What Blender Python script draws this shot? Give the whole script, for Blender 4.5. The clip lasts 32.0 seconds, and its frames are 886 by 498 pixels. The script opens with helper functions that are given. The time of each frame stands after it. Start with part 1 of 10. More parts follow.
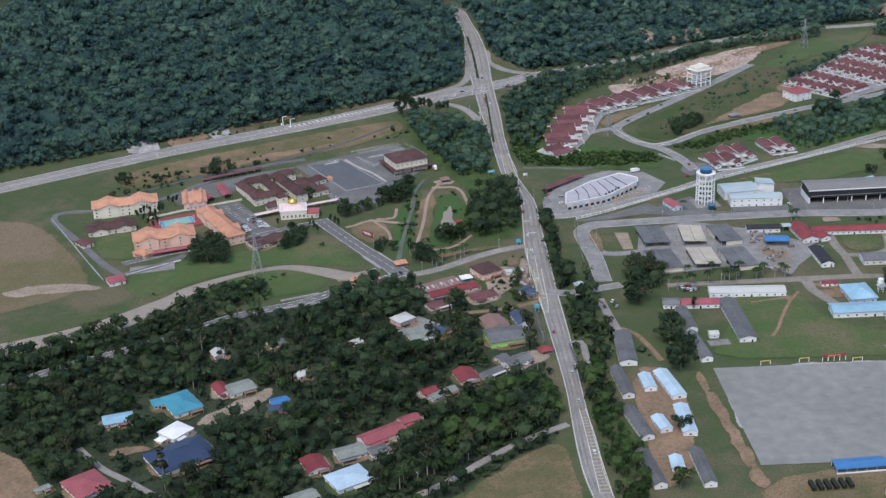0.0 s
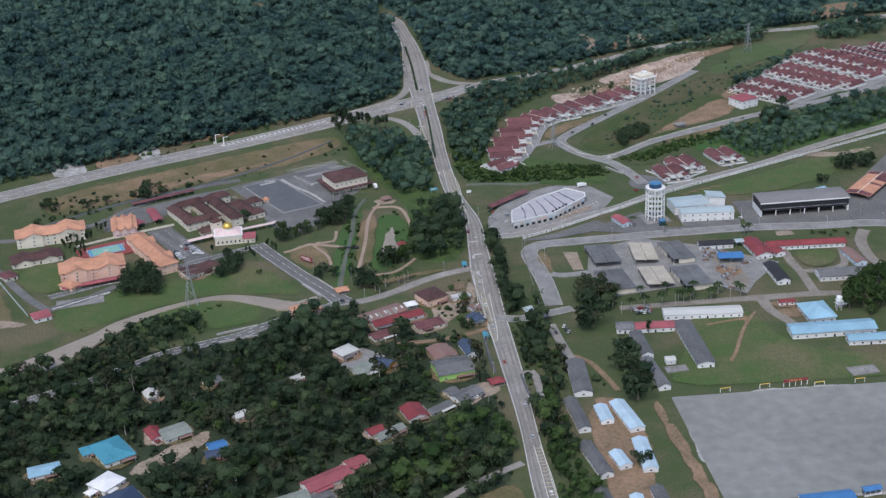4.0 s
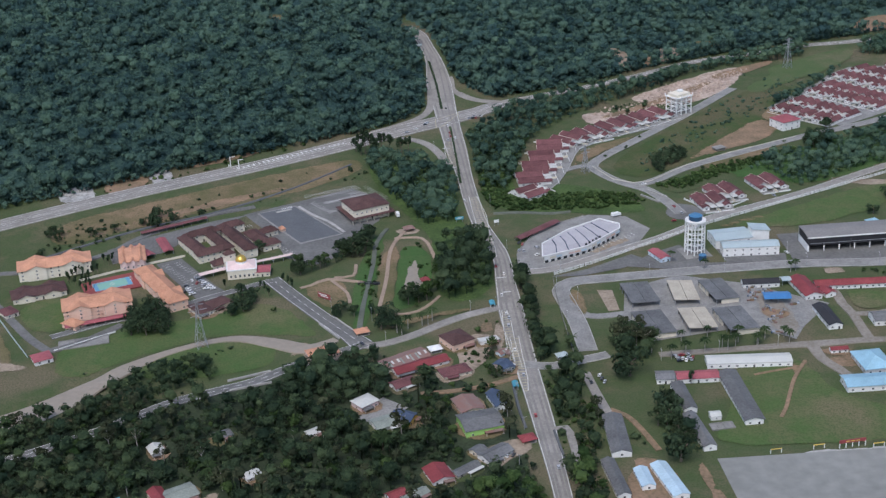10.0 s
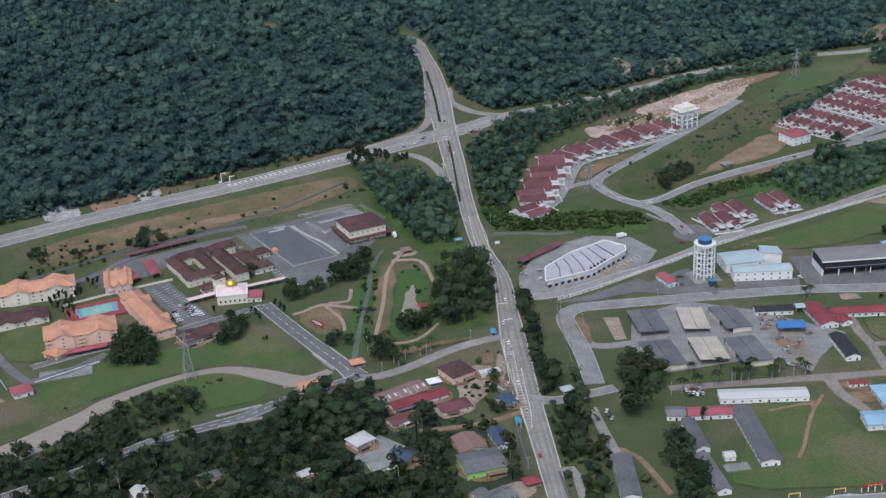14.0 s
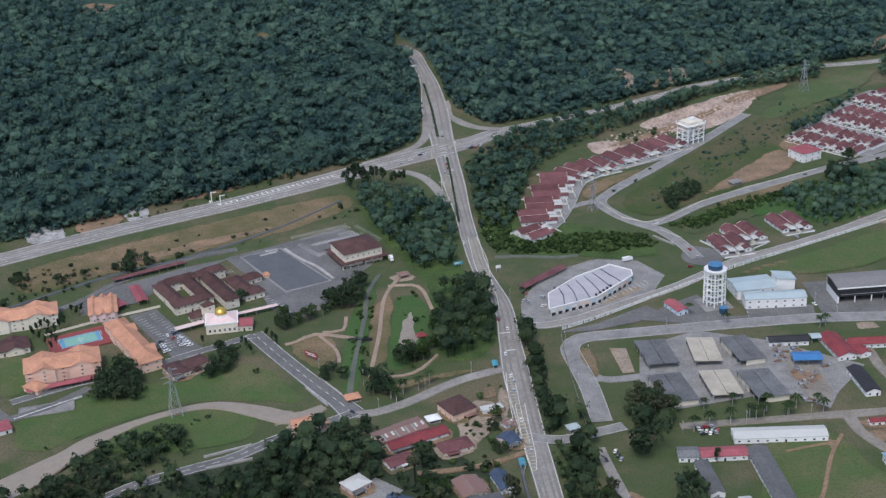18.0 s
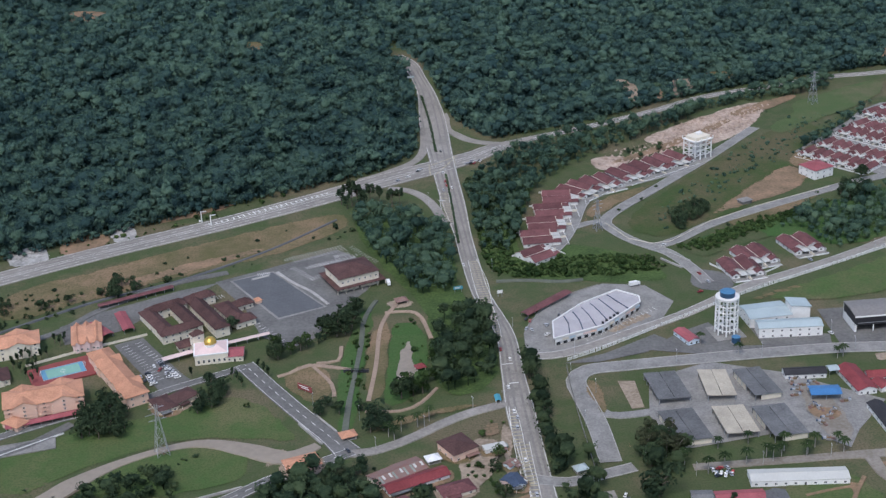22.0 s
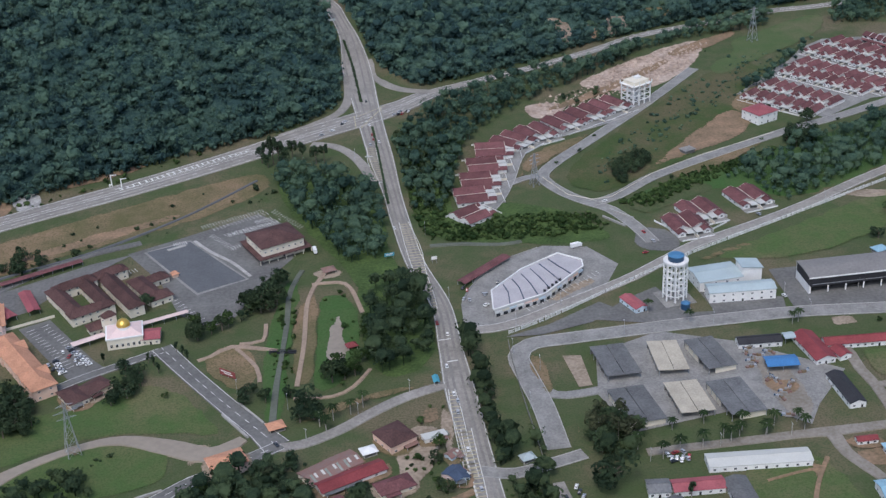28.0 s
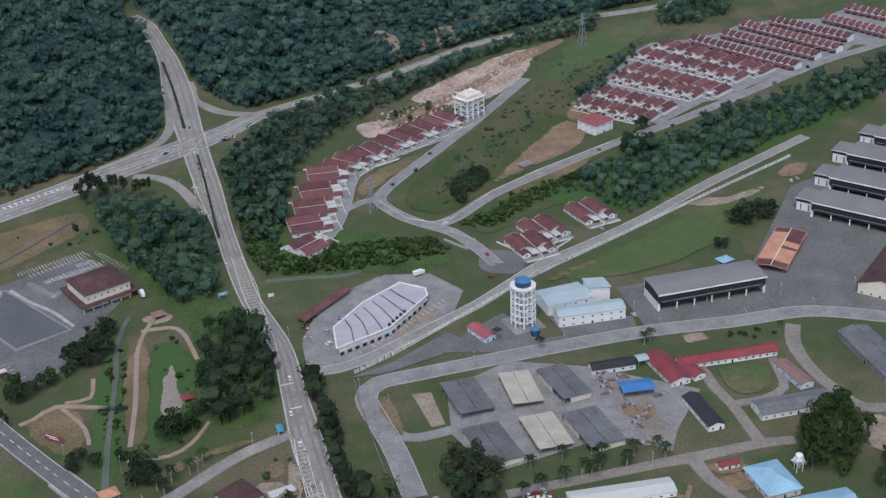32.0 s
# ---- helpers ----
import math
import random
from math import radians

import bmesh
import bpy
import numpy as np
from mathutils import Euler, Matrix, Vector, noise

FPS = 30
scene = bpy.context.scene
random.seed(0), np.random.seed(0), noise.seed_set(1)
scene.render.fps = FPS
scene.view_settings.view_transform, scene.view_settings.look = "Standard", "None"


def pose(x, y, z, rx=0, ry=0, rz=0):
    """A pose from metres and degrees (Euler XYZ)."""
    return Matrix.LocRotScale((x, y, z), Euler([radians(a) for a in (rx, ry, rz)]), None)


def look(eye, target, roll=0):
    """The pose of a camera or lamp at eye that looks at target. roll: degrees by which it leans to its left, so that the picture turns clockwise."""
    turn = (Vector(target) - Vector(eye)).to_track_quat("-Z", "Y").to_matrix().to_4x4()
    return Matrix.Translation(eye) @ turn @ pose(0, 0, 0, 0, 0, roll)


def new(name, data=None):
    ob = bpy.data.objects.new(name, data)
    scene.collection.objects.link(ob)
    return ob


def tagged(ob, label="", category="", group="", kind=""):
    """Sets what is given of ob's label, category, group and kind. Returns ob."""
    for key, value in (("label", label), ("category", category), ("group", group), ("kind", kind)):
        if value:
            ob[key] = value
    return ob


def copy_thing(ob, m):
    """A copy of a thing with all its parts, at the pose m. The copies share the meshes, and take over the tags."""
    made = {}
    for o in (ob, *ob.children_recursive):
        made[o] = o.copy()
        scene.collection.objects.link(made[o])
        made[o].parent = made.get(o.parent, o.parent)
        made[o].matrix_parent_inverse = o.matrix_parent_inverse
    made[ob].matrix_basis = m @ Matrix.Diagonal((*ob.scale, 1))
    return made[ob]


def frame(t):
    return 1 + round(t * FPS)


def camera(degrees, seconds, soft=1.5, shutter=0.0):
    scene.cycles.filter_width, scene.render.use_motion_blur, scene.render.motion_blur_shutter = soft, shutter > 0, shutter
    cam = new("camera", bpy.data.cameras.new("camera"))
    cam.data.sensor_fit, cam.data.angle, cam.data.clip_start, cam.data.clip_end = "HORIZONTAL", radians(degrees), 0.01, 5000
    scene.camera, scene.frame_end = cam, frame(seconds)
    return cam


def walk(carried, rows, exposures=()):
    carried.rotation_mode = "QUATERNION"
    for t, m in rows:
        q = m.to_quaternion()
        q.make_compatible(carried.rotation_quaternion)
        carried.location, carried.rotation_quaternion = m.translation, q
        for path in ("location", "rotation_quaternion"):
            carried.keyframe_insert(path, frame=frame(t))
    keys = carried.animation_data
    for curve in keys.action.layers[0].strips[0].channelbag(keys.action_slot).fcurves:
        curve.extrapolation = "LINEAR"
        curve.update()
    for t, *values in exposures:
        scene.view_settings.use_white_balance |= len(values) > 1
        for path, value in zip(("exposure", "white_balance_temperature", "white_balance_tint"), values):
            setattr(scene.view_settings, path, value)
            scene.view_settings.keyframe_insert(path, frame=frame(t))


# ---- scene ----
cam = camera(36.0, 32.0, soft=1.4)
# seconds, eye x, y, z, turn to the left from +y, pitch, lean
WAY = (
    (0, 8.79, -255.76, 426.70, 2.270, -23.320, -2.477),
    (0.5, 8.31, -249.87, 426.75, 2.258, -23.310, -2.527),
    (1, 7.88, -243.98, 426.80, -1.021, -23.447, -2.267),
    (1.5, 7.49, -238.10, 426.87, -3.154, -23.534, -2.243),
    (2, 7.14, -232.23, 426.93, -3.138, -23.529, -2.270),
    (3, 6.54, -220.49, 427.09, -3.116, -23.548, -2.363),
    (3.5, 6.28, -214.64, 427.17, -3.110, -23.570, -2.425),
    (4, 6.05, -208.78, 427.25, -0.464, -23.476, -2.715),
    (4.5, 5.84, -202.93, 427.34, 0.696, -23.456, -2.788),
    (6.5, 5.15, -179.56, 427.73, 0.631, -23.516, -2.874),
    (8, 4.74, -162.07, 428.04, 0.569, -23.520, -2.872),
    (9, 4.49, -150.43, 428.25, 0.538, -23.532, -2.850),
    (10, 4.23, -138.79, 428.45, 0.515, -23.542, -2.845),
    (11, 3.95, -127.16, 428.66, 0.465, -23.576, -2.820),
    (12, 3.66, -115.55, 428.86, 0.429, -23.597, -2.794),
    (13, 3.35, -103.94, 429.05, 0.395, -23.604, -2.757),
    (14, 3.00, -92.34, 429.23, 0.358, -23.638, -2.768),
    (14.5, 2.81, -86.54, 429.32, 0.347, -23.641, -2.755),
    (16.5, 2.00, -63.37, 429.65, 0.236, -23.655, -2.727),
    (17, 1.79, -57.59, 429.72, 0.217, -23.662, -2.723),
    (18, 1.34, -46.02, 429.86, 0.162, -23.683, -2.753),
    (19, 0.88, -34.46, 429.98, 0.105, -23.703, -2.739),
    (20, 0.42, -22.92, 430.09, 0.064, -23.738, -2.731),
    (21, -0.02, -11.38, 430.18, 0.018, -23.744, -2.740),
    (22, -0.43, 0.14, 430.26, -0.028, -23.757, -2.731),
    (23, -0.79, 11.65, 430.32, -0.067, -23.753, -2.725),
    (23.5, -0.95, 17.40, 430.35, -0.173, -23.763, -2.734),
    (24, -1.08, 23.14, 430.37, -3.414, -23.892, -2.478),
    (24.5, -1.20, 28.88, 430.39, -3.482, -23.890, -2.504),
    (25, -1.28, 34.62, 430.41, -3.408, -25.197, -2.570),
    (25.5, -1.34, 40.35, 430.42, -3.322, -26.542, -2.639),
    (27.5, -1.20, 63.22, 430.45, -3.277, -27.130, -2.770),
    (28, -1.05, 68.93, 430.45, -3.282, -27.139, -2.779),
    (29, -0.60, 80.31, 430.44, -3.284, -27.166, -2.823),
    (29.5, -0.29, 86.00, 430.43, -3.281, -27.165, -2.840),
    (30, 0.09, 91.68, 430.42, -4.073, -27.207, -2.681),
    (30.5, 0.55, 97.34, 430.41, -9.928, -27.440, -2.287),
    (31, 1.07, 103.01, 430.40, -10.365, -27.441, -2.300),
    (31.5, 1.68, 108.66, 430.39, -10.980, -27.444, -2.301),
    (32, 2.37, 114.30, 430.38, -11.056, -27.472, -2.329),
)
walk(cam, [(t, pose(x, y, z, 90 + pitch, 0, turn) @ pose(0, 0, 0, 0, 0, lean)) for t, x, y, z, turn, pitch, lean in WAY],
     exposures=((0, 0.40, 5850, 12), (4, 0.31, 5850, 12), (25, 0.32, 5850, 12), (28, 0.27, 5850, 12), (32, 0.19, 5850, 12)))

# ---- light ----
world = bpy.data.worlds.new("sky")
scene.world = world
world.use_nodes = True
wn = world.node_tree.nodes
sky = wn.new("ShaderNodeTexSky")
sky.sky_type, sky.sun_disc = "NISHITA", False
sky.sun_elevation, sky.sun_rotation = radians(58), radians(200)
sky.air_density, sky.dust_density, sky.ozone_density = 1.2, 3.0, 1.0
world.node_tree.links.new(sky.outputs[0], wn["Background"].inputs[0])
wn["Background"].inputs[1].default_value = 0.14
sun = new("sun", bpy.data.lights.new("sun", "SUN"))
sun.data.energy, sun.data.angle, sun.data.color = 1.15, radians(14), (1.0, 0.96, 0.90)
sun.matrix_world = look((-120, -330, 560), (0, 0, 0))


# ---- terrain ----
def smooth(a, b, v):
    u = min(1.0, max(0.0, (v - a) / (b - a)))
    return u * u * (3 - 2 * u)


RIVER = [(-372.4, 550.8), (-335.2, 579.3), (-296.5, 597), (-265.3, 617.6), (-231.8, 653.3), (-195.3, 687.1), (-154.2, 704.4), (-122.4, 694.9), (-97.6, 683.9), (-79.9, 696.3), (-62.1, 723.2)]


RIVER_WIDTH = [28, 28, 26, 24, 17, 7, 7, 13, 13, 6, 5]


def to_line(x, y, line):
    best = 1e9
    for (ax, ay), (bx, by) in zip(line, line[1:]):
        ux, uy = bx - ax, by - ay
        k = min(1.0, max(0.0, ((x - ax) * ux + (y - ay) * uy) / (ux * ux + uy * uy)))
        best = min(best, math.hypot(x - ax - k * ux, y - ay - k * uy))
    return best


def beyond(x, y):
    """How far north of the highway a place lies."""
    return -0.518 * (x + 20) + 0.856 * (y - 1140)


def high(x, y):
    """The ground's height: flat town, wooded hills north of the highway."""
    s, west = beyond(x, y), 1 - smooth(0, 170, x)
    road = 1 - smooth(18, 60, abs(x + 8 + 0.0009 * max(0, y - 1250) ** 1.75 * 0.6)) if s > 0 else 0
    lift = 7 * smooth(-220, -10, s) * west + (-1.5) * smooth(-160, 0, s) * (1 - west)
    hill = (24 * smooth(22, 105, s) + 14 * smooth(150, 420, s)) * west + (13 * smooth(40, 230, s) + 10 * smooth(200, 500, s)) * (1 - west)
    cut = 24 * smooth(40, 330, s)
    hill = hill * (1 - road) + min(hill, cut) * road
    hill += smooth(30, 160, s) * 5 * noise.noise((x / 95, y / 95, 0.0)) * (1 - road)
    return lift + hill


def terrain(x, y):
    """The ground with the river bed cut into it."""
    z = high(x, y)
    if -440 < x < -30 and 520 < y < 780:
        z -= 3.2 * (1 - smooth(7, 19, to_line(x, y, RIVER[:5])))
    return z


# ---- materials ----
def material(name, colour, rough=0.8, vary=0.25, scale=0.15, fine=1.2, metal=0.0, bump=0.0, tint=None, random_tint=0.0):
    """A surface with stains at a large scale, grain at a small one, and a little difference from piece to piece."""
    m = bpy.data.materials.new(name)
    m.use_nodes = True
    t, n = m.node_tree, m.node_tree.nodes
    b = n["Principled BSDF"]
    b.inputs["Roughness"].default_value, b.inputs["Metallic"].default_value = rough, metal
    b.inputs["Specular IOR Level"].default_value = 0.5 if rough < 0.6 else 0.2
    where = n.new("ShaderNodeNewGeometry")
    big, small = n.new("ShaderNodeTexNoise"), n.new("ShaderNodeTexNoise")
    big.inputs["Scale"].default_value, small.inputs["Scale"].default_value = scale, fine
    big.inputs["Detail"].default_value, small.inputs["Detail"].default_value = 6, 4
    for k in (big, small):
        t.links.new(where.outputs["Position"], k.inputs["Vector"])
    mix = n.new("ShaderNodeMath")
    mix.operation = "ADD"
    t.links.new(big.outputs[0], mix.inputs[0])
    t.links.new(small.outputs[0], mix.inputs[1])
    half = n.new("ShaderNodeMapRange")
    half.inputs["From Min"].default_value, half.inputs["From Max"].default_value = 0.65, 1.35
    half.inputs["To Min"].default_value, half.inputs["To Max"].default_value = 0.0, 1.0
    t.links.new(mix.outputs[0], half.inputs["Value"])
    ramp = n.new("ShaderNodeMix")
    ramp.data_type = "RGBA"
    other = tint or tuple(c * (1 - vary) for c in colour)
    light = tuple(min(1.0, c * (1 + vary * 0.7)) for c in colour)
    ramp.inputs["A"].default_value, ramp.inputs["B"].default_value = (*other, 1), (*light, 1)
    t.links.new(half.outputs[0], ramp.inputs["Factor"])
    out = ramp.outputs["Result"]
    if random_tint:
        info, hue = n.new("ShaderNodeObjectInfo"), n.new("ShaderNodeHueSaturation")
        rng = n.new("ShaderNodeMapRange")
        rng.inputs["To Min"].default_value, rng.inputs["To Max"].default_value = 1 - random_tint, 1 + random_tint
        t.links.new(info.outputs["Random"], rng.inputs["Value"])
        t.links.new(rng.outputs[0], hue.inputs["Value"])
        t.links.new(out, hue.inputs["Color"])
        out = hue.outputs[0]
    t.links.new(out, b.inputs["Base Color"])
    if bump:
        bp = n.new("ShaderNodeBump")
        bp.inputs["Strength"].default_value, bp.inputs["Distance"].default_value = bump, 0.3
        t.links.new(small.outputs[0], bp.inputs["Height"])
        t.links.new(bp.outputs[0], b.inputs["Normal"])
    return m


def leafy(name, dark, light, spread=0.18, haze_sheen=0.0, through_leaf=0.26):
    """Foliage: each clump of leaves has its own green, and each tree its own tone."""
    m = bpy.data.materials.new(name)
    m.use_nodes = True
    t, n = m.node_tree, m.node_tree.nodes
    b = n["Principled BSDF"]
    b.inputs["Roughness"].default_value = 0.95
    b.inputs["Specular IOR Level"].default_value = 0.04
    # Tinted sheen that lifts far leaves the way haze would.
    if haze_sheen:
        b.inputs["Sheen Weight"].default_value, b.inputs["Sheen Roughness"].default_value = haze_sheen, 0.6
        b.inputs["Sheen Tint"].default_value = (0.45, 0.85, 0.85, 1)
    geo, info = n.new("ShaderNodeNewGeometry"), n.new("ShaderNodeObjectInfo")
    big = n.new("ShaderNodeTexNoise")
    big.inputs["Scale"].default_value, big.inputs["Detail"].default_value = 0.022, 5
    t.links.new(geo.outputs["Position"], big.inputs["Vector"])
    add = n.new("ShaderNodeMath")
    add.operation = "MULTIPLY_ADD"
    add.inputs[1].default_value = 0.45
    t.links.new(geo.outputs["Random Per Island"], add.inputs[0])
    tone, both = n.new("ShaderNodeAttribute"), n.new("ShaderNodeMath")
    tone.attribute_name = "tone"
    sub = n.new("ShaderNodeMapRange")
    sub.inputs["From Min"].default_value, sub.inputs["From Max"].default_value = 0.3, 0.7
    sub.inputs["To Min"].default_value, sub.inputs["To Max"].default_value = -0.16, 0.46
    t.links.new(big.outputs[0], sub.inputs["Value"])
    leaf = n.new("ShaderNodeTexNoise")
    leaf.inputs["Scale"].default_value, leaf.inputs["Detail"].default_value, leaf.inputs["Roughness"].default_value = 0.42, 6, 0.75
    t.links.new(geo.outputs["Position"], leaf.inputs["Vector"])
    mottle = n.new("ShaderNodeMapRange")
    mottle.clamp = False
    mottle.inputs["From Min"].default_value, mottle.inputs["From Max"].default_value = 0.35, 0.65
    mottle.inputs["To Min"].default_value, mottle.inputs["To Max"].default_value = -0.35, 0.35
    t.links.new(leaf.outputs[0], mottle.inputs["Value"])
    sum_ = n.new("ShaderNodeMath")
    t.links.new(sub.outputs[0], sum_.inputs[0])
    t.links.new(mottle.outputs[0], sum_.inputs[1])
    t.links.new(sum_.outputs[0], both.inputs[0])
    t.links.new(tone.outputs["Fac"], both.inputs[1])
    t.links.new(both.outputs[0], add.inputs[2])
    mix = n.new("ShaderNodeMix")
    mix.data_type = "RGBA"
    mix.clamp_factor = True
    mix.inputs["A"].default_value, mix.inputs["B"].default_value = (*dark, 1), (*light, 1)
    t.links.new(add.outputs[0], mix.inputs["Factor"])
    hue, rng = n.new("ShaderNodeHueSaturation"), n.new("ShaderNodeMapRange")
    rng.inputs["To Min"].default_value, rng.inputs["To Max"].default_value = 1 - spread, 1 + spread
    t.links.new(info.outputs["Random"], rng.inputs["Value"])
    t.links.new(rng.outputs[0], hue.inputs["Value"])
    t.links.new(mix.outputs["Result"], hue.inputs["Color"])
    t.links.new(hue.outputs[0], b.inputs["Base Color"])
    twigs, relief = n.new("ShaderNodeTexNoise"), n.new("ShaderNodeBump")
    twigs.inputs["Scale"].default_value, twigs.inputs["Detail"].default_value, twigs.inputs["Roughness"].default_value = 0.75, 4, 0.7
    relief.inputs["Strength"].default_value, relief.inputs["Distance"].default_value = 1.0, 1.6
    t.links.new(geo.outputs["Position"], twigs.inputs["Vector"])
    t.links.new(twigs.outputs[0], relief.inputs["Height"])
    t.links.new(relief.outputs[0], b.inputs["Normal"])
    thin, blend = n.new("ShaderNodeBsdfTranslucent"), n.new("ShaderNodeMixShader")
    blend.inputs[0].default_value = through_leaf
    t.links.new(hue.outputs[0], thin.inputs["Color"])
    t.links.new(b.outputs[0], blend.inputs[1])
    t.links.new(thin.outputs[0], blend.inputs[2])
    t.links.new(blend.outputs[0], n["Material Output"].inputs["Surface"])
    return m


def grassy(name, lush, dull, dry, dry_share=0.5):
    """Grass: wide drifts of lush, dull and dry growth, tufts, and a fine nap."""
    m = bpy.data.materials.new(name)
    m.use_nodes = True
    t, n = m.node_tree, m.node_tree.nodes
    b, geo = n["Principled BSDF"], n.new("ShaderNodeNewGeometry")
    b.inputs["Roughness"].default_value, b.inputs["Specular IOR Level"].default_value = 0.95, 0.15
    fields = []
    for scale, detail in ((0.011, 6), (0.06, 8), (0.8, 6)):
        k = n.new("ShaderNodeTexNoise")
        k.inputs["Scale"].default_value, k.inputs["Detail"].default_value, k.inputs["Roughness"].default_value = scale, detail, 0.62
        t.links.new(geo.outputs["Position"], k.inputs["Vector"])
        fields.append(k.outputs[0])
    colour = None
    for field, low, high_, tint in ((fields[1], 0.38, 0.62, dull), (fields[0], 1 - dry_share, 1.12 - dry_share, dry), (fields[2], 0.44, 0.74, tuple(0.7 * c for c in lush))):
        rng, mix = n.new("ShaderNodeMapRange"), n.new("ShaderNodeMix")
        rng.inputs["From Min"].default_value, rng.inputs["From Max"].default_value = low, high_
        mix.data_type = "RGBA"
        mix.inputs["B"].default_value = (*tint, 1)
        t.links.new(field, rng.inputs["Value"])
        t.links.new(rng.outputs[0], mix.inputs["Factor"])
        if colour:
            t.links.new(colour, mix.inputs["A"])
        else:
            mix.inputs["A"].default_value = (*lush, 1)
        colour = mix.outputs["Result"]
    t.links.new(colour, b.inputs["Base Color"])
    bump = n.new("ShaderNodeBump")
    bump.inputs["Strength"].default_value, bump.inputs["Distance"].default_value = 0.5, 0.4
    t.links.new(fields[2], bump.inputs["Height"])
    t.links.new(bump.outputs[0], b.inputs["Normal"])
    return m


FADED = {}


def faded(mat):
    """The same ground, thinning out raggedly towards the edge of its patch."""
    if mat.name not in FADED:
        m = mat.copy()
        t, n = m.node_tree, m.node_tree.nodes
        out = n["Material Output"]
        ground = out.inputs["Surface"].links[0].from_socket
        near, geo, grain = n.new("ShaderNodeAttribute"), n.new("ShaderNodeNewGeometry"), n.new("ShaderNodeTexNoise")
        near.attribute_name = "inward"
        grain.inputs["Scale"].default_value, grain.inputs["Detail"].default_value, grain.inputs["Roughness"].default_value = 0.45, 12, 0.88
        t.links.new(geo.outputs["Position"], grain.inputs["Vector"])
        add, rng = n.new("ShaderNodeMath"), n.new("ShaderNodeMapRange")
        t.links.new(near.outputs["Fac"], add.inputs[0])
        t.links.new(grain.outputs[0], add.inputs[1])
        rng.inputs["From Min"].default_value, rng.inputs["From Max"].default_value = 0.80, 0.806
        t.links.new(add.outputs[0], rng.inputs["Value"])
        clear, mix = n.new("ShaderNodeBsdfTransparent"), n.new("ShaderNodeMixShader")
        t.links.new(rng.outputs[0], mix.inputs[0])
        t.links.new(clear.outputs[0], mix.inputs[1])
        t.links.new(ground, mix.inputs[2])
        t.links.new(mix.outputs[0], out.inputs["Surface"])
        FADED[mat.name] = m
    return FADED[mat.name]


ASPHALT = material("asphalt", (0.150, 0.145, 0.135), 0.95, 0.32, 0.05, 0.5)
TRACK = material("worn_track", (0.222, 0.207, 0.184), 0.95, 0.3, 0.05, 0.5)
OLD_ASPHALT = material("old_asphalt", (0.272, 0.250, 0.220), 0.95, 0.32, 0.06, 0.6)
DARK_ASPHALT = material("dark_asphalt", (0.112, 0.115, 0.118), 0.85, 0.2, 0.08, 0.7)
KERB = material("kerb_concrete", (0.37, 0.355, 0.325), 0.9, 0.3, 0.2, 1.0)
CONCRETE = material("concrete", (0.246, 0.236, 0.216), 0.95, 0.36, 0.09, 0.8)
STAINED = material("stained_gravel", (0.214, 0.209, 0.192), 0.95, 0.2, 0.05, 0.3)
WORN = material("worn_concrete", (0.235, 0.212, 0.178), 0.95, 0.3, 0.06, 0.5, tint=(0.165, 0.140, 0.108))
GRAVEL = material("gravel", (0.232, 0.229, 0.206), 0.95, 0.24, 0.012, 0.12)
GRASS = grassy("grass", (0.064, 0.090, 0.034), (0.090, 0.098, 0.048), (0.150, 0.122, 0.076), 0.51)
LAWN = grassy("lawn", (0.074, 0.116, 0.036), (0.100, 0.116, 0.048), (0.150, 0.130, 0.072), 0.50)
ROUGH = grassy("rough_meadow", (0.050, 0.082, 0.024), (0.078, 0.084, 0.034), (0.120, 0.100, 0.056), 0.50)
FIELD = grassy("dry_field_grass", (0.135, 0.118, 0.056), (0.165, 0.136, 0.074), (0.200, 0.148, 0.095), 0.52)
SLOPE_GRASS = grassy("slope_grass", (0.074, 0.112, 0.040), (0.094, 0.118, 0.050), (0.140, 0.126, 0.072), 0.46)
VERDANT = grassy("verdant_grass", (0.054, 0.110, 0.030), (0.072, 0.112, 0.038), (0.095, 0.116, 0.046), 0.42)
LUSH = grassy("lush_grass", (0.068, 0.112, 0.034), (0.094, 0.115, 0.044), (0.138, 0.130, 0.064), 0.47)
SCRUB = material("scrub", (0.070, 0.105, 0.030), 0.95, 0.4, 0.06, 0.5, tint=(0.028, 0.050, 0.015), bump=0.6)
ROCK = material("pale_rock", (0.40, 0.385, 0.36), 0.9, 0.45, 0.12, 0.6, tint=(0.17, 0.165, 0.15), bump=0.8)
DRY = grassy("dry_grass", (0.110, 0.105, 0.045), (0.165, 0.130, 0.072), (0.240, 0.165, 0.100), 0.55)
EARTH = material("earth", (0.235, 0.150, 0.095), 0.95, 0.5, 0.06, 0.5, tint=(0.115, 0.095, 0.055))
QUARRY = material("quarried_earth", (0.42, 0.335, 0.27), 0.95, 0.5, 0.05, 0.3, tint=(0.18, 0.125, 0.088), bump=0.8)
PATH = material("footpath_earth", (0.315, 0.235, 0.172), 0.95, 0.25, 0.08, 0.6)
SAND = material("pale_earth", (0.300, 0.240, 0.180), 0.95, 0.4, 0.07, 0.5, tint=(0.165, 0.130, 0.088), bump=0.4)
STREAM = material("stream_water", (0.120, 0.128, 0.100), 0.75, 0.3, 0.08, 0.6)
MUD = material("mud_water", (0.275, 0.228, 0.172), 0.55, 0.18, 0.03, 0.3)
PAINT = material("road_paint", (0.66, 0.65, 0.60), 0.8, 0.3, 0.3, 2.0)
YELLOW_PAINT = material("yellow_paint", (0.42, 0.37, 0.25), 0.8, 0.35, 0.3, 2.0)
WHITE = material("white_paint", (0.74, 0.73, 0.70), 0.75, 0.12, 0.2, 1.5, random_tint=0.06)
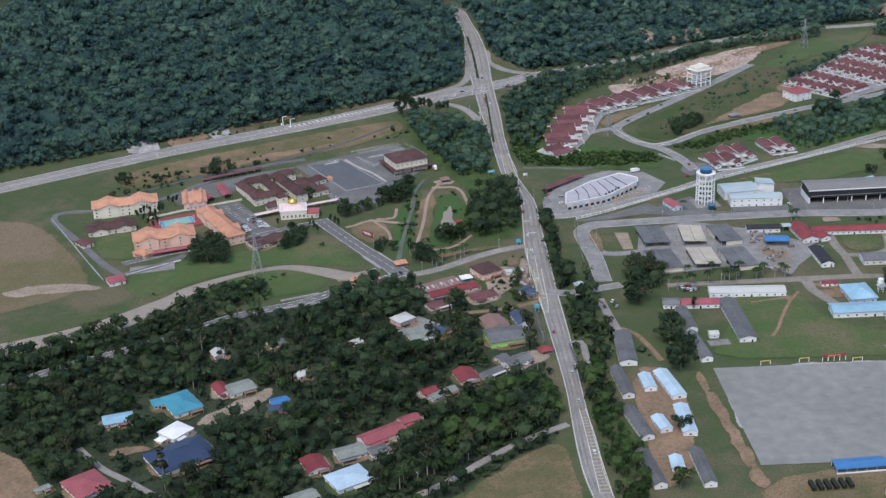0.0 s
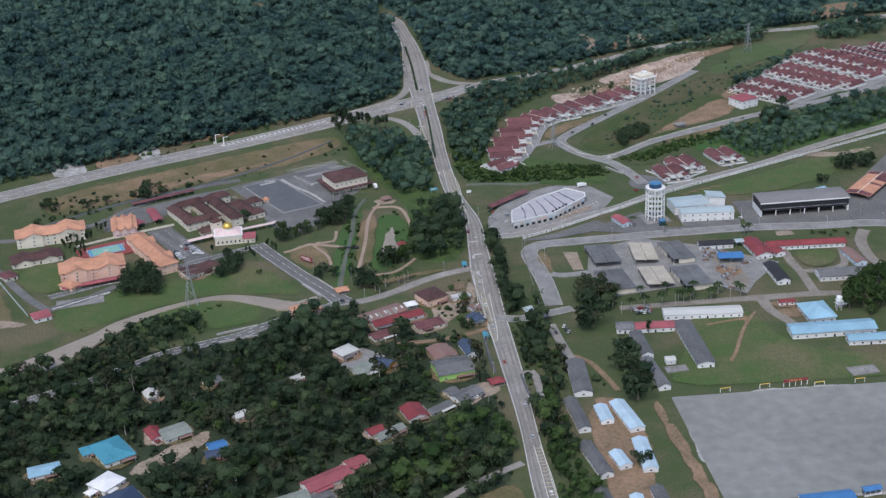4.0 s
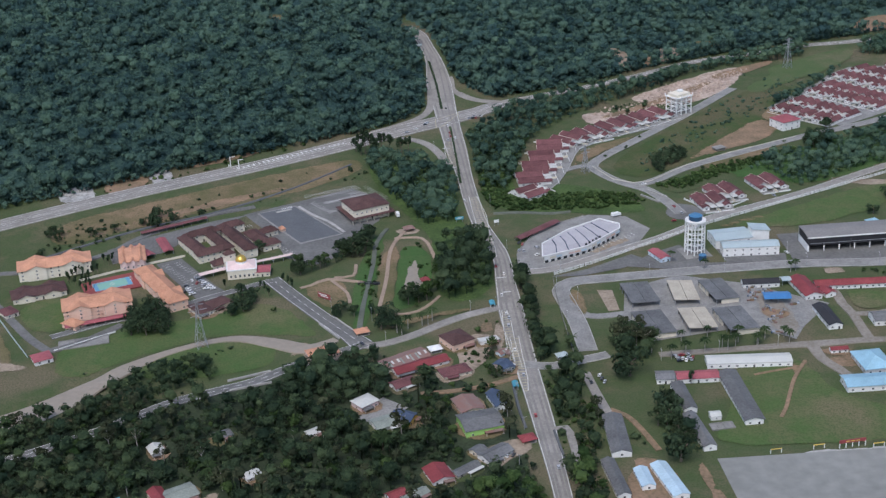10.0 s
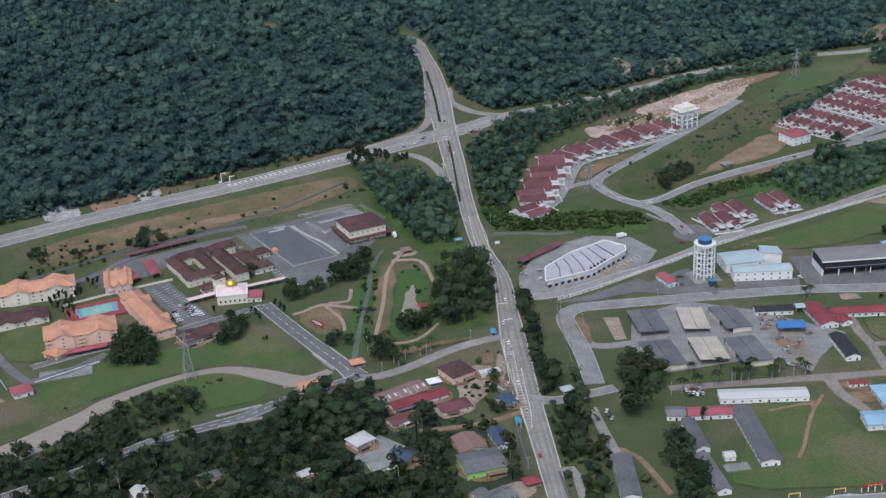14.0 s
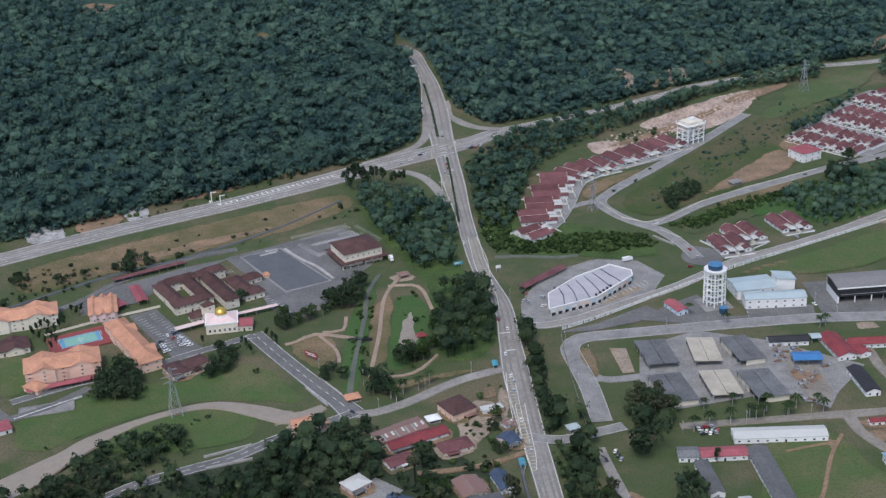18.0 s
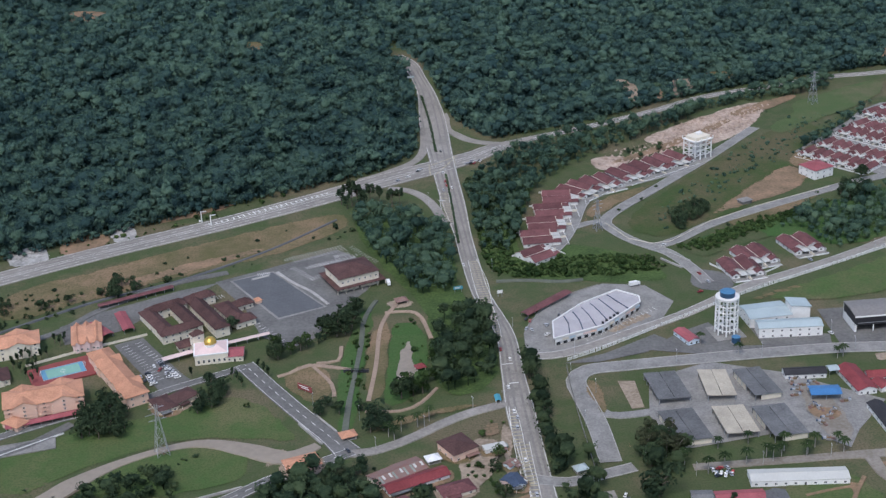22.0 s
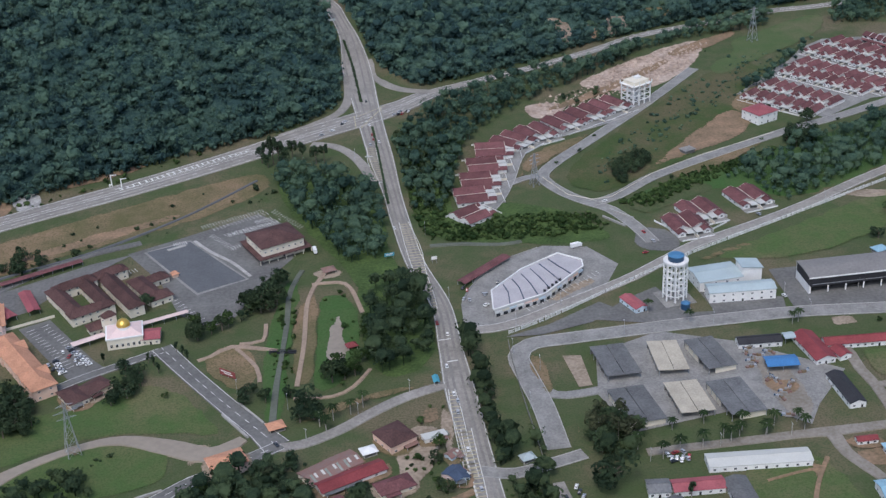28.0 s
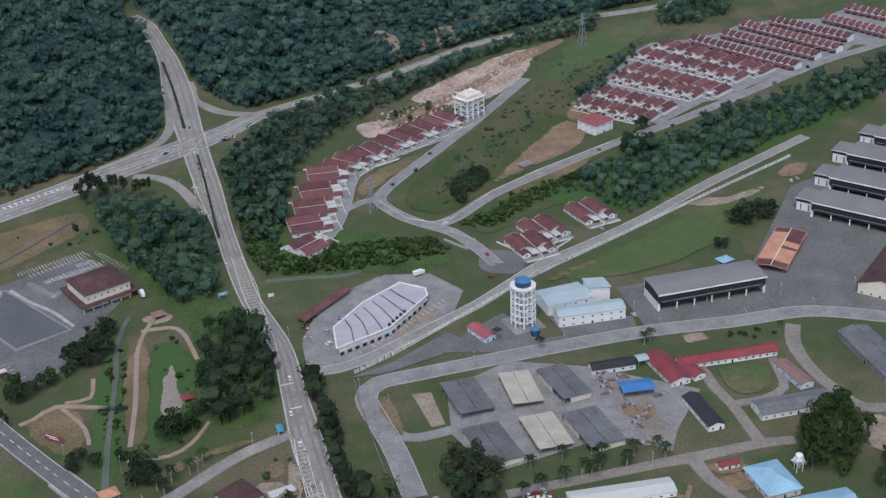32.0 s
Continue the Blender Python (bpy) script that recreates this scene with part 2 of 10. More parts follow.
CREAM = material("cream_paint", (0.68, 0.62, 0.50), 0.75, 0.12, 0.2, 1.5, random_tint=0.06)
PEACH = material("peach_paint", (0.72, 0.50, 0.38), 0.75, 0.12, 0.2, 1.5, random_tint=0.05)
PINK = material("pink_paint", (0.68, 0.52, 0.48), 0.75, 0.12, 0.2, 1.5, random_tint=0.05)
GREEN = material("lime_paint", (0.34, 0.58, 0.16), 0.75, 0.15, 0.2, 1.5)
BLUE_WALL = material("pale_blue_paint", (0.55, 0.64, 0.70), 0.75, 0.12, 0.2, 1.5)
YELLOW = material("yellow_wall", (0.66, 0.45, 0.10), 0.75, 0.15, 0.3, 1.5)
GLASS = material("window_glass", (0.03, 0.035, 0.04), 0.15, 0.3, 0.3, 1.0)
# Near-black that stands for shade in doorways, car ports and open sheds.
SHADOWY = material("opening_shade", (0.03, 0.03, 0.03), 0.9, 0.3, 0.3, 1.0)
MAROON = material("maroon_tile_roof", (0.142, 0.062, 0.062), 0.85, 0.4, 0.14, 1.0, random_tint=0.22)
BROWN = material("brown_tile_roof", (0.088, 0.048, 0.043), 0.85, 0.45, 0.12, 1.0, random_tint=0.15)
ORANGE = material("orange_tile_roof", (0.50, 0.255, 0.155), 0.8, 0.32, 0.12, 1.2, random_tint=0.08)
RED = material("red_metal_roof", (0.22, 0.050, 0.052), 0.6, 0.35, 0.12, 1.2, random_tint=0.12)
ROSE = material("rose_tile_roof", (0.30, 0.090, 0.098), 0.7, 0.3, 0.12, 1.2, random_tint=0.1)
RUST = material("rusty_metal_roof", (0.175, 0.085, 0.066), 0.75, 0.45, 0.2, 1.2, tint=(0.21, 0.165, 0.145))
GREY_ROOF = material("grey_sheet_roof", (0.138, 0.137, 0.134), 0.75, 0.4, 0.08, 0.8, random_tint=0.15)
WARM_ROOF = material("warm_grey_sheet_roof", (0.205, 0.192, 0.178), 0.7, 0.22, 0.05, 0.6)
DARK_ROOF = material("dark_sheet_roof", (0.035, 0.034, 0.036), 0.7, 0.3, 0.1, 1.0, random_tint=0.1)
SLATE = material("slate_blue_roof", (0.06, 0.08, 0.12), 0.6, 0.3, 0.12, 1.3)
NAVY = material("navy_tile_roof", (0.028, 0.046, 0.090), 0.55, 0.25, 0.12, 1.6)
TEAL = material("teal_tile_roof", (0.075, 0.26, 0.33), 0.6, 0.25, 0.12, 1.2)
SKYBLUE = material("pale_blue_sheet_roof", (0.26, 0.42, 0.50), 0.55, 0.22, 0.12, 1.2, random_tint=0.1)
PALE_SKY = material("faded_blue_sheet_roof", (0.40, 0.51, 0.57), 0.6, 0.2, 0.12, 1.0, random_tint=0.08)
BLUE = material("blue_sheet_roof", (0.055, 0.17, 0.36), 0.55, 0.25, 0.12, 1.2)
MINT = material("pale_mint_roof", (0.37, 0.43, 0.43), 0.55, 0.15, 0.1, 1.4)
TAN_ROOF = material("tan_sheet_roof", (0.43, 0.38, 0.295), 0.7, 0.25, 0.1, 1.0)
PALE_ROOF = material("pale_sheet_roof", (0.51, 0.50, 0.45), 0.55, 0.12, 0.1, 1.4)
MAUVE = material("pale_mauve_roof", (0.41, 0.385, 0.385), 0.65, 0.18, 0.1, 1.0)
MOSS_ROOF = material("mossy_sheet_roof", (0.24, 0.26, 0.22), 0.75, 0.35, 0.12, 1.2)
STEEL = material("galvanised_steel", (0.42, 0.43, 0.44), 0.45, 0.2, 0.3, 2.0, metal=0.5)
BLACK = material("black_cladding", (0.022, 0.022, 0.026), 0.5, 0.2, 0.2, 1.5)
GOLD = material("gold_dome", (0.70, 0.45, 0.10), 0.3, 0.15, 0.5, 2.0, metal=0.7)
COURT_RED = material("court_red", (0.25, 0.07, 0.065), 0.9, 0.2, 0.1, 1.0)
COURT_BLUE = material("court_blue", (0.14, 0.30, 0.42), 0.9, 0.15, 0.1, 1.0)
COURT_GREEN = material("court_green", (0.22, 0.40, 0.32), 0.85, 0.15, 0.1, 1.0)
TANK_BLUE = material("blue_tank_steel", (0.02, 0.06, 0.12), 0.45, 0.2, 0.3, 1.4)
CAP_BLUE = material("blue_tank_cap", (0.06, 0.17, 0.30), 0.45, 0.2, 0.3, 1.4)
BARK = material("bark", (0.16, 0.13, 0.10), 0.9, 0.3, 0.5, 3.0)
PALE_BARK = material("pale_bark", (0.34, 0.31, 0.27), 0.9, 0.3, 0.5, 3.0)
LEAF = leafy("leaves", (0.036, 0.060, 0.034), (0.100, 0.138, 0.066), 0.18, 0.0, 0.40)
LEAF_BRIGHT = leafy("bright_leaves", (0.042, 0.078, 0.026), (0.118, 0.176, 0.060), 0.18, 0.0, 0.40)
LEAF_DARK = leafy("dark_leaves", (0.037, 0.064, 0.039), (0.106, 0.150, 0.076), 0.18, 0.0, 0.40)
LEAF_DRY = leafy("thin_leaves", (0.040, 0.050, 0.028), (0.110, 0.122, 0.066))
# Bluer and lighter than plain leaves: distance haze is put into these two.
FOREST = leafy("hazed_forest_leaves", (0.053, 0.100, 0.094), (0.145, 0.230, 0.158), 0.0, 0.08, 0.42)
MID_LEAF = leafy("hazed_hillside_leaves", (0.050, 0.092, 0.068), (0.140, 0.212, 0.124), 0.0, 0.06, 0.38)
# Undergrowth and litter, darkened further to hold the shade under trees.
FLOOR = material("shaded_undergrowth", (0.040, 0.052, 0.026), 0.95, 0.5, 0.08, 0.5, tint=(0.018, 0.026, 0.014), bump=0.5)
PALM = leafy("palm_fronds", (0.024, 0.045, 0.020), (0.074, 0.108, 0.042))


# ---- mesh building ----
class Shape:
    """Collects points and faces for one part."""

    def __init__(self):
        self.v, self.f = [], []

    def add(self, points, faces):
        k = len(self.v)
        self.v += [tuple(p) for p in points]
        self.f += [tuple(i + k for i in face) for face in faces]
        return self

    def box(self, x, y, z, w, d, h):
        """A box with its base centre at x, y, z."""
        a, b = w / 2, d / 2
        p = [(x - a, y - b, z), (x + a, y - b, z), (x + a, y + b, z), (x - a, y + b, z)]
        p += [(u, v, z + h) for u, v, _ in p]
        return self.add(p, [(3, 2, 1, 0), (4, 5, 6, 7), (0, 1, 5, 4), (1, 2, 6, 5), (2, 3, 7, 6), (3, 0, 4, 7)])

    def prism(self, outline, z, h):
        n = len(outline)
        p = [(x, y, z) for x, y in outline] + [(x, y, z + h) for x, y in outline]
        return self.add(p, [tuple(range(n))[::-1], tuple(range(n, 2 * n))] + [(i, (i + 1) % n, n + (i + 1) % n, n + i) for i in range(n)])

    def gable(self, w, d, z, rise, over=0.6, thick=0.25, x=0.0, y=0.0):
        """A ridged roof: the ridge runs along w."""
        a, b, k = w / 2 + over, d / 2 + over, rise * over / (d / 2)
        ring = [(-b, z - k), (0, z + rise), (b, z - k), (b, z - k + thick), (0, z + rise + thick), (-b, z - k + thick)]
        p = [(x - a, y + u, v) for u, v in ring] + [(x + a, y + u, v) for u, v in ring]
        f = [(0, 1, 4, 5)[::-1], (1, 2, 3, 4)[::-1], (6, 7, 10, 11), (7, 8, 9, 10)]
        f += [(i, (i + 1) % 6, 6 + (i + 1) % 6, 6 + i)[::-1] for i in range(6)]
        return self.add(p, f)

    def hip(self, w, d, z, rise, over=0.8, thick=0.25, x=0.0, y=0.0):
        """A hipped roof: the ridge runs along the longer side."""
        a, b, k = w / 2 + over, d / 2 + over, rise * over / (min(w, d) / 2)
        r, q = (max(0.0, a - b) + 0.05, 0.0) if a >= b else (0.0, max(0.0, b - a) + 0.05)
        p = []
        for h in (0, thick):
            p += [(x - a, y - b, z - k + h), (x + a, y - b, z - k + h), (x + a, y + b, z - k + h), (x - a, y + b, z - k + h), (x - r, y - q, z + rise + h), (x + r, y + q, z + rise + h)]
        top = [(6, 7, 11, 10), (7, 8, 11), (8, 9, 10, 11), (9, 6, 10)] if a >= b else [(6, 7, 10), (7, 8, 11, 10), (8, 9, 11), (9, 6, 10, 11)]
        low = [tuple(i - 6 for i in g[::-1]) for g in top]
        return self.add(p, top + low + [(i, (i + 1) % 4, 6 + (i + 1) % 4, 6 + i) for i in range(4)])

    def tube(self, x, y, z, r, h, n=12, top=None):
        t = r if top is None else top
        ring = [(math.cos(2 * math.pi * i / n), math.sin(2 * math.pi * i / n)) for i in range(n)]
        p = [(x + c * r, y + s * r, z) for c, s in ring] + [(x + c * t, y + s * t, z + h) for c, s in ring]
        return self.add(p, [tuple(range(n))[::-1], tuple(range(n, 2 * n))] + [(i, (i + 1) % n, n + (i + 1) % n, n + i) for i in range(n)])

    def beam(self, a, b, r):
        """A square bar between two points."""
        a, b = Vector(a), Vector(b)
        way = (b - a).normalized()
        u = way.cross(Vector((0, 0, 1)) if abs(way.z) < 0.9 else Vector((1, 0, 0))).normalized() * r
        v = way.cross(u).normalized() * r
        p = [q + s * u + t * v for q in (a, b) for s, t in ((-1, -1), (1, -1), (1, 1), (-1, 1))]
        return self.add(p, [(0, 1, 2, 3), (7, 6, 5, 4), (0, 4, 5, 1), (1, 5, 6, 2), (2, 6, 7, 3), (3, 7, 4, 0)])

    def dome(self, x, y, z, r, h, n=14, rows=6):
        p, f = [], []
        for i in range(rows):
            a = i / rows * math.pi / 2
            p += [(x + r * math.cos(a) * math.cos(2 * math.pi * j / n), y + r * math.cos(a) * math.sin(2 * math.pi * j / n), z + h * math.sin(a)) for j in range(n)]
        p.append((x, y, z + h))
        for i in range(rows - 1):
            f += [(i * n + j, i * n + (j + 1) % n, (i + 1) * n + (j + 1) % n, (i + 1) * n + j) for j in range(n)]
        f += [((rows - 1) * n + j, (rows - 1) * n + (j + 1) % n, len(p) - 1) for j in range(n)]
        return self.add(p, f)

    def mesh(self, name, *mats):
        me = bpy.data.meshes.new(name)
        me.from_pydata(self.v, [], self.f)
        for m in mats:
            me.materials.append(m)
        me.update()
        return me


def part(name, shape, mat, parent, label="", at=None):
    """One mesh as a part under a thing. shape: a Shape, or a mesh that alike parts share."""
    me = shape.mesh(name, mat) if isinstance(shape, Shape) else shape
    ob = new(name, me)
    ob.parent = parent
    if at is not None:
        ob.matrix_basis = at
    return tagged(ob, label)


def thing(name, x, y, turn, label, category, group="", kind="", z=None):
    ob = new(name)
    ob.empty_display_size = 0.5
    ob.matrix_basis = pose(x, y, high(x, y) if z is None else z, 0, 0, turn)
    return tagged(ob, label, category, group, kind)


def whole(name, shape, mat, label, category, group="", kind=""):
    ob = new(name, shape.mesh(name, mat))
    return tagged(ob, label, category, group, kind)


SHARED = {}


def shared(key, make):
    if key not in SHARED:
        SHARED[key] = make()
    return SHARED[key]


# ---- ground, roads and patches ----
def glide(points, step=6.0):
    """A smooth line through rows of x, y and more."""
    p, out = [points[0]] + list(points) + [points[-1]], []
    for a, b, c, d in zip(p, p[1:], p[2:], p[3:]):
        n = max(1, int(math.hypot(c[0] - b[0], c[1] - b[1]) / step))
        for i in range(n):
            u = i / n
            out.append(tuple(0.5 * (2 * q + (r - o) * u + (2 * o - 5 * q + 4 * r - s) * u * u + (3 * q - o - 3 * r + s) * u ** 3) for o, q, r, s in zip(a, b, c, d)))
    return out + [tuple(points[-1])]


def ribbon(points, lift, side=0.0, width=None, step=6.0):
    """A strip along a line of x, y, width; side moves it across by so many half widths."""
    line, s = glide(points, step), Shape()
    for i, (x, y, w) in enumerate(line):
        ax, ay = line[max(0, i - 1)][:2]
        bx, by = line[min(len(line) - 1, i + 1)][:2]
        n = math.hypot(bx - ax, by - ay) or 1.0
        nx, ny, z = -(by - ay) / n, (bx - ax) / n, high(x, y) + lift
        o, h = side * w / 2, (width or w) / 2
        s.v += [(x + nx * (o + h), y + ny * (o + h), z), (x + nx * (o - h), y + ny * (o - h), z)]
        s.v += [(x + nx * (o + h + 0.4), y + ny * (o + h + 0.4), z - 1.2), (x + nx * (o - h - 0.4), y + ny * (o - h - 0.4), z - 1.2)] if width is None else []
    k = 2 if width else 4
    for i in range(len(line) - 1):
        a, b = i * k, (i + 1) * k
        s.f.append((a, a + 1, b + 1, b))
        if k == 4:
            s.f += [(a + 2, a, b, b + 2), (a + 1, a + 3, b + 3, b + 1)]
    return s


LIFT = [0.10]


def layer():
    LIFT[0] += 0.004
    return LIFT[0]


MINOR = []


def road(name, label, mat, points, lines="", category="road"):
    """A carriageway with a slight camber edge; lines: e edges, c dashed centre, m solid centre, d divided, t wheel tracks, k kerbs."""
    z = layer() + 0.45
    MINOR.append(points)
    ob = whole(name, ribbon(points, z), mat, label, category, "", "structure")
    if "e" in lines:
        for k in (-1, 1):
            edge = part("edge_line", ribbon([(x, y, w * 0.93) for x, y, w in points], z + 0.02, k, 0.32), PAINT, ob, "thin white edge line")
    if "k" in lines:
        for k in (-1, 1):
            kerb = ribbon([(x, y, w + 0.5) for x, y, w in points], z + 0.16, k, 0.55)
            n = len(kerb.v) // 2
            kerb.v += [(x, y, h - 0.5) for x, y, h in kerb.v]
            kerb.f += [(2 * i, 2 * i + 2, 2 * n + 2 * i + 2, 2 * n + 2 * i) for i in range(n - 1)] + [(2 * i + 1, 2 * n + 2 * i + 1, 2 * n + 2 * i + 3, 2 * i + 3) for i in range(n - 1)]
            part("kerb", kerb, KERB, ob, "pale raised concrete kerb")
    if "t" in lines:
        for k in (-0.72, -0.3, 0.3, 0.72):
            part("wheel_track", ribbon(points, z + 0.008, k, 1.5), TRACK, ob, "darker worn wheel track")
    if "d" in lines:
        for k in (-1, 1):
            part("median_line", ribbon(points, z + 0.022, 0.14 * k, 0.35), PAINT, ob, "solid white line beside the median")
        for k in (-0.54, 0.54):
            line, s = glide(points, 2.0), Shape()
            for i in range(0, len(line) - 3, 7):
                dash = ribbon([line[i], line[i + 2]], z + 0.022, k, 0.36)
                s.add(dash.v, dash.f)
            part("lane_dashes", s, PAINT, ob, "dashed white lane line")
    if "m" in lines:
        part("centre_line", ribbon(points, z + 0.022, 0.0, 0.4), PAINT, ob, "solid white centre line")
    if "c" in lines:
        line, s = glide(points, 1.5), Shape()
        for i in range(0, len(line) - 3, 6):
            dash = ribbon([line[i], line[i + 3]], z + 0.022, 0.0, 0.36)
            s.add(dash.v, dash.f)
        part("centre_dashes", s, PAINT, ob, "dashed white centre line")
    return ob


CLEAR = [[(-170, 640), (-112, 668), (-98, 648), (-150, 612)]]
BARE = ("earth_lot", "house_yard", "dry_plot", "dark_plot", "red_earth", "field_surface", "shed_yard", "forest_clearing", "mart_forecourt", "car_park", "hangar_yard", "tower_yard", "quarry", "pond")


def patch(name, label, mat, corners, category="ground", lift=None, soften=True, edge=7.0):
    """A patch of ground that follows the terrain; a soft one has a ragged edge that thins out."""
    pts = list(corners)
    if name in BARE:
        CLEAR.append(pts)
    if soften:
        for _ in range(2):
            pts = [((1 - k) * p[0] + k * q[0], (1 - k) * p[1] + k * q[1]) for p, q in zip(pts, pts[1:] + pts[:1]) for k in (0.25, 0.75)]
        out = []
        for p, q in zip(pts, pts[1:] + pts[:1]):
            n = max(1, int(math.hypot(q[0] - p[0], q[1] - p[1]) / 5))
            out += [(p[0] + (q[0] - p[0]) * i / n, p[1] + (q[1] - p[1]) * i / n) for i in range(n)]
        pts = [(x + 3 * noise.noise((x / 11, y / 11, 3.0)), y + 3 * noise.noise((x / 11, y / 11, 9.0))) for x, y in out]
    z = lift or layer()
    x0, x1 = min(p[0] for p in pts), max(p[0] for p in pts)
    y0, y1 = min(p[1] for p in pts), max(p[1] for p in pts)
    bm = bmesh.new()
    face = bm.faces.new([bm.verts.new((x, y, 0)) for x, y in pts])
    cell = max(5.0, (x1 - x0) / 60, (y1 - y0) / 60)
    for axis, lo, hi in (((1, 0, 0), x0, x1), ((0, 1, 0), y0, y1)):
        k = lo + cell
        while k < hi:
            bmesh.ops.bisect_plane(bm, geom=bm.verts[:] + bm.edges[:] + bm.faces[:], plane_co=tuple(c * k for c in axis), plane_no=axis)
            k += cell
    bmesh.ops.triangulate(bm, faces=bm.faces[:])
    for v in bm.verts:
        v.co.z = terrain(v.co.x, v.co.y) + z
    bmesh.ops.recalc_face_normals(bm, faces=bm.faces)
    me = bpy.data.meshes.new(name)
    bm.to_mesh(me)
    bm.free()
    if me.polygons and me.polygons[0].normal.z < 0:
        me.flip_normals()
    if soften:
        co = np.empty(len(me.vertices) * 3)
        me.vertices.foreach_get("co", co)
        co, best = co.reshape(-1, 3)[:, :2], np.full(len(me.vertices), 1e9)
        for p, q in zip(pts, pts[1:] + pts[:1]):
            p, d = np.array(p), np.array(q) - np.array(p)
            k = np.clip(((co - p) @ d) / max(d @ d, 1e-6), 0, 1)
            best = np.minimum(best, np.hypot(*(co - p - k[:, None] * d).T))
        me.attributes.new("inward", "FLOAT", "POINT").data.foreach_set("value", np.clip(best / edge, 0, 1).astype(np.float32))
        mat = faded(mat)
    me.materials.append(mat)
    return tagged(new(name, me), label, category, "", "structure")


def ground_sheet():
    xs = [-4200, -2600, -1600, -1100] + list(range(-800, 861, 10)) + [1100, 1600, 2600, 4200]
    ys = [-2500, -1200, -400, 0, 150] + list(range(250, 1861, 10)) + [2100, 2500, 3200, 4600]
    s = Shape()
    for y in ys:
        for x in xs:
            z = high(x, y) if abs(x) < 2000 and y < 2600 else 30.0 * (y > 1300)
            z -= high(x, y) - terrain(x, y)
            s.v.append((x, y, z))
    n = len(xs)
    s.f = [(j * n + i, j * n + i + 1, (j + 1) * n + i + 1, (j + 1) * n + i) for j in range(len(ys) - 1) for i in range(n - 1)]
    ob = whole("ground", s, GRASS, "rough green grass with drier brown patches", "ground", "", "structure")
    ob.data.polygons.foreach_set("use_smooth", [True] * len(s.f))
    return ob


ground_sheet()
_r = ribbon([(x, y, w) for (x, y), w in zip(RIVER, RIVER_WIDTH)][:-1], 0.0)
_r.v = [(x, y, -1.9 + 2.75 * smooth(-240, -224, x) - 1.2 * (i % 4 > 1)) for i, (x, y, z) in enumerate(_r.v)]
whole("river", _r, MUD, "muddy brown slow river below grassy banks", "river", "", "structure")

# ---- roads ----
MAIN = [(88.3, 270.8, 11.6), (66.3, 380.8, 11.6), (61.2, 428.9, 12.3), (57.7, 502.8, 10.2), (53.5, 573.4, 13.2), (47.3, 655.6, 15.1), (43, 721.8, 18), (41.2, 774.3, 15), (39.3, 828.6, 13.2), (26.6, 890.5, 13.1), (20.1, 952.4, 13.9), (16.1, 1000.5, 14), (10.8, 1057.6, 19.4), (6, 1115.4, 20.8), (1.6, 1178.6, 22.8), (-3.9, 1261.4, 26.9), (-8.4, 1327.6, 19.4), (-16.1, 1372.5, 15.3), (-25.6, 1412.1, 16.8), (-37.9, 1437.9, 9.7)]
main_road = road("main_road", "worn grey asphalt main road with hatched turning lanes", OLD_ASPHALT, MAIN, "et")
HIGHWAY = [(-597.7, 775.4, 25), (-533.9, 816.8, 25), (-465.5, 859.4, 25), (-342.9, 940.3, 25), (-265.1, 987.1, 25), (-180.1, 1032.9, 26), (-107.5, 1076.6, 28), (-49.8, 1114.8, 30), (1, 1146, 30), (32.8, 1170, 24), (51.4, 1190.8, 20), (82.5, 1216.3, 12), (136.3, 1251.4, 11), (217, 1297, 11), (274.3, 1334.8, 11), (342.5, 1358.4, 11), (414.2, 1383, 12), (486.7, 1393, 12), (608, 1438.3, 12)]
highway = road("highway", "pale grey dual carriageway with painted hatching", OLD_ASPHALT, HIGHWAY, "edt")
road("slip_road", "pale asphalt slip road curving round the crossroads", OLD_ASPHALT, [(-12.7, 1246.8, 8), (-13.1, 1193.3, 8), (-22.1, 1159.9, 8), (-45.1, 1136, 8), (-70, 1117.5, 8)], "")
road("slip_road", "pale asphalt slip road curving round the crossroads", OLD_ASPHALT, [(-44.4, 1095.9, 8), (-28.5, 1090.3, 8), (-14.8, 1075, 8), (-4.5, 1050, 8), (3.4, 1017.5, 8)], "")
road("slip_road", "pale asphalt slip road curving round the crossroads", OLD_ASPHALT, [(6.3, 1283.6, 9), (13.6, 1240.5, 9), (26.5, 1214.5, 9), (45, 1205.4, 9), (66.4, 1204.8, 9), (89.3, 1223.1, 9)], "")

# roads by the walled compound
road("fence_road", "pale grey asphalt road along the white fence", OLD_ASPHALT, [(50.1, 795.4, 9), (66.7, 794.1, 9), (87.9, 800.5, 9), (122.7, 820.4, 9), (164, 844.7, 9), (191.4, 865.2, 9), (220.3, 886.7, 9), (267.2, 910, 9), (313.2, 936, 9), (370.7, 973.5, 9), (430.8, 1008.4, 9), (478.7, 1035.7, 9)], "e")
road("compound_road", "grey concrete road curving round the sheds", CONCRETE, [(90.1, 663, 12), (87.5, 704.6, 12), (83, 735.7, 12), (80.5, 759, 12), (89.9, 772.1, 12), (113.8, 775.4, 12), (151.8, 779, 12), (205, 783.3, 12), (259.2, 785.8, 12), (312.6, 782.8, 12), (360.5, 782.1, 12), (402.5, 763.2, 12)], "k")
road("compound_road", "grey concrete lane beside the sheds", CONCRETE, [(46.4, 648.8, 8), (64.7, 644.8, 8), (85.7, 651.2, 8), (102.8, 657, 8)], "k")
road("yard_road", "pale concrete lane along the sheds", CONCRETE, [(83.6, 735.6, 7), (95.7, 715.7, 7), (117.7, 715.8, 7), (141.5, 722.7, 7)], "")
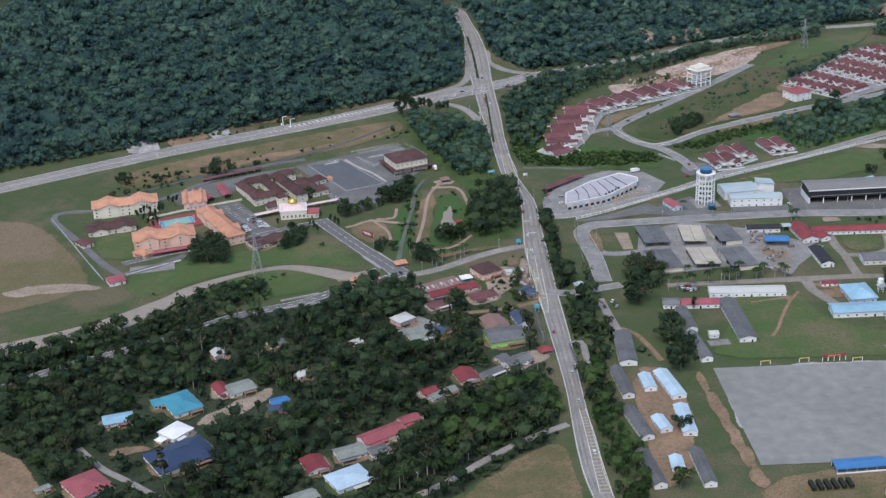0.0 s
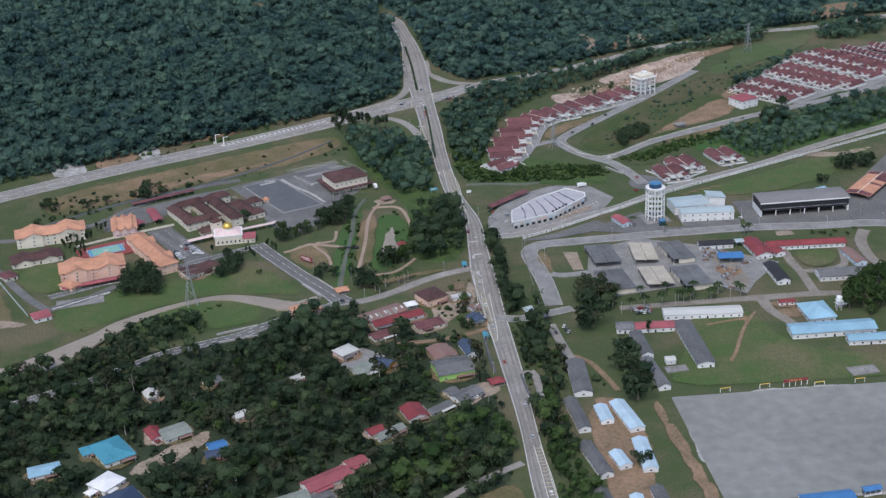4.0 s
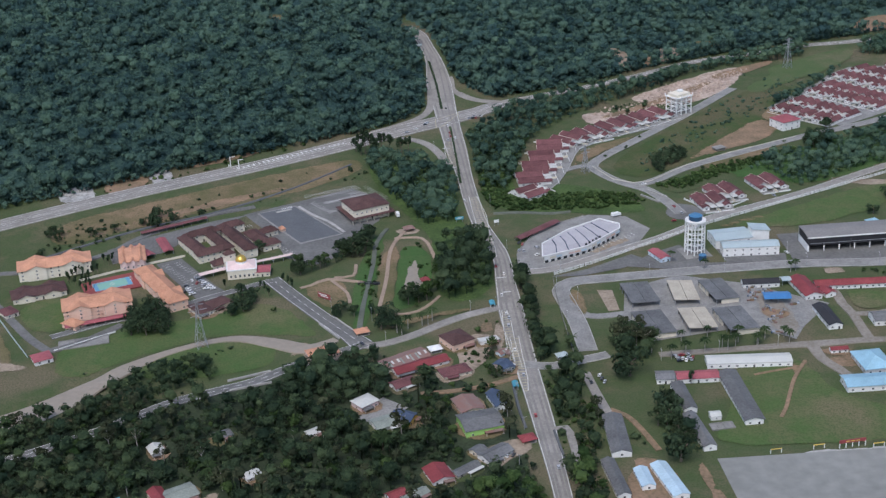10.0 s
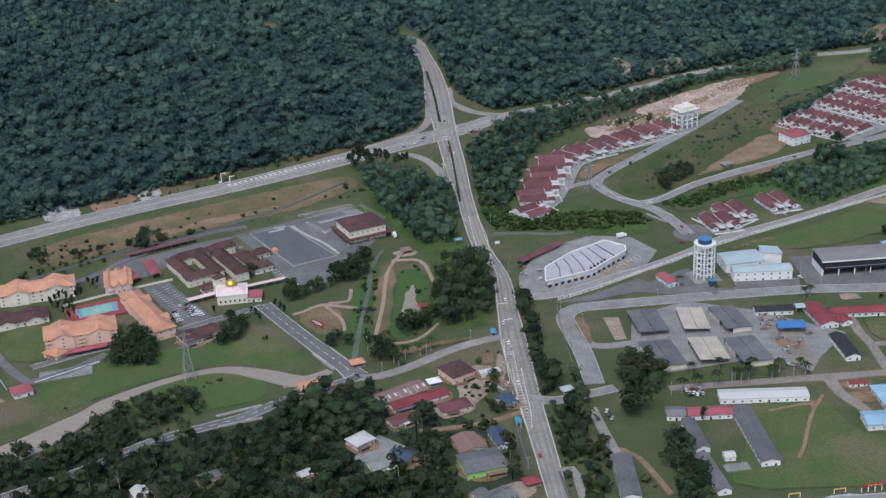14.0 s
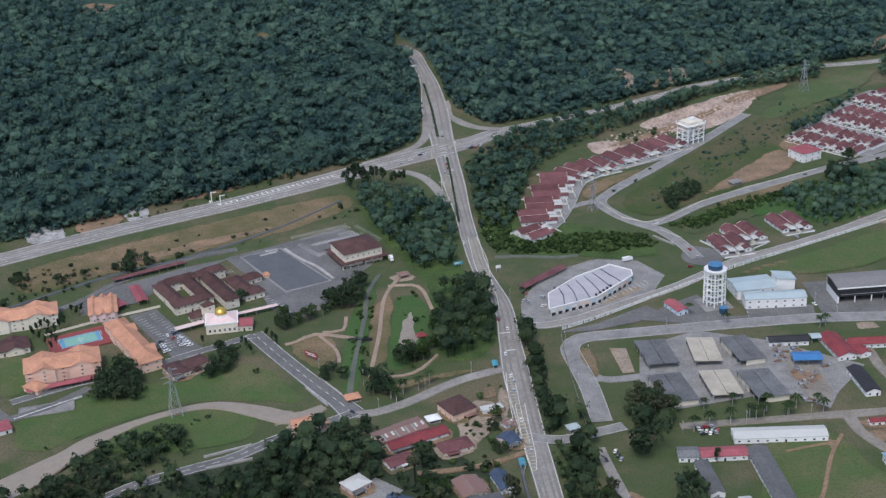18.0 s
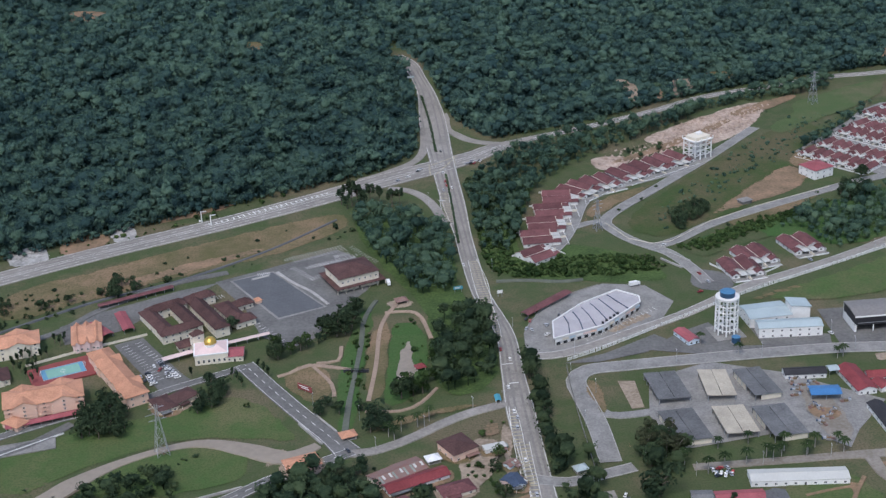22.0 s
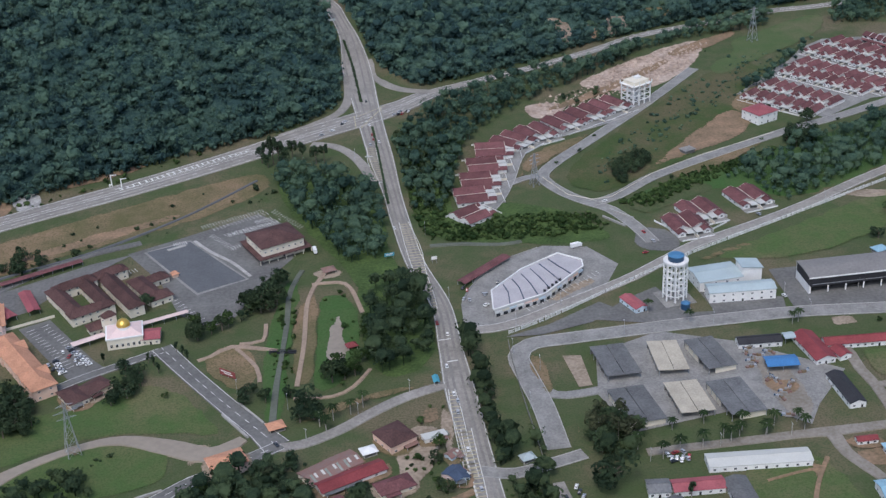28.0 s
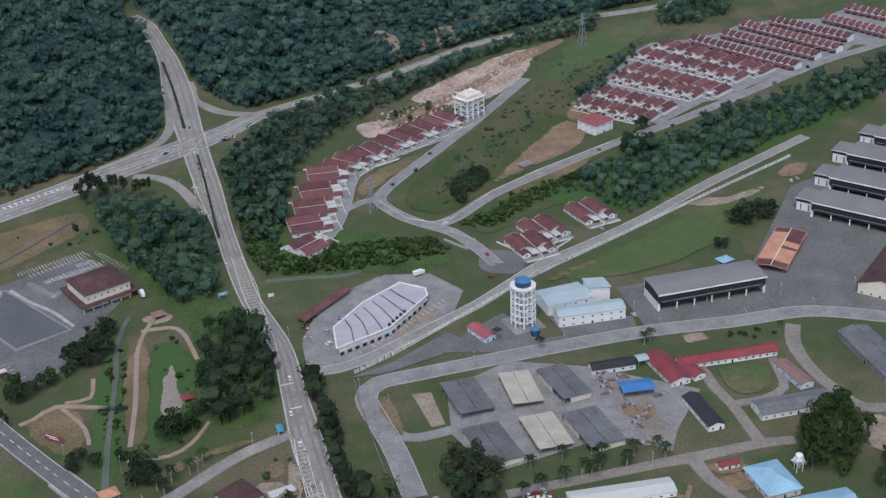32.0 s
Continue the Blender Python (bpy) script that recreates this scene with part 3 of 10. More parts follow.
road("yard_road", "pale worn track past the long store", WORN, [(135.5, 654, 6), (192.6, 656.9, 6.5), (218, 658.7, 6.5), (237, 659.1, 8), (256.5, 660.4, 7), (276.8, 661.6, 7), (294.9, 660.2, 6)], "")
road("yard_road", "pale worn lane curving round the lawn", WORN, [(276.6, 699.8, 5.5), (296.4, 700.6, 5.5), (310.5, 707.8, 5.5), (314.7, 723.4, 5), (317.1, 738.1, 5)], "")
road("yard_road", "pale worn lane between lawns", WORN, [(264, 752, 6), (273, 740, 6.5), (273.5, 717.4, 6.5), (276, 700, 6.5), (276.3, 677.1, 6.5), (276.8, 661.6, 7)], "")
road("yard_road", "pale worn lane past the workshop", WORN, [(345, 770, 9), (336, 750, 9), (333.5, 721.6, 8), (337.8, 694.6, 8), (343.6, 679, 8), (362, 674, 8)], "")
road("yard_road", "pale earthy lane to the meeting hall", WORN, [(236, 662, 9), (237.4, 653, 8), (238.7, 639.3, 7), (245.1, 624.9, 7), (249.4, 615, 6)], "")
road("track", "brown earth track between trees", EARTH, [(95.1, 586.4, 3.5), (104.6, 577.3, 3.5), (112, 557.8, 3.5), (117.7, 537.5, 3.5)], "")
road("yard_road", "narrow grey lane by the barracks", OLD_ASPHALT, [(85.1, 634, 6), (88.4, 610.7, 6), (93.3, 579.7, 6), (94.7, 554.7, 6)], "")
road("lay_by", "pale asphalt lay-by beside the main road", OLD_ASPHALT, [(57.8, 566.5, 4.5), (66.7, 567.7, 4.5), (68.6, 552, 4.5), (68.5, 530.7, 4.5), (57.2, 526.7, 4.5)], "")

# roads of the housing estate
road("estate_road", "pale concrete estate road over a small bridge", CONCRETE, [(191, 893.5, 9), (184, 920.9, 9), (172.4, 949.2, 9), (160.9, 961.8, 9), (145.9, 979.3, 9), (133.8, 1004.1, 9), (133.3, 1020.2, 9), (149.6, 1044.6, 9), (178, 1076.9, 9), (208.5, 1112.6, 9), (241.6, 1152.1, 9), (301.9, 1230, 9)], "k")
road("estate_road", "pale concrete estate road beside a storm drain", CONCRETE, [(160.9, 961.8, 9), (181.5, 971.7, 9), (213.5, 999.7, 9), (255.1, 1024.9, 9), (337.5, 1069.4, 9), (394.8, 1095.1, 9), (478.6, 1140.1, 9), (564.1, 1187.1, 9), (646.9, 1220.2, 9), (759.4, 1281.3, 9)], "k")
road("estate_street", "concrete street in front of the terraced houses", CONCRETE, [(77.1, 951.7, 10), (92.7, 978.6, 10), (105.1, 1013, 10), (117.5, 1055.4, 10), (134.4, 1084, 10), (169.3, 1101.9, 10), (211.4, 1125.4, 10), (242.2, 1154.6, 10)], "k")
road("estate_street", "concrete street in front of the terraced houses", CONCRETE, [(102.6, 1004, 6), (118.7, 1014.3, 6), (132.9, 1018.3, 6)], "k")
patch("roundabout_paving", "round grey asphalt turning place", ASPHALT, [(185.8, 920.4), (204.4, 915.1), (214.4, 893.4), (204.2, 877.4), (183.6, 879.3), (174.7, 898.2)])

# roads west of the main road
road("town_road", "wide grey asphalt road with white markings", ASPHALT, [(-135.5, 801.6, 13), (-115.4, 768.7, 12.5), (-89.8, 729.3, 12.5), (-70.5, 701.3, 13.5), (-61.5, 686.7, 16.7)], "ec")
road("town_road", "grey asphalt road joining the main road", OLD_ASPHALT, [(-64.2, 685.6, 7.5), (-47.8, 686.7, 7.5), (-27.4, 697.4, 7.5), (-6.4, 713.8, 7.5), (11.6, 725.5, 7.5), (34.2, 734.8, 7.5)], "")
road("town_road", "grey asphalt road leading to the river bridge", ASPHALT, [(-59.1, 687.7, 9), (-81.8, 673.7, 9), (-106.2, 660.2, 9), (-129.4, 642.2, 9), (-156.7, 629.7, 9), (-183.3, 616.5, 9), (-218.3, 588.3, 9), (-252.7, 566.6, 9), (-286.1, 546.4, 9), (-316.2, 520.9, 9), (-344.9, 496.5, 9)], "ec")
road("school_road", "grey asphalt road in front of the hostel", ASPHALT, [(-135.5, 798.4, 7), (-156.9, 786, 7), (-184.6, 770, 7), (-207.4, 752.7, 7), (-238.4, 743.9, 7), (-264, 730.7, 7), (-282.5, 719.9, 7)], "e")
road("school_road", "grey asphalt road round the hostel yard", ASPHALT, [(-278.7, 698.7, 6), (-297.2, 719.3, 6), (-329.3, 763.8, 6), (-362.9, 808.9, 6), (-354.9, 823.9, 6), (-317.1, 829.4, 6), (-273.5, 855.5, 6), (-249.2, 886.8, 6), (-208.5, 922.1, 6), (-163.8, 942.1, 6)], "")
road("school_road", "grey asphalt service road", ASPHALT, [(-278.7, 698.7, 7), (-257.2, 711.2, 7), (-235.2, 735, 7)], "")
road("village_lane", "narrow grey village lane among trees", OLD_ASPHALT, [(-36.5, 386.8, 4.5), (-17.8, 402.1, 4.5), (1.5, 422.1, 4.5), (25.1, 442.9, 4.5), (51.3, 460, 4.5)], "")
road("village_lane", "narrow grey village lane among trees", OLD_ASPHALT, [(-243.2, 444.7, 4), (-223.7, 422, 4), (-207.3, 409.4, 4), (-183.4, 390, 4)], "")
road("village_lane", "red earth village lane", EARTH, [(-21.3, 616.2, 4), (2.8, 618.4, 4), (23, 623.7, 4), (41.6, 632.9, 4)], "")
road("village_lane", "pale village lane between houses", OLD_ASPHALT, [(-22.2, 669.9, 4), (-30.1, 645.8, 4), (-33.7, 627.1, 4)], "")
road("park_path", "pale sandy footpath in the park", PATH, [(-33.6, 885.3, 3.2), (-40.8, 869, 2.8), (-46.3, 842.1, 2.8), (-47.8, 791.2, 2.8), (-51.4, 745.2, 2.8)], "")
road("park_path", "pale sandy footpath in the park", PATH, [(-43.4, 869.4, 3), (-26, 869.8, 3), (-17.7, 860, 2.6), (-10.7, 826.3, 2.6)], "")
road("park_path", "pale sandy footpath in the park", PATH, [(-112, 783, 2.5), (-104.2, 787, 2.8), (-92.2, 796.4, 4), (-71.6, 790.8, 3), (-64, 788, 2.5)], "")
road("park_path", "pale sandy footpath in the park", PATH, [(-53.1, 732.8, 2), (-30.8, 732, 2.2), (-18.3, 740.9, 2.2), (-8.1, 758.6, 2)], "")
road("park_path", "pale sandy footpath in the park", PATH, [(-88.9, 793.7, 2.4), (-75.9, 770.2, 2.4), (-73.2, 753, 2.4)], "")
road("park_path", "pale sandy footpath in the park", PATH, [(-87.5, 799.3, 2.4), (-73.3, 801.4, 2.4), (-72, 821.3, 2.4)], "")
road("stream", "narrow grey-green stream in the park", STREAM, [(-50, 890, 3), (-53, 881.4, 3), (-57.9, 858.2, 3.4), (-58.6, 830, 3.4), (-59.3, 809.8, 3.2), (-61.8, 772, 2.8), (-63.5, 745, 3.6), (-64.5, 709.6, 4)], "")

# ---- patches of ground ----
patch("stream_bank", "lush green stream bank", VERDANT, [(-49, 878), (-52.5, 825.3), (-54.4, 775.8), (-56.5, 731), (-58, 705), (-70.7, 705), (-73, 746.8), (-74, 793), (-69, 843.9), (-62, 880)])
patch("scrub_ground", "lush green scrub beside the main road", SCRUB, [(23.2, 1075.5), (45, 1101.3), (91.1, 1116.5), (68.7, 1050.8), (55.7, 949.3), (98, 983.9), (147.5, 949.7), (170.9, 906.4), (152.3, 896.3), (90.1, 905.4), (39.9, 919.4), (28.9, 962.2)])
patch("scrub_ground", "lush green scrub on the drain bank", VERDANT, [(175.1, 961.3), (224.2, 991.4), (278.4, 1013.7), (328.5, 1042.8), (466.5, 1112.1), (624.7, 1178.5), (574.6, 1085), (477.6, 1038.5), (403.2, 997.8), (304.7, 935.6), (263.8, 979.7), (203.7, 943.8)])
patch("scrub_ground", "dark green scrub below the grove", SCRUB, [(-76.9, 1045.6), (-10.3, 1041), (11.4, 973.9), (11.2, 892.2), (35.3, 833.5), (34.9, 759.4), (1.2, 740.2), (-14.8, 772), (-12.3, 838.5), (-20.3, 885.9), (-65.1, 978.2)])
patch("bare_verge", "dry grass verge below the highway", DRY, [(-336.2, 916.2), (-259.6, 960), (-168.2, 1012.3), (-77.4, 1057.9), (-66.4, 1016), (-135.6, 961.6), (-209.9, 926.5), (-267.1, 892.7), (-321.1, 860.9)], edge=14.0)
patch("bare_earth", "eroded orange earth slope", EARTH, [(-304.1, 890.4), (-230.4, 945.3), (-164.3, 978.8), (-131.7, 992.7), (-136.8, 973.9), (-198.6, 937.4), (-250.6, 914.7), (-293.5, 880.9)], edge=14.0)
patch("lawn", "mown green lawn beside the river", LUSH, [(-277.9, 703.4), (-230.8, 726.2), (-170.2, 749.1), (-132.1, 768), (-98.5, 721), (-86.2, 698.1), (-114.6, 705.3), (-164.1, 709.8), (-211.3, 684.5), (-261.9, 646.3)])
patch("lawn", "green oval meadow inside the river bend", LUSH, [(-225, 670.1), (-199.3, 693.1), (-159.8, 704.7), (-127.7, 697.8), (-114, 682.3), (-120.1, 661), (-154.7, 649), (-203.4, 647.2)])
patch("sandbank", "bare brown river bank", SAND, [(-124.6, 701.5), (-103.3, 696.3), (-89.3, 693.1), (-101.4, 674.9), (-113.3, 666.6), (-109.6, 683.2)])
patch("dry_field", "dry brown playing field", FIELD, [(-490.1, 817.9), (-409.8, 811.8), (-366.8, 805.5), (-289, 686.9), (-312.4, 653.3), (-352.2, 631.8), (-418.4, 608.2)], edge=14.0)
patch("trodden_bank", "pale trodden earth between field and river", SAND, [(-372, 668), (-352, 683), (-322, 690), (-287, 681), (-284, 672), (-325, 666), (-352, 660)])
patch("hostel_yard", "green lawn of the hostel yard", LAWN, [(-326, 769.2), (-288.8, 790.8), (-268, 739.5), (-294.9, 719.1)])
patch("car_park", "grey asphalt car park", ASPHALT, [(-171.1, 926.3), (-134.2, 946.5), (-83.1, 977.1), (-55.4, 952.2), (-56.4, 908.3), (-77.9, 872.6), (-91.8, 833.6), (-106.8, 822.1), (-128.4, 841.4), (-145.3, 886.3)], soften=False)
patch("court_border", "pale concrete walk round the court", CONCRETE, [(-160.5, 927.6), (-129.3, 942.4), (-85.5, 883), (-118.9, 865.5)], soften=False)
patch("dark_court", "dark rectangular parade court", DARK_ASPHALT, [(-158.3, 927.5), (-129.7, 940.4), (-87.6, 883.5), (-118.7, 868.6)], soften=False)
patch("car_park", "grey asphalt car park beside the mosque", ASPHALT, [(-229.1, 835.7), (-210.9, 845.3), (-174.8, 791.8), (-163.4, 778.8), (-184.1, 766.9), (-207.3, 802.4)], soften=False)
patch("school_yard", "grey asphalt yard of the school", ASPHALT, [(-272.8, 862.7), (-248.5, 882.9), (-195.2, 914.4), (-166.8, 926), (-204, 889.5), (-226.9, 856.2), (-263.2, 837.5)], soften=False)
patch("park_clearing", "pale worn grass clearing in the park", DRY, [(-111.3, 785.5), (-97.5, 802.7), (-75.6, 789.9), (-71.8, 754.6), (-85.6, 741.1), (-105.5, 761.6)])
patch("park_clearing", "pale worn earth by the playground", SAND, [(-47.2, 879.1), (-37.1, 894.3), (-20.3, 888.8), (-22.3, 871.7)])
patch("pond_meadow", "lush overgrown green meadow round the pond", VERDANT, [(-41, 858), (-14, 852), (-10, 794), (-17, 762), (-29, 736), (-46, 738), (-42, 790)])
patch("park_grass", "dry grass strips in the park", DRY, [(-56.4, 843.1), (-36.7, 868.6), (-39.4, 790.3), (-38.6, 744), (-56.8, 745.7)])
patch("pond", "small grey pond", MUD, [(-27.5, 828), (-32.2, 812.7), (-31.4, 798.8), (-36.5, 789), (-33, 769), (-20, 767), (-20.5, 785), (-23, 800), (-23.6, 824)], edge=1.5)
patch("field_border", "pale trodden border of the parade ground", KERB, [(146.6, 529.5), (313.2, 534.9), (325.9, 438.6), (298, 411.8), (156, 408.2)], edge=3.0)
patch("field_surface", "pale grey gravel parade ground with tyre stains", GRAVEL, [(148.9, 526.1), (311, 532.1), (324, 438.8), (297.6, 414.3), (157.8, 410.3)], soften=False)
for x, y, k in ((196, 492, 14), (182, 500, 9), (206, 476, 11), (240, 496, 12), (222, 452, 16), (204, 446, 12), (268, 480, 10), (280, 438, 13), (168, 500, 8)):
    patch("field_stain", "dark tyre stains on the gravel", STAINED, [(x - k, y - 3), (x - k * 0.3, y + 4), (x + k, y + 3), (x + k * 0.4, y - 4)])
patch("lawn", "green lawn north of the parade ground", LAWN, [(183, 646.6), (225, 650), (240.9, 583.8), (312.9, 565), (307.2, 537.3), (232.1, 536), (143.4, 536.7), (165.9, 577.6)])
patch("worn_ground", "brown worn grass south of the parade ground", DRY, [(152.8, 406.4), (295.4, 408.6), (298.9, 376.7), (241.2, 337), (149.3, 348.2)])
patch("red_earth", "red earth between barracks and blue-roofed huts", EARTH, [(95.3, 534.8), (122, 533.4), (129.7, 478.1), (127.6, 426.1), (112.3, 386.9), (95.3, 387.5), (92.4, 452.9)])
patch("mart_forecourt", "grey concrete forecourt of the shop", CONCRETE, [(58.2, 846.8), (83.1, 884.2), (115.6, 900.3), (145, 894.3), (161.5, 865.9), (147.4, 836.1), (107.2, 812.4), (73.1, 792.3), (51.7, 795), (52.3, 827.6)], soften=False)
patch("mart_parking", "pale parking strip of the shop", SAND, [(93.9, 816.1), (145.1, 859), (149.7, 846.5), (107.8, 815.6)])
patch("shed_yard", "worn pale concrete yard among the sheds", CONCRETE, [(126.4, 756), (168.2, 775.7), (211, 757.6), (265, 718.2), (239.1, 685.3), (228.9, 666.8), (205.2, 689), (132.2, 672.3), (120, 711.9)], soften=False)
patch("tower_yard", "grey paved yard round the water tower", ASPHALT, [(157.9, 819), (178.9, 831), (194.3, 795), (208.4, 794.5), (205, 820), (255.4, 805.9), (252, 785.8), (198.1, 783.8), (160.8, 787.5), (131.6, 795.6)], soften=False)
patch("hangar_yard", "grey asphalt yard round the halls", ASPHALT, [(256.8, 842.7), (351.7, 847.5), (428.5, 953.2), (473.3, 971.3), (483, 888), (413.6, 761.5), (348.2, 779.8), (258.5, 783.9)], soften=False)
patch("estate_meadow", "rough dark green meadow with brown drifts on the estate", ROUGH, [(146.3, 1026.7), (273.3, 1180.2), (353.2, 1260.1), (368.8, 1192.1), (309.2, 1115.2), (258.2, 1036), (177.7, 972.9), (148.2, 991.1)])
patch("estate_paving", "grey concrete lanes and yards between the estate rows", CONCRETE, [(322, 1158), (345, 1183), (372, 1214), (392, 1234), (412, 1264), (440, 1286), (478, 1284), (510, 1292), (540, 1310), (574, 1312), (622, 1302), (658, 1324), (708, 1250), (664, 1204), (615, 1222), (590, 1198), (565, 1184), (538, 1166), (508, 1163), (480, 1150), (455, 1130), (430, 1128), (398, 1106), (378, 1092)], soften=False)
patch("bare_slope", "bare brown slope of the estate", EARTH, [(203.1, 1009.9), (305.6, 1135.7), (319.9, 1118.3), (320.4, 1074.6), (232.2, 1022.1)], edge=14.0)
patch("quarry", "pale quarried earth bank", QUARRY, [(180.2, 1212), (240.9, 1259), (307.1, 1310.3), (339.7, 1307.6), (293.3, 1217.5), (248.6, 1181.5), (219.4, 1184.4)])
patch("quarry", "pale bare earth behind the houses", QUARRY, [(133.1, 1163.6), (154.2, 1175.7), (180.9, 1163), (161.7, 1136.6), (137.4, 1130.8)])
patch("earth_lot", "bare orange building plot", EARTH, [(-176.9, 474.9), (-155.5, 494.9), (-136.3, 512.2), (-131.1, 500.9), (-146, 480.4), (-168.6, 467.7)], edge=14.0)
patch("earth_lot", "bare orange yard", EARTH, [(-228.5, 440.9), (-213.5, 449.9), (-192, 445.7), (-202.9, 433.5), (-222.7, 431.2)])
patch("earth_lot", "bare pale orange building plot", SAND, [(-181, 473.8), (-163.6, 492), (-146.1, 511.2), (-134, 519), (-131.3, 502.6), (-144.4, 486.3), (-153.6, 470.2), (-175.5, 464.7)])
patch("dry_plot", "dry bare plot beside the main road", DRY, [(-17.5, 383.9), (14.6, 418.6), (49.1, 451.6), (57.3, 381.1), (60.2, 340.2), (-22.8, 342.9)])
patch("dark_plot", "dark brown bare earth field", EARTH, [(-293.2, 450), (-264.4, 423.7), (-245.3, 392.3), (-236.1, 350), (-298.6, 352.1), (-326.1, 444.9)])
patch("house_yard", "pale concrete house yard", CONCRETE, [(-60.1, 588.2), (-45.4, 614), (-29, 599.6), (-44, 578.8)], soften=False)
patch("house_yard", "pale house yard beside the road", SAND, [(7.6, 699), (29.2, 697.6), (32.9, 676.6), (11.5, 667.8)])
patch("house_yard", "pale house yard beside the road", SAND, [(9.9, 551.1), (44.2, 561.4), (48.8, 541.1), (17, 531)])
patch("fence_meadow", "mown green grass inside the fence", LAWN, [(213.5, 862.8), (279.3, 897.8), (358.8, 943.8), (425.1, 975.1), (375, 901.2), (305.7, 860.6), (256.9, 854.4)])
patch("river_meadow", "rough green river bank", GRASS, [(178.6, 958.5), (205.9, 969.3), (249.9, 990.9), (261.6, 972.4), (211.9, 944.1), (193.6, 935.8)])
patch("rock_face", "pale broken rock slope above the highway", ROCK, [(-350, 994), (-322, 1012), (-301, 971), (-335, 960)], edge=3.0)
patch("rock_face", "pale broken rock slope above the highway", ROCK, [(-274, 1036), (-257, 1045), (-240, 1008), (-262, 997)], edge=3.0)
patch("earth_cut", "orange earth cut above the highway", EARTH, [(-312, 1005), (-271, 1030), (-261, 1002), (-298, 975)])
patch("earth_cut", "orange earth cut above the highway", EARTH, [(-238.9, 1046.2), (-194.5, 1070.1), (-166.9, 1083.5), (-170.4, 1071.4), (-227.6, 1035)])
patch("flower_bed", "sandy plot with white kerbs", SAND, [(106.4, 756), (117.3, 755), (118.5, 722), (110.6, 721)], soften=False)
patch("drive", "grey paved drive", ASPHALT, [(74.9, 782.3), (103.7, 793.5), (139.7, 817.1), (148.2, 807.8), (130.9, 792.5), (98.3, 782.2)], soften=False)
road("track", "thin trodden earth track across the lawn", EARTH, [(227.1, 636.5, 2.2), (215.4, 615.6, 2.2), (207.1, 595.1, 2.2), (201.1, 579.2, 2.2), (195.1, 567.8, 2.2)], "")
road("track", "faint trodden track along the lawn", EARTH, [(222.3, 628.1, 1.4), (207.7, 625.7, 1.4), (190.7, 621, 1.4)], "")
patch("earth_edge", "bare orange earth along the kerb", EARTH, [(92, 765), (97, 765), (101, 722), (96.5, 722)])
patch("earth_edge", "bare orange earth along the kerb", EARTH, [(97, 706), (103, 704), (107, 664), (101, 662)])
patch("rubble_yard", "pale churned earth between sheds and canopy", WORN, [(212, 735), (228, 744), (239, 710), (236, 672), (222, 668), (214, 692)])
patch("sand_heap_ground", "pale sandy ground beside the road", SAND, [(273.9, 779), (291.6, 779), (291.1, 764), (271, 765)])
patch("earth_lot", "bare red earth lot by the blue hall", EARTH, [(236.9, 640), (253.5, 645), (276.7, 640), (262, 625), (244.9, 622)])
patch("gravel_mounds", "pale gravelly ground beside the lane", SAND, [(334, 671), (356, 671), (362, 640), (338, 632), (327, 645)])
patch("trodden_strip", "trodden earth strip across the fenced meadow", SAND, [(339.7, 945.5), (354.5, 954.9), (377.8, 949), (414.9, 963.4), (410.9, 952), (373.4, 936), (353.2, 939)], edge=3.0)
patch("trodden_strip", "brown worn earth inside the fence", EARTH, [(420, 975), (448, 996), (462, 985), (440, 962)])
patch("trodden_strip", "brown worn grass inside the fence", DRY, [(200, 858), (240, 880), (262, 888), (258, 878), (225, 862)])
patch("estate_verge", "brown worn grass in the estate triangle", DRY, [(107.2, 1007.6), (125, 1062), (190, 1103), (194, 1099.9), (132, 1032)])
patch("roadside_dry", "dry brown grass beside the lane", DRY, [(-51.7, 702), (-13.5, 720), (22.5, 735), (26.4, 741), (-20.5, 731), (-60, 708)])
patch("roadside_earth", "bare red earth by the road mouth", EARTH, [(18.2, 713.6), (30.6, 715.9), (31, 696), (17.3, 697)])
patch("track_earth", "red earth strip along the field", EARTH, [(133, 532), (140, 532), (150, 470), (157, 410), (160, 385), (150, 385), (147, 420), (140, 470)], edge=2.5)
patch("worn_grass", "brown worn grass below the storm drain", DRY, [(236, 990), (300, 1030), (322, 1062), (300, 1056), (250, 1028), (222, 1003)])
patch("bare_spot", "trodden earth spot on the lawn", EARTH, [(216.6, 637.8), (225.3, 640.1), (223.4, 622.6), (212.5, 612.1)])
patch("bare_spot", "trodden earth round the pylon", EARTH, [(-178.1, 699.7), (-168.3, 703.5), (-163.4, 694.5), (-171.1, 688.7)])
patch("worn_yard", "worn brown yard with rubble", EARTH, [(212.3, 715), (233.7, 714.9), (237, 696.9), (216.6, 694.1)])
patch("worn_yard", "worn brown yard with rubble", EARTH, [(239, 656.4), (266.3, 650.6), (262.2, 637.7), (237.8, 641.7)])
patch("round_lawn", "round green lawn inside the lanes", LAWN, [(278.5, 736), (288.8, 739.7), (314, 735), (311, 717.4), (299, 704.5), (281.3, 704), (278.2, 718)])
road("drain", "narrow dark roadside drain", DARK_ASPHALT, [(37.7, 623.1, 1.3), (39.6, 593.1, 1.3), (42.6, 568.1, 1.3)], "")
road("drain", "narrow dark roadside drain", DARK_ASPHALT, [(59, 564.6, 1.3), (60.9, 546.4, 1.3), (62.6, 531.4, 1.3)], "")
road("drain", "narrow stream beside the shop", STREAM, [(38.2, 912.6, 3), (60.6, 911.9, 3), (86.4, 907, 3), (101.9, 909.1, 3)], "")
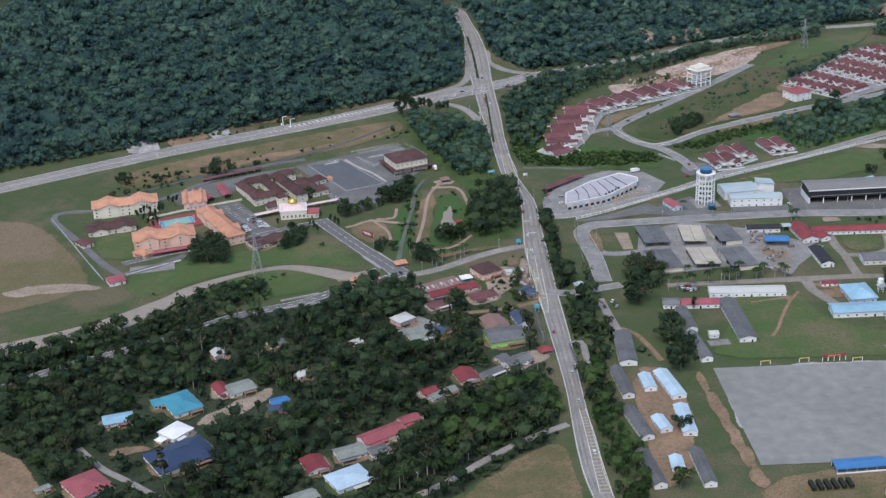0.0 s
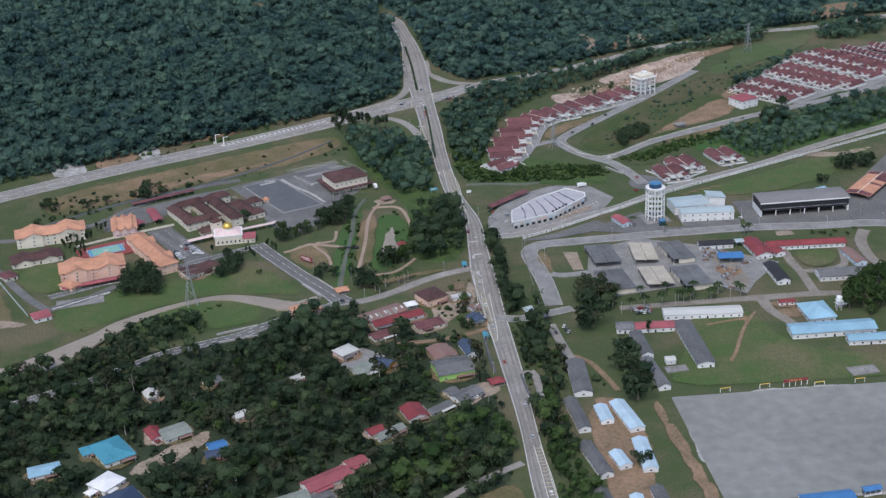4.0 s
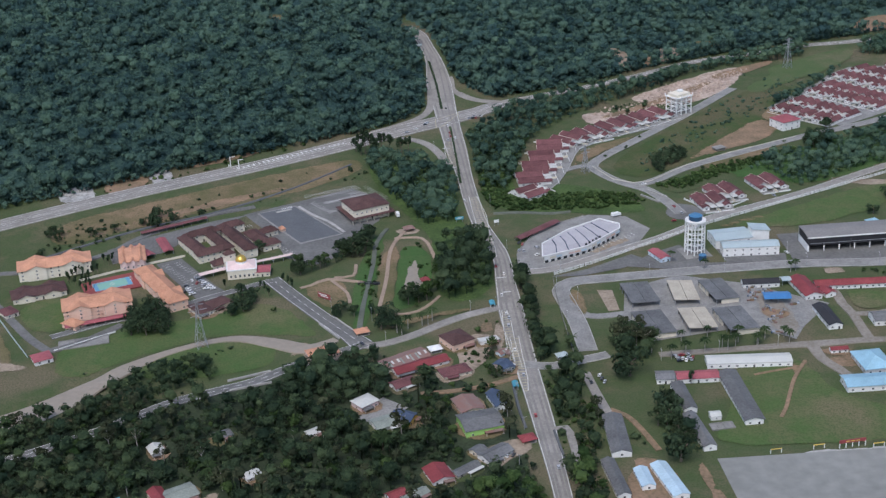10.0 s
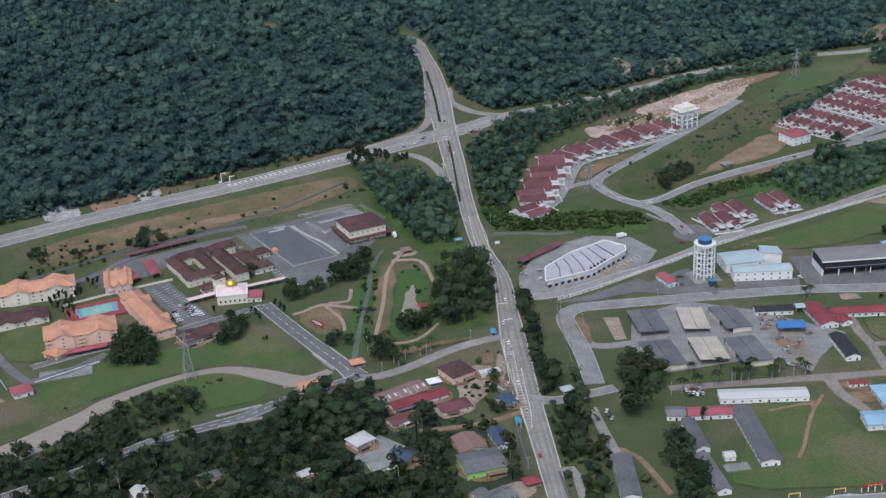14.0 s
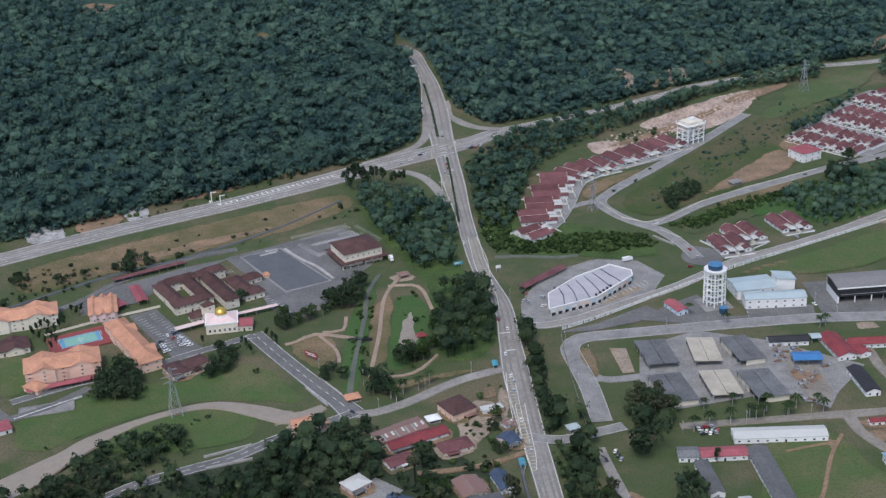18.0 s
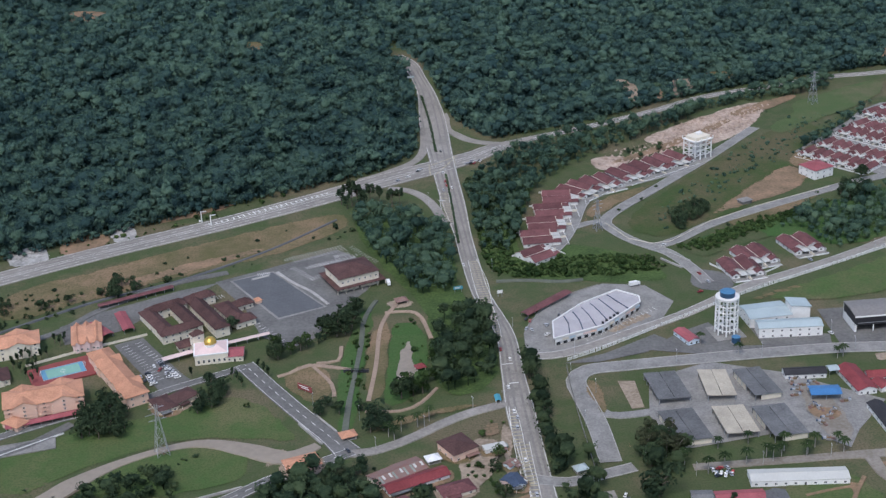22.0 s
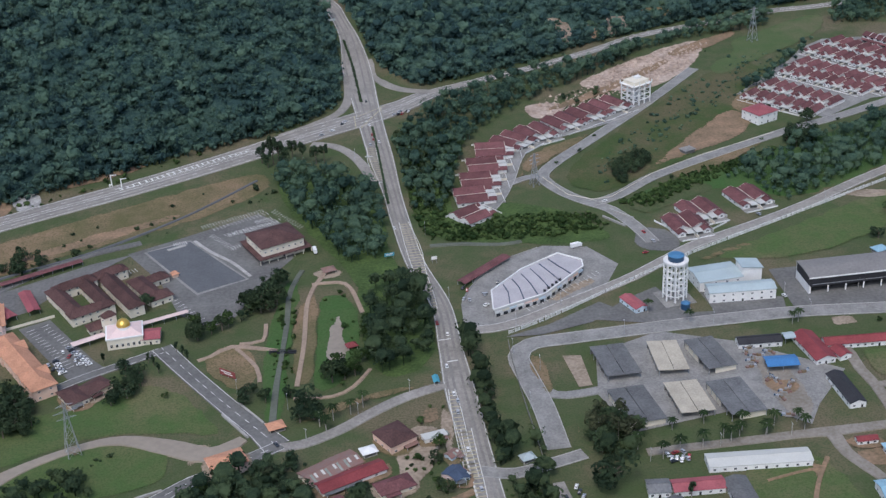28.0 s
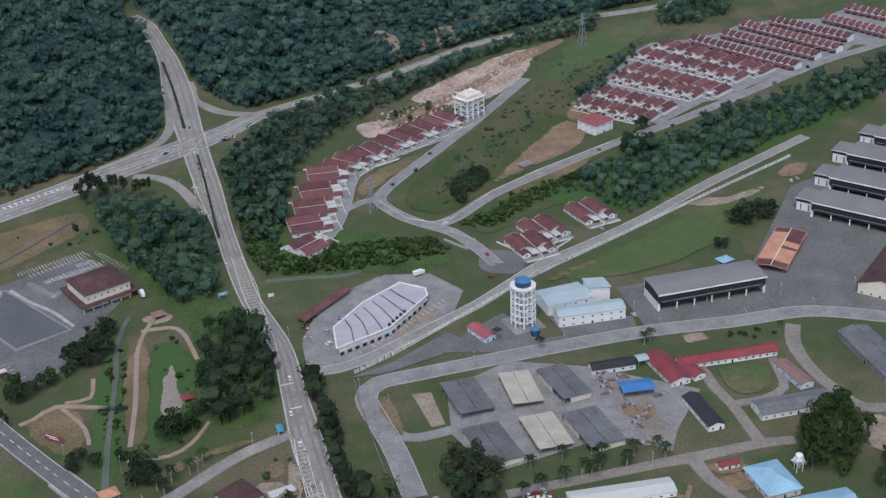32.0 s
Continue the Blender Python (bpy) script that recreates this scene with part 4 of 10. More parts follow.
road("drain", "long dark storm drain beside the highway", DARK_ASPHALT, [(-318.8, 852.5, 1.5), (-256, 899.3, 1.5), (-197.6, 930.6, 1.5), (-137.1, 977.1, 1.5), (-85.8, 1032.1, 1.5)], "")
patch("forest_clearing", "reddish bare clearing in the hill forest", EARTH, [(-447.7, 1651.7), (-389.3, 1640.1), (-367.2, 1563.4), (-425.2, 1569)])
patch("forest_clearing", "brown clearing in the hill forest", DRY, [(-212.6, 1466.6), (-184.5, 1468.5), (-176.3, 1413.5), (-209.9, 1414.6)])
patch("forest_clearing", "bare earth and pale rock on the hill slope", SAND, [(186, 1396), (206, 1402), (218, 1356), (212, 1324), (194, 1314), (192, 1356)], edge=9.0)
patch("forest_clearing", "pale broken rock on the hill slope", SAND, [(244, 1396), (292, 1402), (276, 1372), (264, 1344), (240, 1336), (246, 1366)], edge=9.0)
patch("forest_clearing", "bare earth slope in the hill forest", EARTH, [(222, 1376), (244, 1384), (238, 1334), (224, 1324)], edge=9.0)
patch("forest_clearing", "thin brown growth on the hill slope", DRY, [(284, 1418), (322, 1424), (334, 1384), (290, 1370)], edge=9.0)
patch("forest_clearing", "bare reddish slope beside the highway", EARTH, [(476.5, 1432), (512.2, 1497.9), (569.4, 1509.9), (551.9, 1453), (505.5, 1424)], edge=6.0)
patch("forest_clearing", "grassy cleared strip up the hill", GRASS, [(555, 1512), (600, 1571), (641, 1600), (612, 1517)], edge=6.0)
patch("estate_grass", "bright green grass above the estate houses", SLOPE_GRASS, [(350, 1300), (395, 1330), (440, 1360), (470, 1368), (456, 1316), (404, 1268), (360, 1236), (318, 1200), (310, 1232), (350, 1270)], edge=10.0)
patch("quarry_slope", "reddish eroded earth behind the houses", EARTH, [(140.3, 1149), (184.5, 1182.3), (233, 1223.4), (286.1, 1270.7), (295.6, 1255.9), (244, 1204.7), (201.6, 1169.6), (163.4, 1146.3)], edge=14.0)
patch("quarry_slope", "reddish scraped earth above the quarry", EARTH, [(277.3, 1278.6), (330.8, 1315.9), (371, 1337.7), (369.7, 1314.6), (333, 1284.1), (293.2, 1256.8)], edge=14.0)
patch("worn_grass", "worn brown grass by the sheds", DRY, [(83.2, 761.8), (94.9, 763.4), (99.2, 717.5), (88.4, 709.7)])
patch("worn_grass", "worn brown grass on the estate slope", DRY, [(303.4, 1136.4), (359.4, 1195.2), (353.7, 1154.3), (316.2, 1106.6)])
patch("sandy_verge", "pale sandy ground beside the stalls", SAND, [(27.5, 709.8), (37.3, 712.2), (38.6, 668.7), (31.2, 632.4), (26.1, 662.2)])
patch("sandy_verge", "pale trodden yard among the village houses", SAND, [(0.1, 680.1), (23.4, 702), (29.8, 677.3), (17.3, 640.8), (1.2, 642.3)])



# ---- kinds of buildings ----
def window_mesh(w=1.5, h=1.3):
    def make():
        s = Shape()
        s.box(0, 0, 0, w, 0.10, h)
        k = len(s.f)
        s.box(0, -0.03, 0.10, w / 2 - 0.14, 0.10, h - 0.2)
        for i in range(8):
            x, y, z = s.v[8 + i]
            s.v[8 + i] = (x - w / 4 + 0.03, y, z)
        s.box(w / 4 - 0.03, -0.03, 0.10, w / 2 - 0.14, 0.10, h - 0.2)
        me = s.mesh("window", WHITE, GLASS)
        for i, p in enumerate(me.polygons):
            p.material_index = int(i >= k)
        return me
    return shared(("window", w, h), make)


def window(b, w, h, at, fine):
    """A window: a white frame with, on the larger houses, its glass as a pane of its own."""
    if not fine:
        return part("window", window_mesh(w, h), None, b, "", at)
    frame_ = shared(("frame", w, h), lambda: Shape().box(0, 0, 0, w, 0.10, 0.1).box(0, 0, h - 0.1, w, 0.10, 0.1).box(-w / 2 + 0.06, 0, 0.1, 0.12, 0.10, h - 0.2).box(w / 2 - 0.06, 0, 0.1, 0.12, 0.10, h - 0.2).box(0, 0, 0.1, 0.1, 0.10, h - 0.2).mesh("window", WHITE))
    ob = part("window", frame_, None, b, "", at)
    part("pane", shared(("pane", w, h), lambda: Shape().box(0, 0.01, 0.08, w - 0.2, 0.06, h - 0.16).mesh("pane", GLASS)), None, ob, "dark glass pane")
    return ob


def door_mesh():
    def make():
        s = Shape().box(0, 0, 0, 1.2, 0.12, 2.1)
        return s.mesh("door", SHADOWY)
    return shared("door", make)


TAKEN = []
YARDS = []


def take(x, y, turn, w, d):
    a = radians(turn)
    TAKEN.append((x, y, math.cos(a), math.sin(a), w / 2, d / 2))


def building(x, y, turn, w, d, h, roof, wall, style, rise, label, category, rows=1, cols=3, over=0.6, name="", side=0, balconies=False, skirt=False, bays=0):
    """A building under its eaves of w by d metres: walls, roof, windows storey by storey, a door."""
    take(x, y, turn, w, d)
    along = d > w * 1.15 and style == "gable"
    b = thing(name or category.replace(" ", "_"), x, y, turn, label, category)
    a, c = max(3.0, w - 2 * over), max(3.0, d - 2 * over)
    body = Shape().box(0, 0, -0.6, a, c, h + 0.6)
    if style == "gable":
        if along:
            body.add([(-a / 2, -c / 2, h), (a / 2, -c / 2, h), (0, -c / 2, h + rise - 0.05), (-a / 2, c / 2, h), (a / 2, c / 2, h), (0, c / 2, h + rise - 0.05)], [(0, 1, 2), (5, 4, 3)])
        else:
            body.add([(-a / 2, -c / 2, h), (-a / 2, c / 2, h), (-a / 2, 0, h + rise - 0.05), (a / 2, -c / 2, h), (a / 2, c / 2, h), (a / 2, 0, h + rise - 0.05)], [(2, 1, 0), (3, 4, 5)])
    part("wall", body, wall, b)
    r = Shape()
    if style == "gable" and along:
        r.gable(c, a, h, rise, over)
        r.v = [(-q, p, z) for p, q, z in r.v]
    elif style == "gable":
        r.gable(a, c, h, rise, over)
    elif style == "mono":
        k, m = w / 2, d / 2
        r.add([(-k, -m, h + rise), (k, -m, h), (k, m, h), (-k, m, h + rise), (-k, -m, h + rise + 0.3), (k, -m, h + 0.3), (k, m, h + 0.3), (-k, m, h + rise + 0.3)], [(3, 2, 1, 0), (4, 5, 6, 7), (0, 1, 5, 4), (1, 2, 6, 5), (2, 3, 7, 6), (3, 0, 4, 7)])
        body_top = Shape().add([(-a / 2, -c / 2, h), (a / 2, -c / 2, h), (a / 2, c / 2, h), (-a / 2, c / 2, h), (-a / 2, -c / 2, h + rise * 0.97), (-a / 2, c / 2, h + rise * 0.97)], [(0, 1, 4), (3, 5, 2), (0, 4, 5, 3)])
        part("gable_wall", body_top, wall, b)
    else:
        r.hip(a, c, h, rise, over)
    part("roof", r, roof, b)
    if roof is RUST and style == "gable" and not along:
        n = int(a / 2.2)
        for i in range(n):
            if (i * 7 + int(abs(x))) % 3:
                u, lo, hi = (i + 0.5) / n * a - a / 2, -c / 2 * (0.98 if i % 2 else 0.6), -c / 2 * 0.12
                z0, z1 = h + rise * (1 + lo / (c / 2)) + 0.30, h + rise * (1 + hi / (c / 2)) + 0.30
                part("roof_sheet", Shape().add([(u - 0.7, lo, z0), (u + 0.7, lo, z0), (u + 0.7, hi, z1), (u - 0.7, hi, z1), (u - 0.7, lo, z0 - 0.08), (u + 0.7, lo, z0 - 0.08), (u + 0.7, hi, z1 - 0.08), (u - 0.7, hi, z1 - 0.08)], [(0, 1, 2, 3), (4, 5, 1, 0), (5, 6, 2, 1), (7, 4, 0, 3)]), (PALE_ROOF, MOSS_ROOF)[i % 2], b, "pale replacement roof sheet")
    if style != "mono" and not along:
        ridge = max(0.5, (w - d) if style == "hip" else w)
        part("ridge_cap", Shape().box(0, 0, h + rise + 0.2, ridge, 0.5, 0.16), roof, b) if w >= d else None
    step = h / rows
    ww, wh = (1.5, 1.3) if w > 8 else (1.1, 1.0)
    fine = rows > 1
    for k in range(rows):
        z = k * step + (1.0 if step > 2.6 else 0.8)
        for i in range(cols):
            u = (i + 0.5) / cols * a - a / 2
            if k == 0 and i == cols // 2 and cols > 1:
                part("door", door_mesh(), None, b, "", pose(u, -c / 2 - 0.03, 0))
                part("door", door_mesh(), None, b, "", pose(u, c / 2 + 0.03, 0, 0, 0, 180)) if cols > 4 else None
                continue
            window(b, ww, wh, pose(u, -c / 2 - 0.03, z), fine)
            if cols <= 5:
                window(b, ww, wh, pose(u, c / 2 + 0.03, z, 0, 0, 180), fine)
        n = side or max(1, int(c / 6))
        for i in range(n):
            v = (i + 0.5) / n * c - c / 2
            window(b, ww, wh, pose(-a / 2 - 0.03, v, z, 0, 0, -90), fine)
            window(b, ww, wh, pose(a / 2 + 0.03, v, z, 0, 0, 90), fine) if side or c < 20 else None
    for i in range(bays):
        u, wide = (i + 0.5) / bays * a - a / 2, min(a / bays * 0.62, c * 0.75)
        s = Shape().gable(c + 2.6, wide, h - 0.1, rise * 0.78, 0.5)
        s.v = [(-q + u, p, z) for p, q, z in s.v]
        cross = part("cross_roof", s, roof, b)
        k = c / 2 + 1.3
        s = Shape().box(u, 0, -0.5, wide - 0.6, c + 2.2, h + 0.4)
        s.add([(u - wide / 2 + 0.3, -k, h - 0.1), (u + wide / 2 - 0.3, -k, h - 0.1), (u, -k, h + rise * 0.7), (u - wide / 2 + 0.3, k, h - 0.1), (u + wide / 2 - 0.3, k, h - 0.1), (u, k, h + rise * 0.7)], [(0, 1, 2), (5, 4, 3)])
        bay = part("bay", s, wall, b)
        for n in range(rows):
            window(bay, 1.5, 1.3, pose(u, -c / 2 - 1.15, n * step + 1.0), True)
    if balconies:
        for k in range(1, rows):
            for i in range(0, cols, 2):
                u = (i + 0.5) / cols * a - a / 2
                s = Shape().box(u, -c / 2 - 0.7, k * step - 0.1, a / cols * 1.1, 1.4, 0.15).box(u, -c / 2 - 1.35, k * step, a / cols * 1.1, 0.1, 1.0)
                part("balcony", s, wall, b, "peach balcony with a solid parapet")
    if category == "house":
        odd = int(abs(x * 3.7 + y * 1.3)) % 4
        u, wide = (0.22 if odd % 2 else -0.2) * a, a * (0.42 + 0.08 * odd)
        part("porch_roof", Shape().box(u, -c / 2 - 1.5, min(2.5, h - 0.4), wide, 3.2, 0.16), (roof, RUST, GREY_ROOF, PALE_ROOF)[odd], b, "low porch roof on thin posts")
        for k in (-0.45, 0.45):
            part("porch_post", shared("house_post", lambda: Shape().box(0, 0, 0, 0.16, 0.16, 2.3).mesh("porch_post", WHITE)), None, b, "", pose(u + k * wide, -c / 2 - 2.9, 0))
        e = a / 2 + over + 1.3
        part("lean_to", Shape().add([(a / 2, -c * 0.3, 0), (e, -c * 0.3, 0), (e, c * 0.35, 0), (a / 2, c * 0.35, 0), (a / 2, -c * 0.3, 2.7), (e, -c * 0.3, 2.1), (e, c * 0.35, 2.1), (a / 2, c * 0.35, 2.7)], [(4, 5, 6, 7), (0, 1, 5, 4), (1, 2, 6, 5), (2, 3, 7, 6)]), (GREY_ROOF, MOSS_ROOF, RUST, roof)[odd], b, "lean-to of patched sheet metal") if odd else None
        YARDS.append((x, y, turn, w, d, odd))
    if skirt:
        s = Shape()
        for u, v, p, q in ((0, -c / 2 - 2, a + 8, 4.5), (0, c / 2 + 2, a + 8, 4.5), (-a / 2 - 2, 0, 4.5, c), (a / 2 + 2, 0, 4.5, c)):
            s.box(u, v, 3.6, p, q, 0.35)
        part("porch_roof", s, roof, b, "low brown porch roof on posts")
        for i in range(7):
            part("post", shared("porch_post", lambda: Shape().box(0, 0, 0, 0.4, 0.4, 3.6).mesh("post", CREAM)), None, b, "", pose((i / 6 - 0.5) * (a + 7), -c / 2 - 3.8, 0))
    return b


def open_shed(x, y, turn, w, d, roof, label, closed=False):
    """A deep shed whose two roof slopes meet in a valley, on steel posts; some have walls in front."""
    take(x, y, turn, w, d)
    b = thing("vehicle_shed", x, y, turn, label, "shed", "sheds in the yard")
    for k in (-1, 1):
        s, h0, h1 = Shape(), 4.3, 4.9
        p = [(0.12 * k, -d / 2, h0 if k < 0 else h0 + 0.1), (k * w / 2, -d / 2, h1 - 0.9 * (k > 0)), (k * w / 2, d / 2, h1 - 0.9 * (k > 0)), (0.12 * k, d / 2, h0 if k < 0 else h0 + 0.1)]
        p += [(u, v, z + 0.2) for u, v, z in p]
        s.add(p, [(3, 2, 1, 0), (4, 5, 6, 7), (0, 1, 5, 4), (1, 2, 6, 5), (2, 3, 7, 6), (3, 0, 4, 7)])
        part("roof_slope", s, roof, b)
    n = 5
    for i in range(n + 1):
        for u in (-w / 2 + 0.6, w / 2 - 0.6):
            part("post", shared("shed_post", lambda: Shape().box(0, 0, 0, 0.3, 0.3, 4.1).mesh("post", STEEL)), None, b, "", pose(u, (i / n - 0.5) * (d - 1.4), 0))
    part("back_wall", Shape().box(0, d / 2 - 0.8, -0.2, w - 1.2, 0.25, 4.2), CONCRETE, b)
    if closed:
        part("front_wall", Shape().box(w * 0.12, -d / 2 + 1.2, -0.2, w * 0.72, 0.25, 3.9), CREAM, b, "pale rendered front wall")
        part("side_wall", Shape().box(w / 2 - 0.9, 0, -0.2, 0.25, d - 3, 3.9), CREAM, b)
        part("side_wall", Shape().box(-w / 2 + 0.9, d * 0.2, -0.2, 0.25, d * 0.5, 3.9), CREAM, b)
    else:
        # Goods painted near-black, the shade below the roof put into their colour.
        part("stacked_goods", Shape().box(-w * 0.2, d * 0.2, 0, w * 0.3, d * 0.3, 1.6).box(w * 0.2, -d * 0.1, 0, w * 0.25, d * 0.35, 1.8), SHADOWY, b, "machines and crates coloured near-black for the shed's shade")
    return b


def canopy(x, y, turn, w, d, h, roof, label):
    """A light roof on posts."""
    take(x, y, turn, w, d)
    b = thing("canopy", x, y, turn, label, "canopy")
    s = Shape()
    if w >= d:
        s.gable(w - 0.6, d - 0.4, h, min(1.2, d * 0.12), 0.3, 0.18)
    else:
        s.gable(d - 0.6, w - 0.4, h, min(1.2, w * 0.12), 0.3, 0.18)
        s.v = [(-q, p, z) for p, q, z in s.v]
    part("roof", s, roof, b)
    n = max(2, int(max(w, d) / 6))
    me = shared(("canopy_post", round(h, 1)), lambda: Shape().box(0, 0, 0, 0.22, 0.22, h).mesh("post", STEEL))
    for i in range(n):
        u = (i / (n - 1) - 0.5)
        for k in (-0.42, 0.42):
            part("post", me, None, b, "", pose(u * (w - 1), k * d, 0) if w >= d else pose(k * w, u * (d - 1), 0))
    return b


def hangar(x, y, turn, w, d, h, label, white=False, roof=None):
    """A hall with a shallow pale roof, black cladding over an open front, and a white end block."""
    take(x, y, turn, w, d)
    b = thing("hall", x, y, turn, label, "hall")
    a, c = w - 1.0, d - 1.0
    part("roof", Shape().gable(a, c, h, 1.2, 0.5, 0.5), roof or GREY_ROOF, b)
    part("fascia", Shape().box(0, -d / 2 - 0.05, h - 0.7, w, 0.3, 1.0), WHITE, b, "white roof edge")
    part("cladding", Shape().box(0, -c / 2 + 0.5, 5.2, a, 0.6, h - 5.4), BLACK, b, "black metal cladding")
    part("rear_wall", Shape().box(0, c / 2 - 0.4, -0.4, a, 0.6, h), WHITE, b)
    part("end_wall", Shape().box(-a / 2 + 0.3, 0, -0.4, 0.6, c, h * 0.55), WHITE, b)
    part("end_wall", Shape().box(a / 2 - 0.3, 0, -0.4, 0.6, c, h * 0.55), WHITE, b)
    part("end_cladding", Shape().box(-a / 2 + 0.3, 0, h * 0.52, 0.5, c, h * 0.46), BLACK, b)
    part("end_cladding", Shape().box(a / 2 - 0.3, 0, h * 0.52, 0.5, c, h * 0.46), BLACK, b)
    part("floor_slab", Shape().box(0, 0, 0.1, a, c, 0.25), CONCRETE, b)
    # Added dark panel that stands for the shade behind the open front.
    part("inner_wall", Shape().box(0, c * 0.15, 0.2, a - 2, 0.3, h - 1.5), DARK_ROOF, b, "dark panel for the shade inside the hall")
    n = max(3, int(w / 12))
    me = shared(("hall_post", h), lambda: Shape().box(0, 0, 0, 0.7, 0.7, 5.4).mesh("post", WHITE))
    for i in range(n + 1):
        part("post", me, None, b, "", pose((i / n - 0.5) * (a - 2), -c / 2 + 0.6, 0))
    part("front_band", Shape().box(0, -c / 2 + 0.1, 6.6, a * 0.94, 0.2, 0.35), STEEL, b)
    if white:
        part("end_block", Shape().box(-a / 2 - 6.6, 3.4, -0.4, 13, c - 7, h * 0.62), WHITE, b, "white end block")
        part("end_band", Shape().box(-a / 2 - 6.8, 3.4, h * 0.62 - 0.4, 13.8, c - 6.2, 2.2), BLACK, b, "black band under the end roof")
        part("end_edge", Shape().box(-a / 2 - 7, 3.4, h * 0.62 + 1.8, 14.6, c - 5.4, 0.4), WHITE, b, "white roof edge")
        part("end_block_roof", Shape().box(-a / 2 - 7, 3.4, h * 0.62 + 2.2, 14.2, c - 5.8, 0.25), WARM_ROOF, b)
        for k in (-3.4, 2.4):
            part("end_window", Shape().box(-a / 2 - 6.6 + k, 3.4 - (c - 7) / 2 - 0.05, 1.0, 0.7, 0.12, 4.4), GLASS, b, "tall dark slot window")
    return b


def water_tower(x, y):
    """A tall white concrete frame with a blue steel tank on top."""
    take(x, y, 0, 22, 22)
    b = thing("water_tower", x, y, 12, "tall white concrete frame water tower with a blue tank", "water tower")
    r, h, n = 7.4, 27.0, 8
    part("base_slab", Shape().box(0, 0, -0.3, 21, 21, 0.8), CONCRETE, b)
    ring = [(r * math.cos(2 * math.pi * (i + 0.5) / n), r * math.sin(2 * math.pi * (i + 0.5) / n)) for i in range(n)]
    for px, py in ring:
        part("column", Shape().beam((px, py, 0), (px * 0.97, py * 0.97, h), 0.42), WHITE, b)
    inner = [(px * 0.45, py * 0.45) for px, py in ring[::2]]
    for px, py in inner:
        part("inner_column", Shape().beam((px, py, 0), (px, py, h), 0.38), WHITE, b)
    for k in range(1, 7):
        z = k * h / 6.2
        for (ax, ay), (bx, by) in zip(ring, ring[1:] + ring[:1]):
            part("ring_beam", Shape().beam((ax, ay, z), (bx, by, z), 0.32), WHITE, b)
        for (ax, ay), (bx, by) in zip(inner, ring[::2]):
            part("cross_beam", Shape().beam((ax, ay, z), (bx, by, z), 0.26), WHITE, b)
    part("platform", Shape().tube(0, 0, h, 8.0, 0.7, 24), WHITE, b, "round white platform")
    tank = part("tank", Shape().tube(0, 0, h + 0.7, 5.0, 3.4, 28), TANK_BLUE, b, "dark blue steel tank")
    part("tank_cap", Shape().tube(0, 0, h + 4.1, 5.2, 1.0, 28, 3.2), CAP_BLUE, tank, "blue conical tank roof")
    for i in range(16):
        u = 2 * math.pi * i / 16
        part("rail_post", shared("tower_rail", lambda: Shape().box(0, 0, 0, 0.12, 0.12, 1.1).mesh("rail_post", WHITE)), None, b, "", pose(7.7 * math.cos(u), 7.7 * math.sin(u), h + 0.7))
    return b


def small_tank(x, y):
    take(x, y, 0, 8, 8)
    b = thing("ground_tank", x, y, 0, "small round dark blue water tank on a plinth", "water tank")
    part("plinth", Shape().tube(0, 0, -0.2, 3.6, 0.7, 20), CONCRETE, b)
    part("tank", Shape().tube(0, 0, 0.5, 2.9, 4.2, 20), TANK_BLUE, b)
    part("tank_cap", Shape().tube(0, 0, 4.7, 3.0, 0.8, 20, 1.6), CAP_BLUE, b)


def frame_tower(x, y):
    """A square concrete frame carrying a white tank."""
    take(x, y, 30, 22, 18)
    b = thing("tank_tower", x, y, 32, "white concrete frame tower with a square tank", "water tower")
    w, d, h = 19.0, 15.0, 18.5
    part("base_slab", Shape().box(0, 0, -1.0, w + 3, d + 3, 1.4), CONCRETE, b)
    for i in range(4):
        for j in range(3):
            part("column", shared("ft_col", lambda: Shape().box(0, 0, 0, 0.9, 0.9, 18.5).mesh("column", WHITE)), None, b, "", pose((i / 3 - 0.5) * w, (j / 2 - 0.5) * d, 0))
    for z in (4.6, 9.2, 13.8):
        for j in range(3):
            part("beam", Shape().box(0, (j / 2 - 0.5) * d, z, w, 0.6, 0.7), WHITE, b)
        for i in range(4):
            part("beam", Shape().box((i / 3 - 0.5) * w, 0, z, 0.6, d, 0.7), WHITE, b)
    part("tank", Shape().box(0, 0, h, w - 2, d - 2, 3.0), CREAM, b, "cream square concrete tank")
    part("deck", Shape().box(0, 0, h - 0.4, w + 2.6, d + 2.6, 0.5), WHITE, b)
    for u in (-0.5, -0.17, 0.17, 0.5):
        for v in (-0.5, 0.5):
            part("rail_pier", Shape().box(u * (w + 1.8), v * (d + 1.8), h, 0.7, 0.7, 2.6), WHITE, b)
    part("roof_hut", Shape().box(2, 1, h + 3.0, 5, 4, 2.0), WHITE, b)


def grandstand(x, y, turn, w, d, h, label):
    take(x, y, turn, w, d)
    b = thing("spectator_stand", x, y, turn, label, "spectator stand", "stands by the parade ground")
    s = Shape().gable(w - 0.8, d - 0.8, h, 1.0, 0.4, 0.2)
    part("roof", s, BLUE, b)
    for k in range(3):
        part("bench_step", Shape().box(0, -d / 2 + 1.4 + k * d * 0.25, 0, w - 2, d * 0.25, 0.4 + 0.4 * k), CONCRETE, b)
    n = max(3, int(w / 5))
    for i in range(n + 1):
        for v in (-d / 2 + 0.6, d / 2 - 0.6):
            part("post", shared("stand_post", lambda: Shape().box(0, 0, 0, 0.25, 0.25, 3.9).mesh("post", WHITE)), None, b, "", pose((i / n - 0.5) * (w - 1.2), v, 0))
    part("back_panel", Shape().box(0, -d / 2 + 0.5, 0.2, w - 1.4, 0.15, 1.1), WHITE, b)


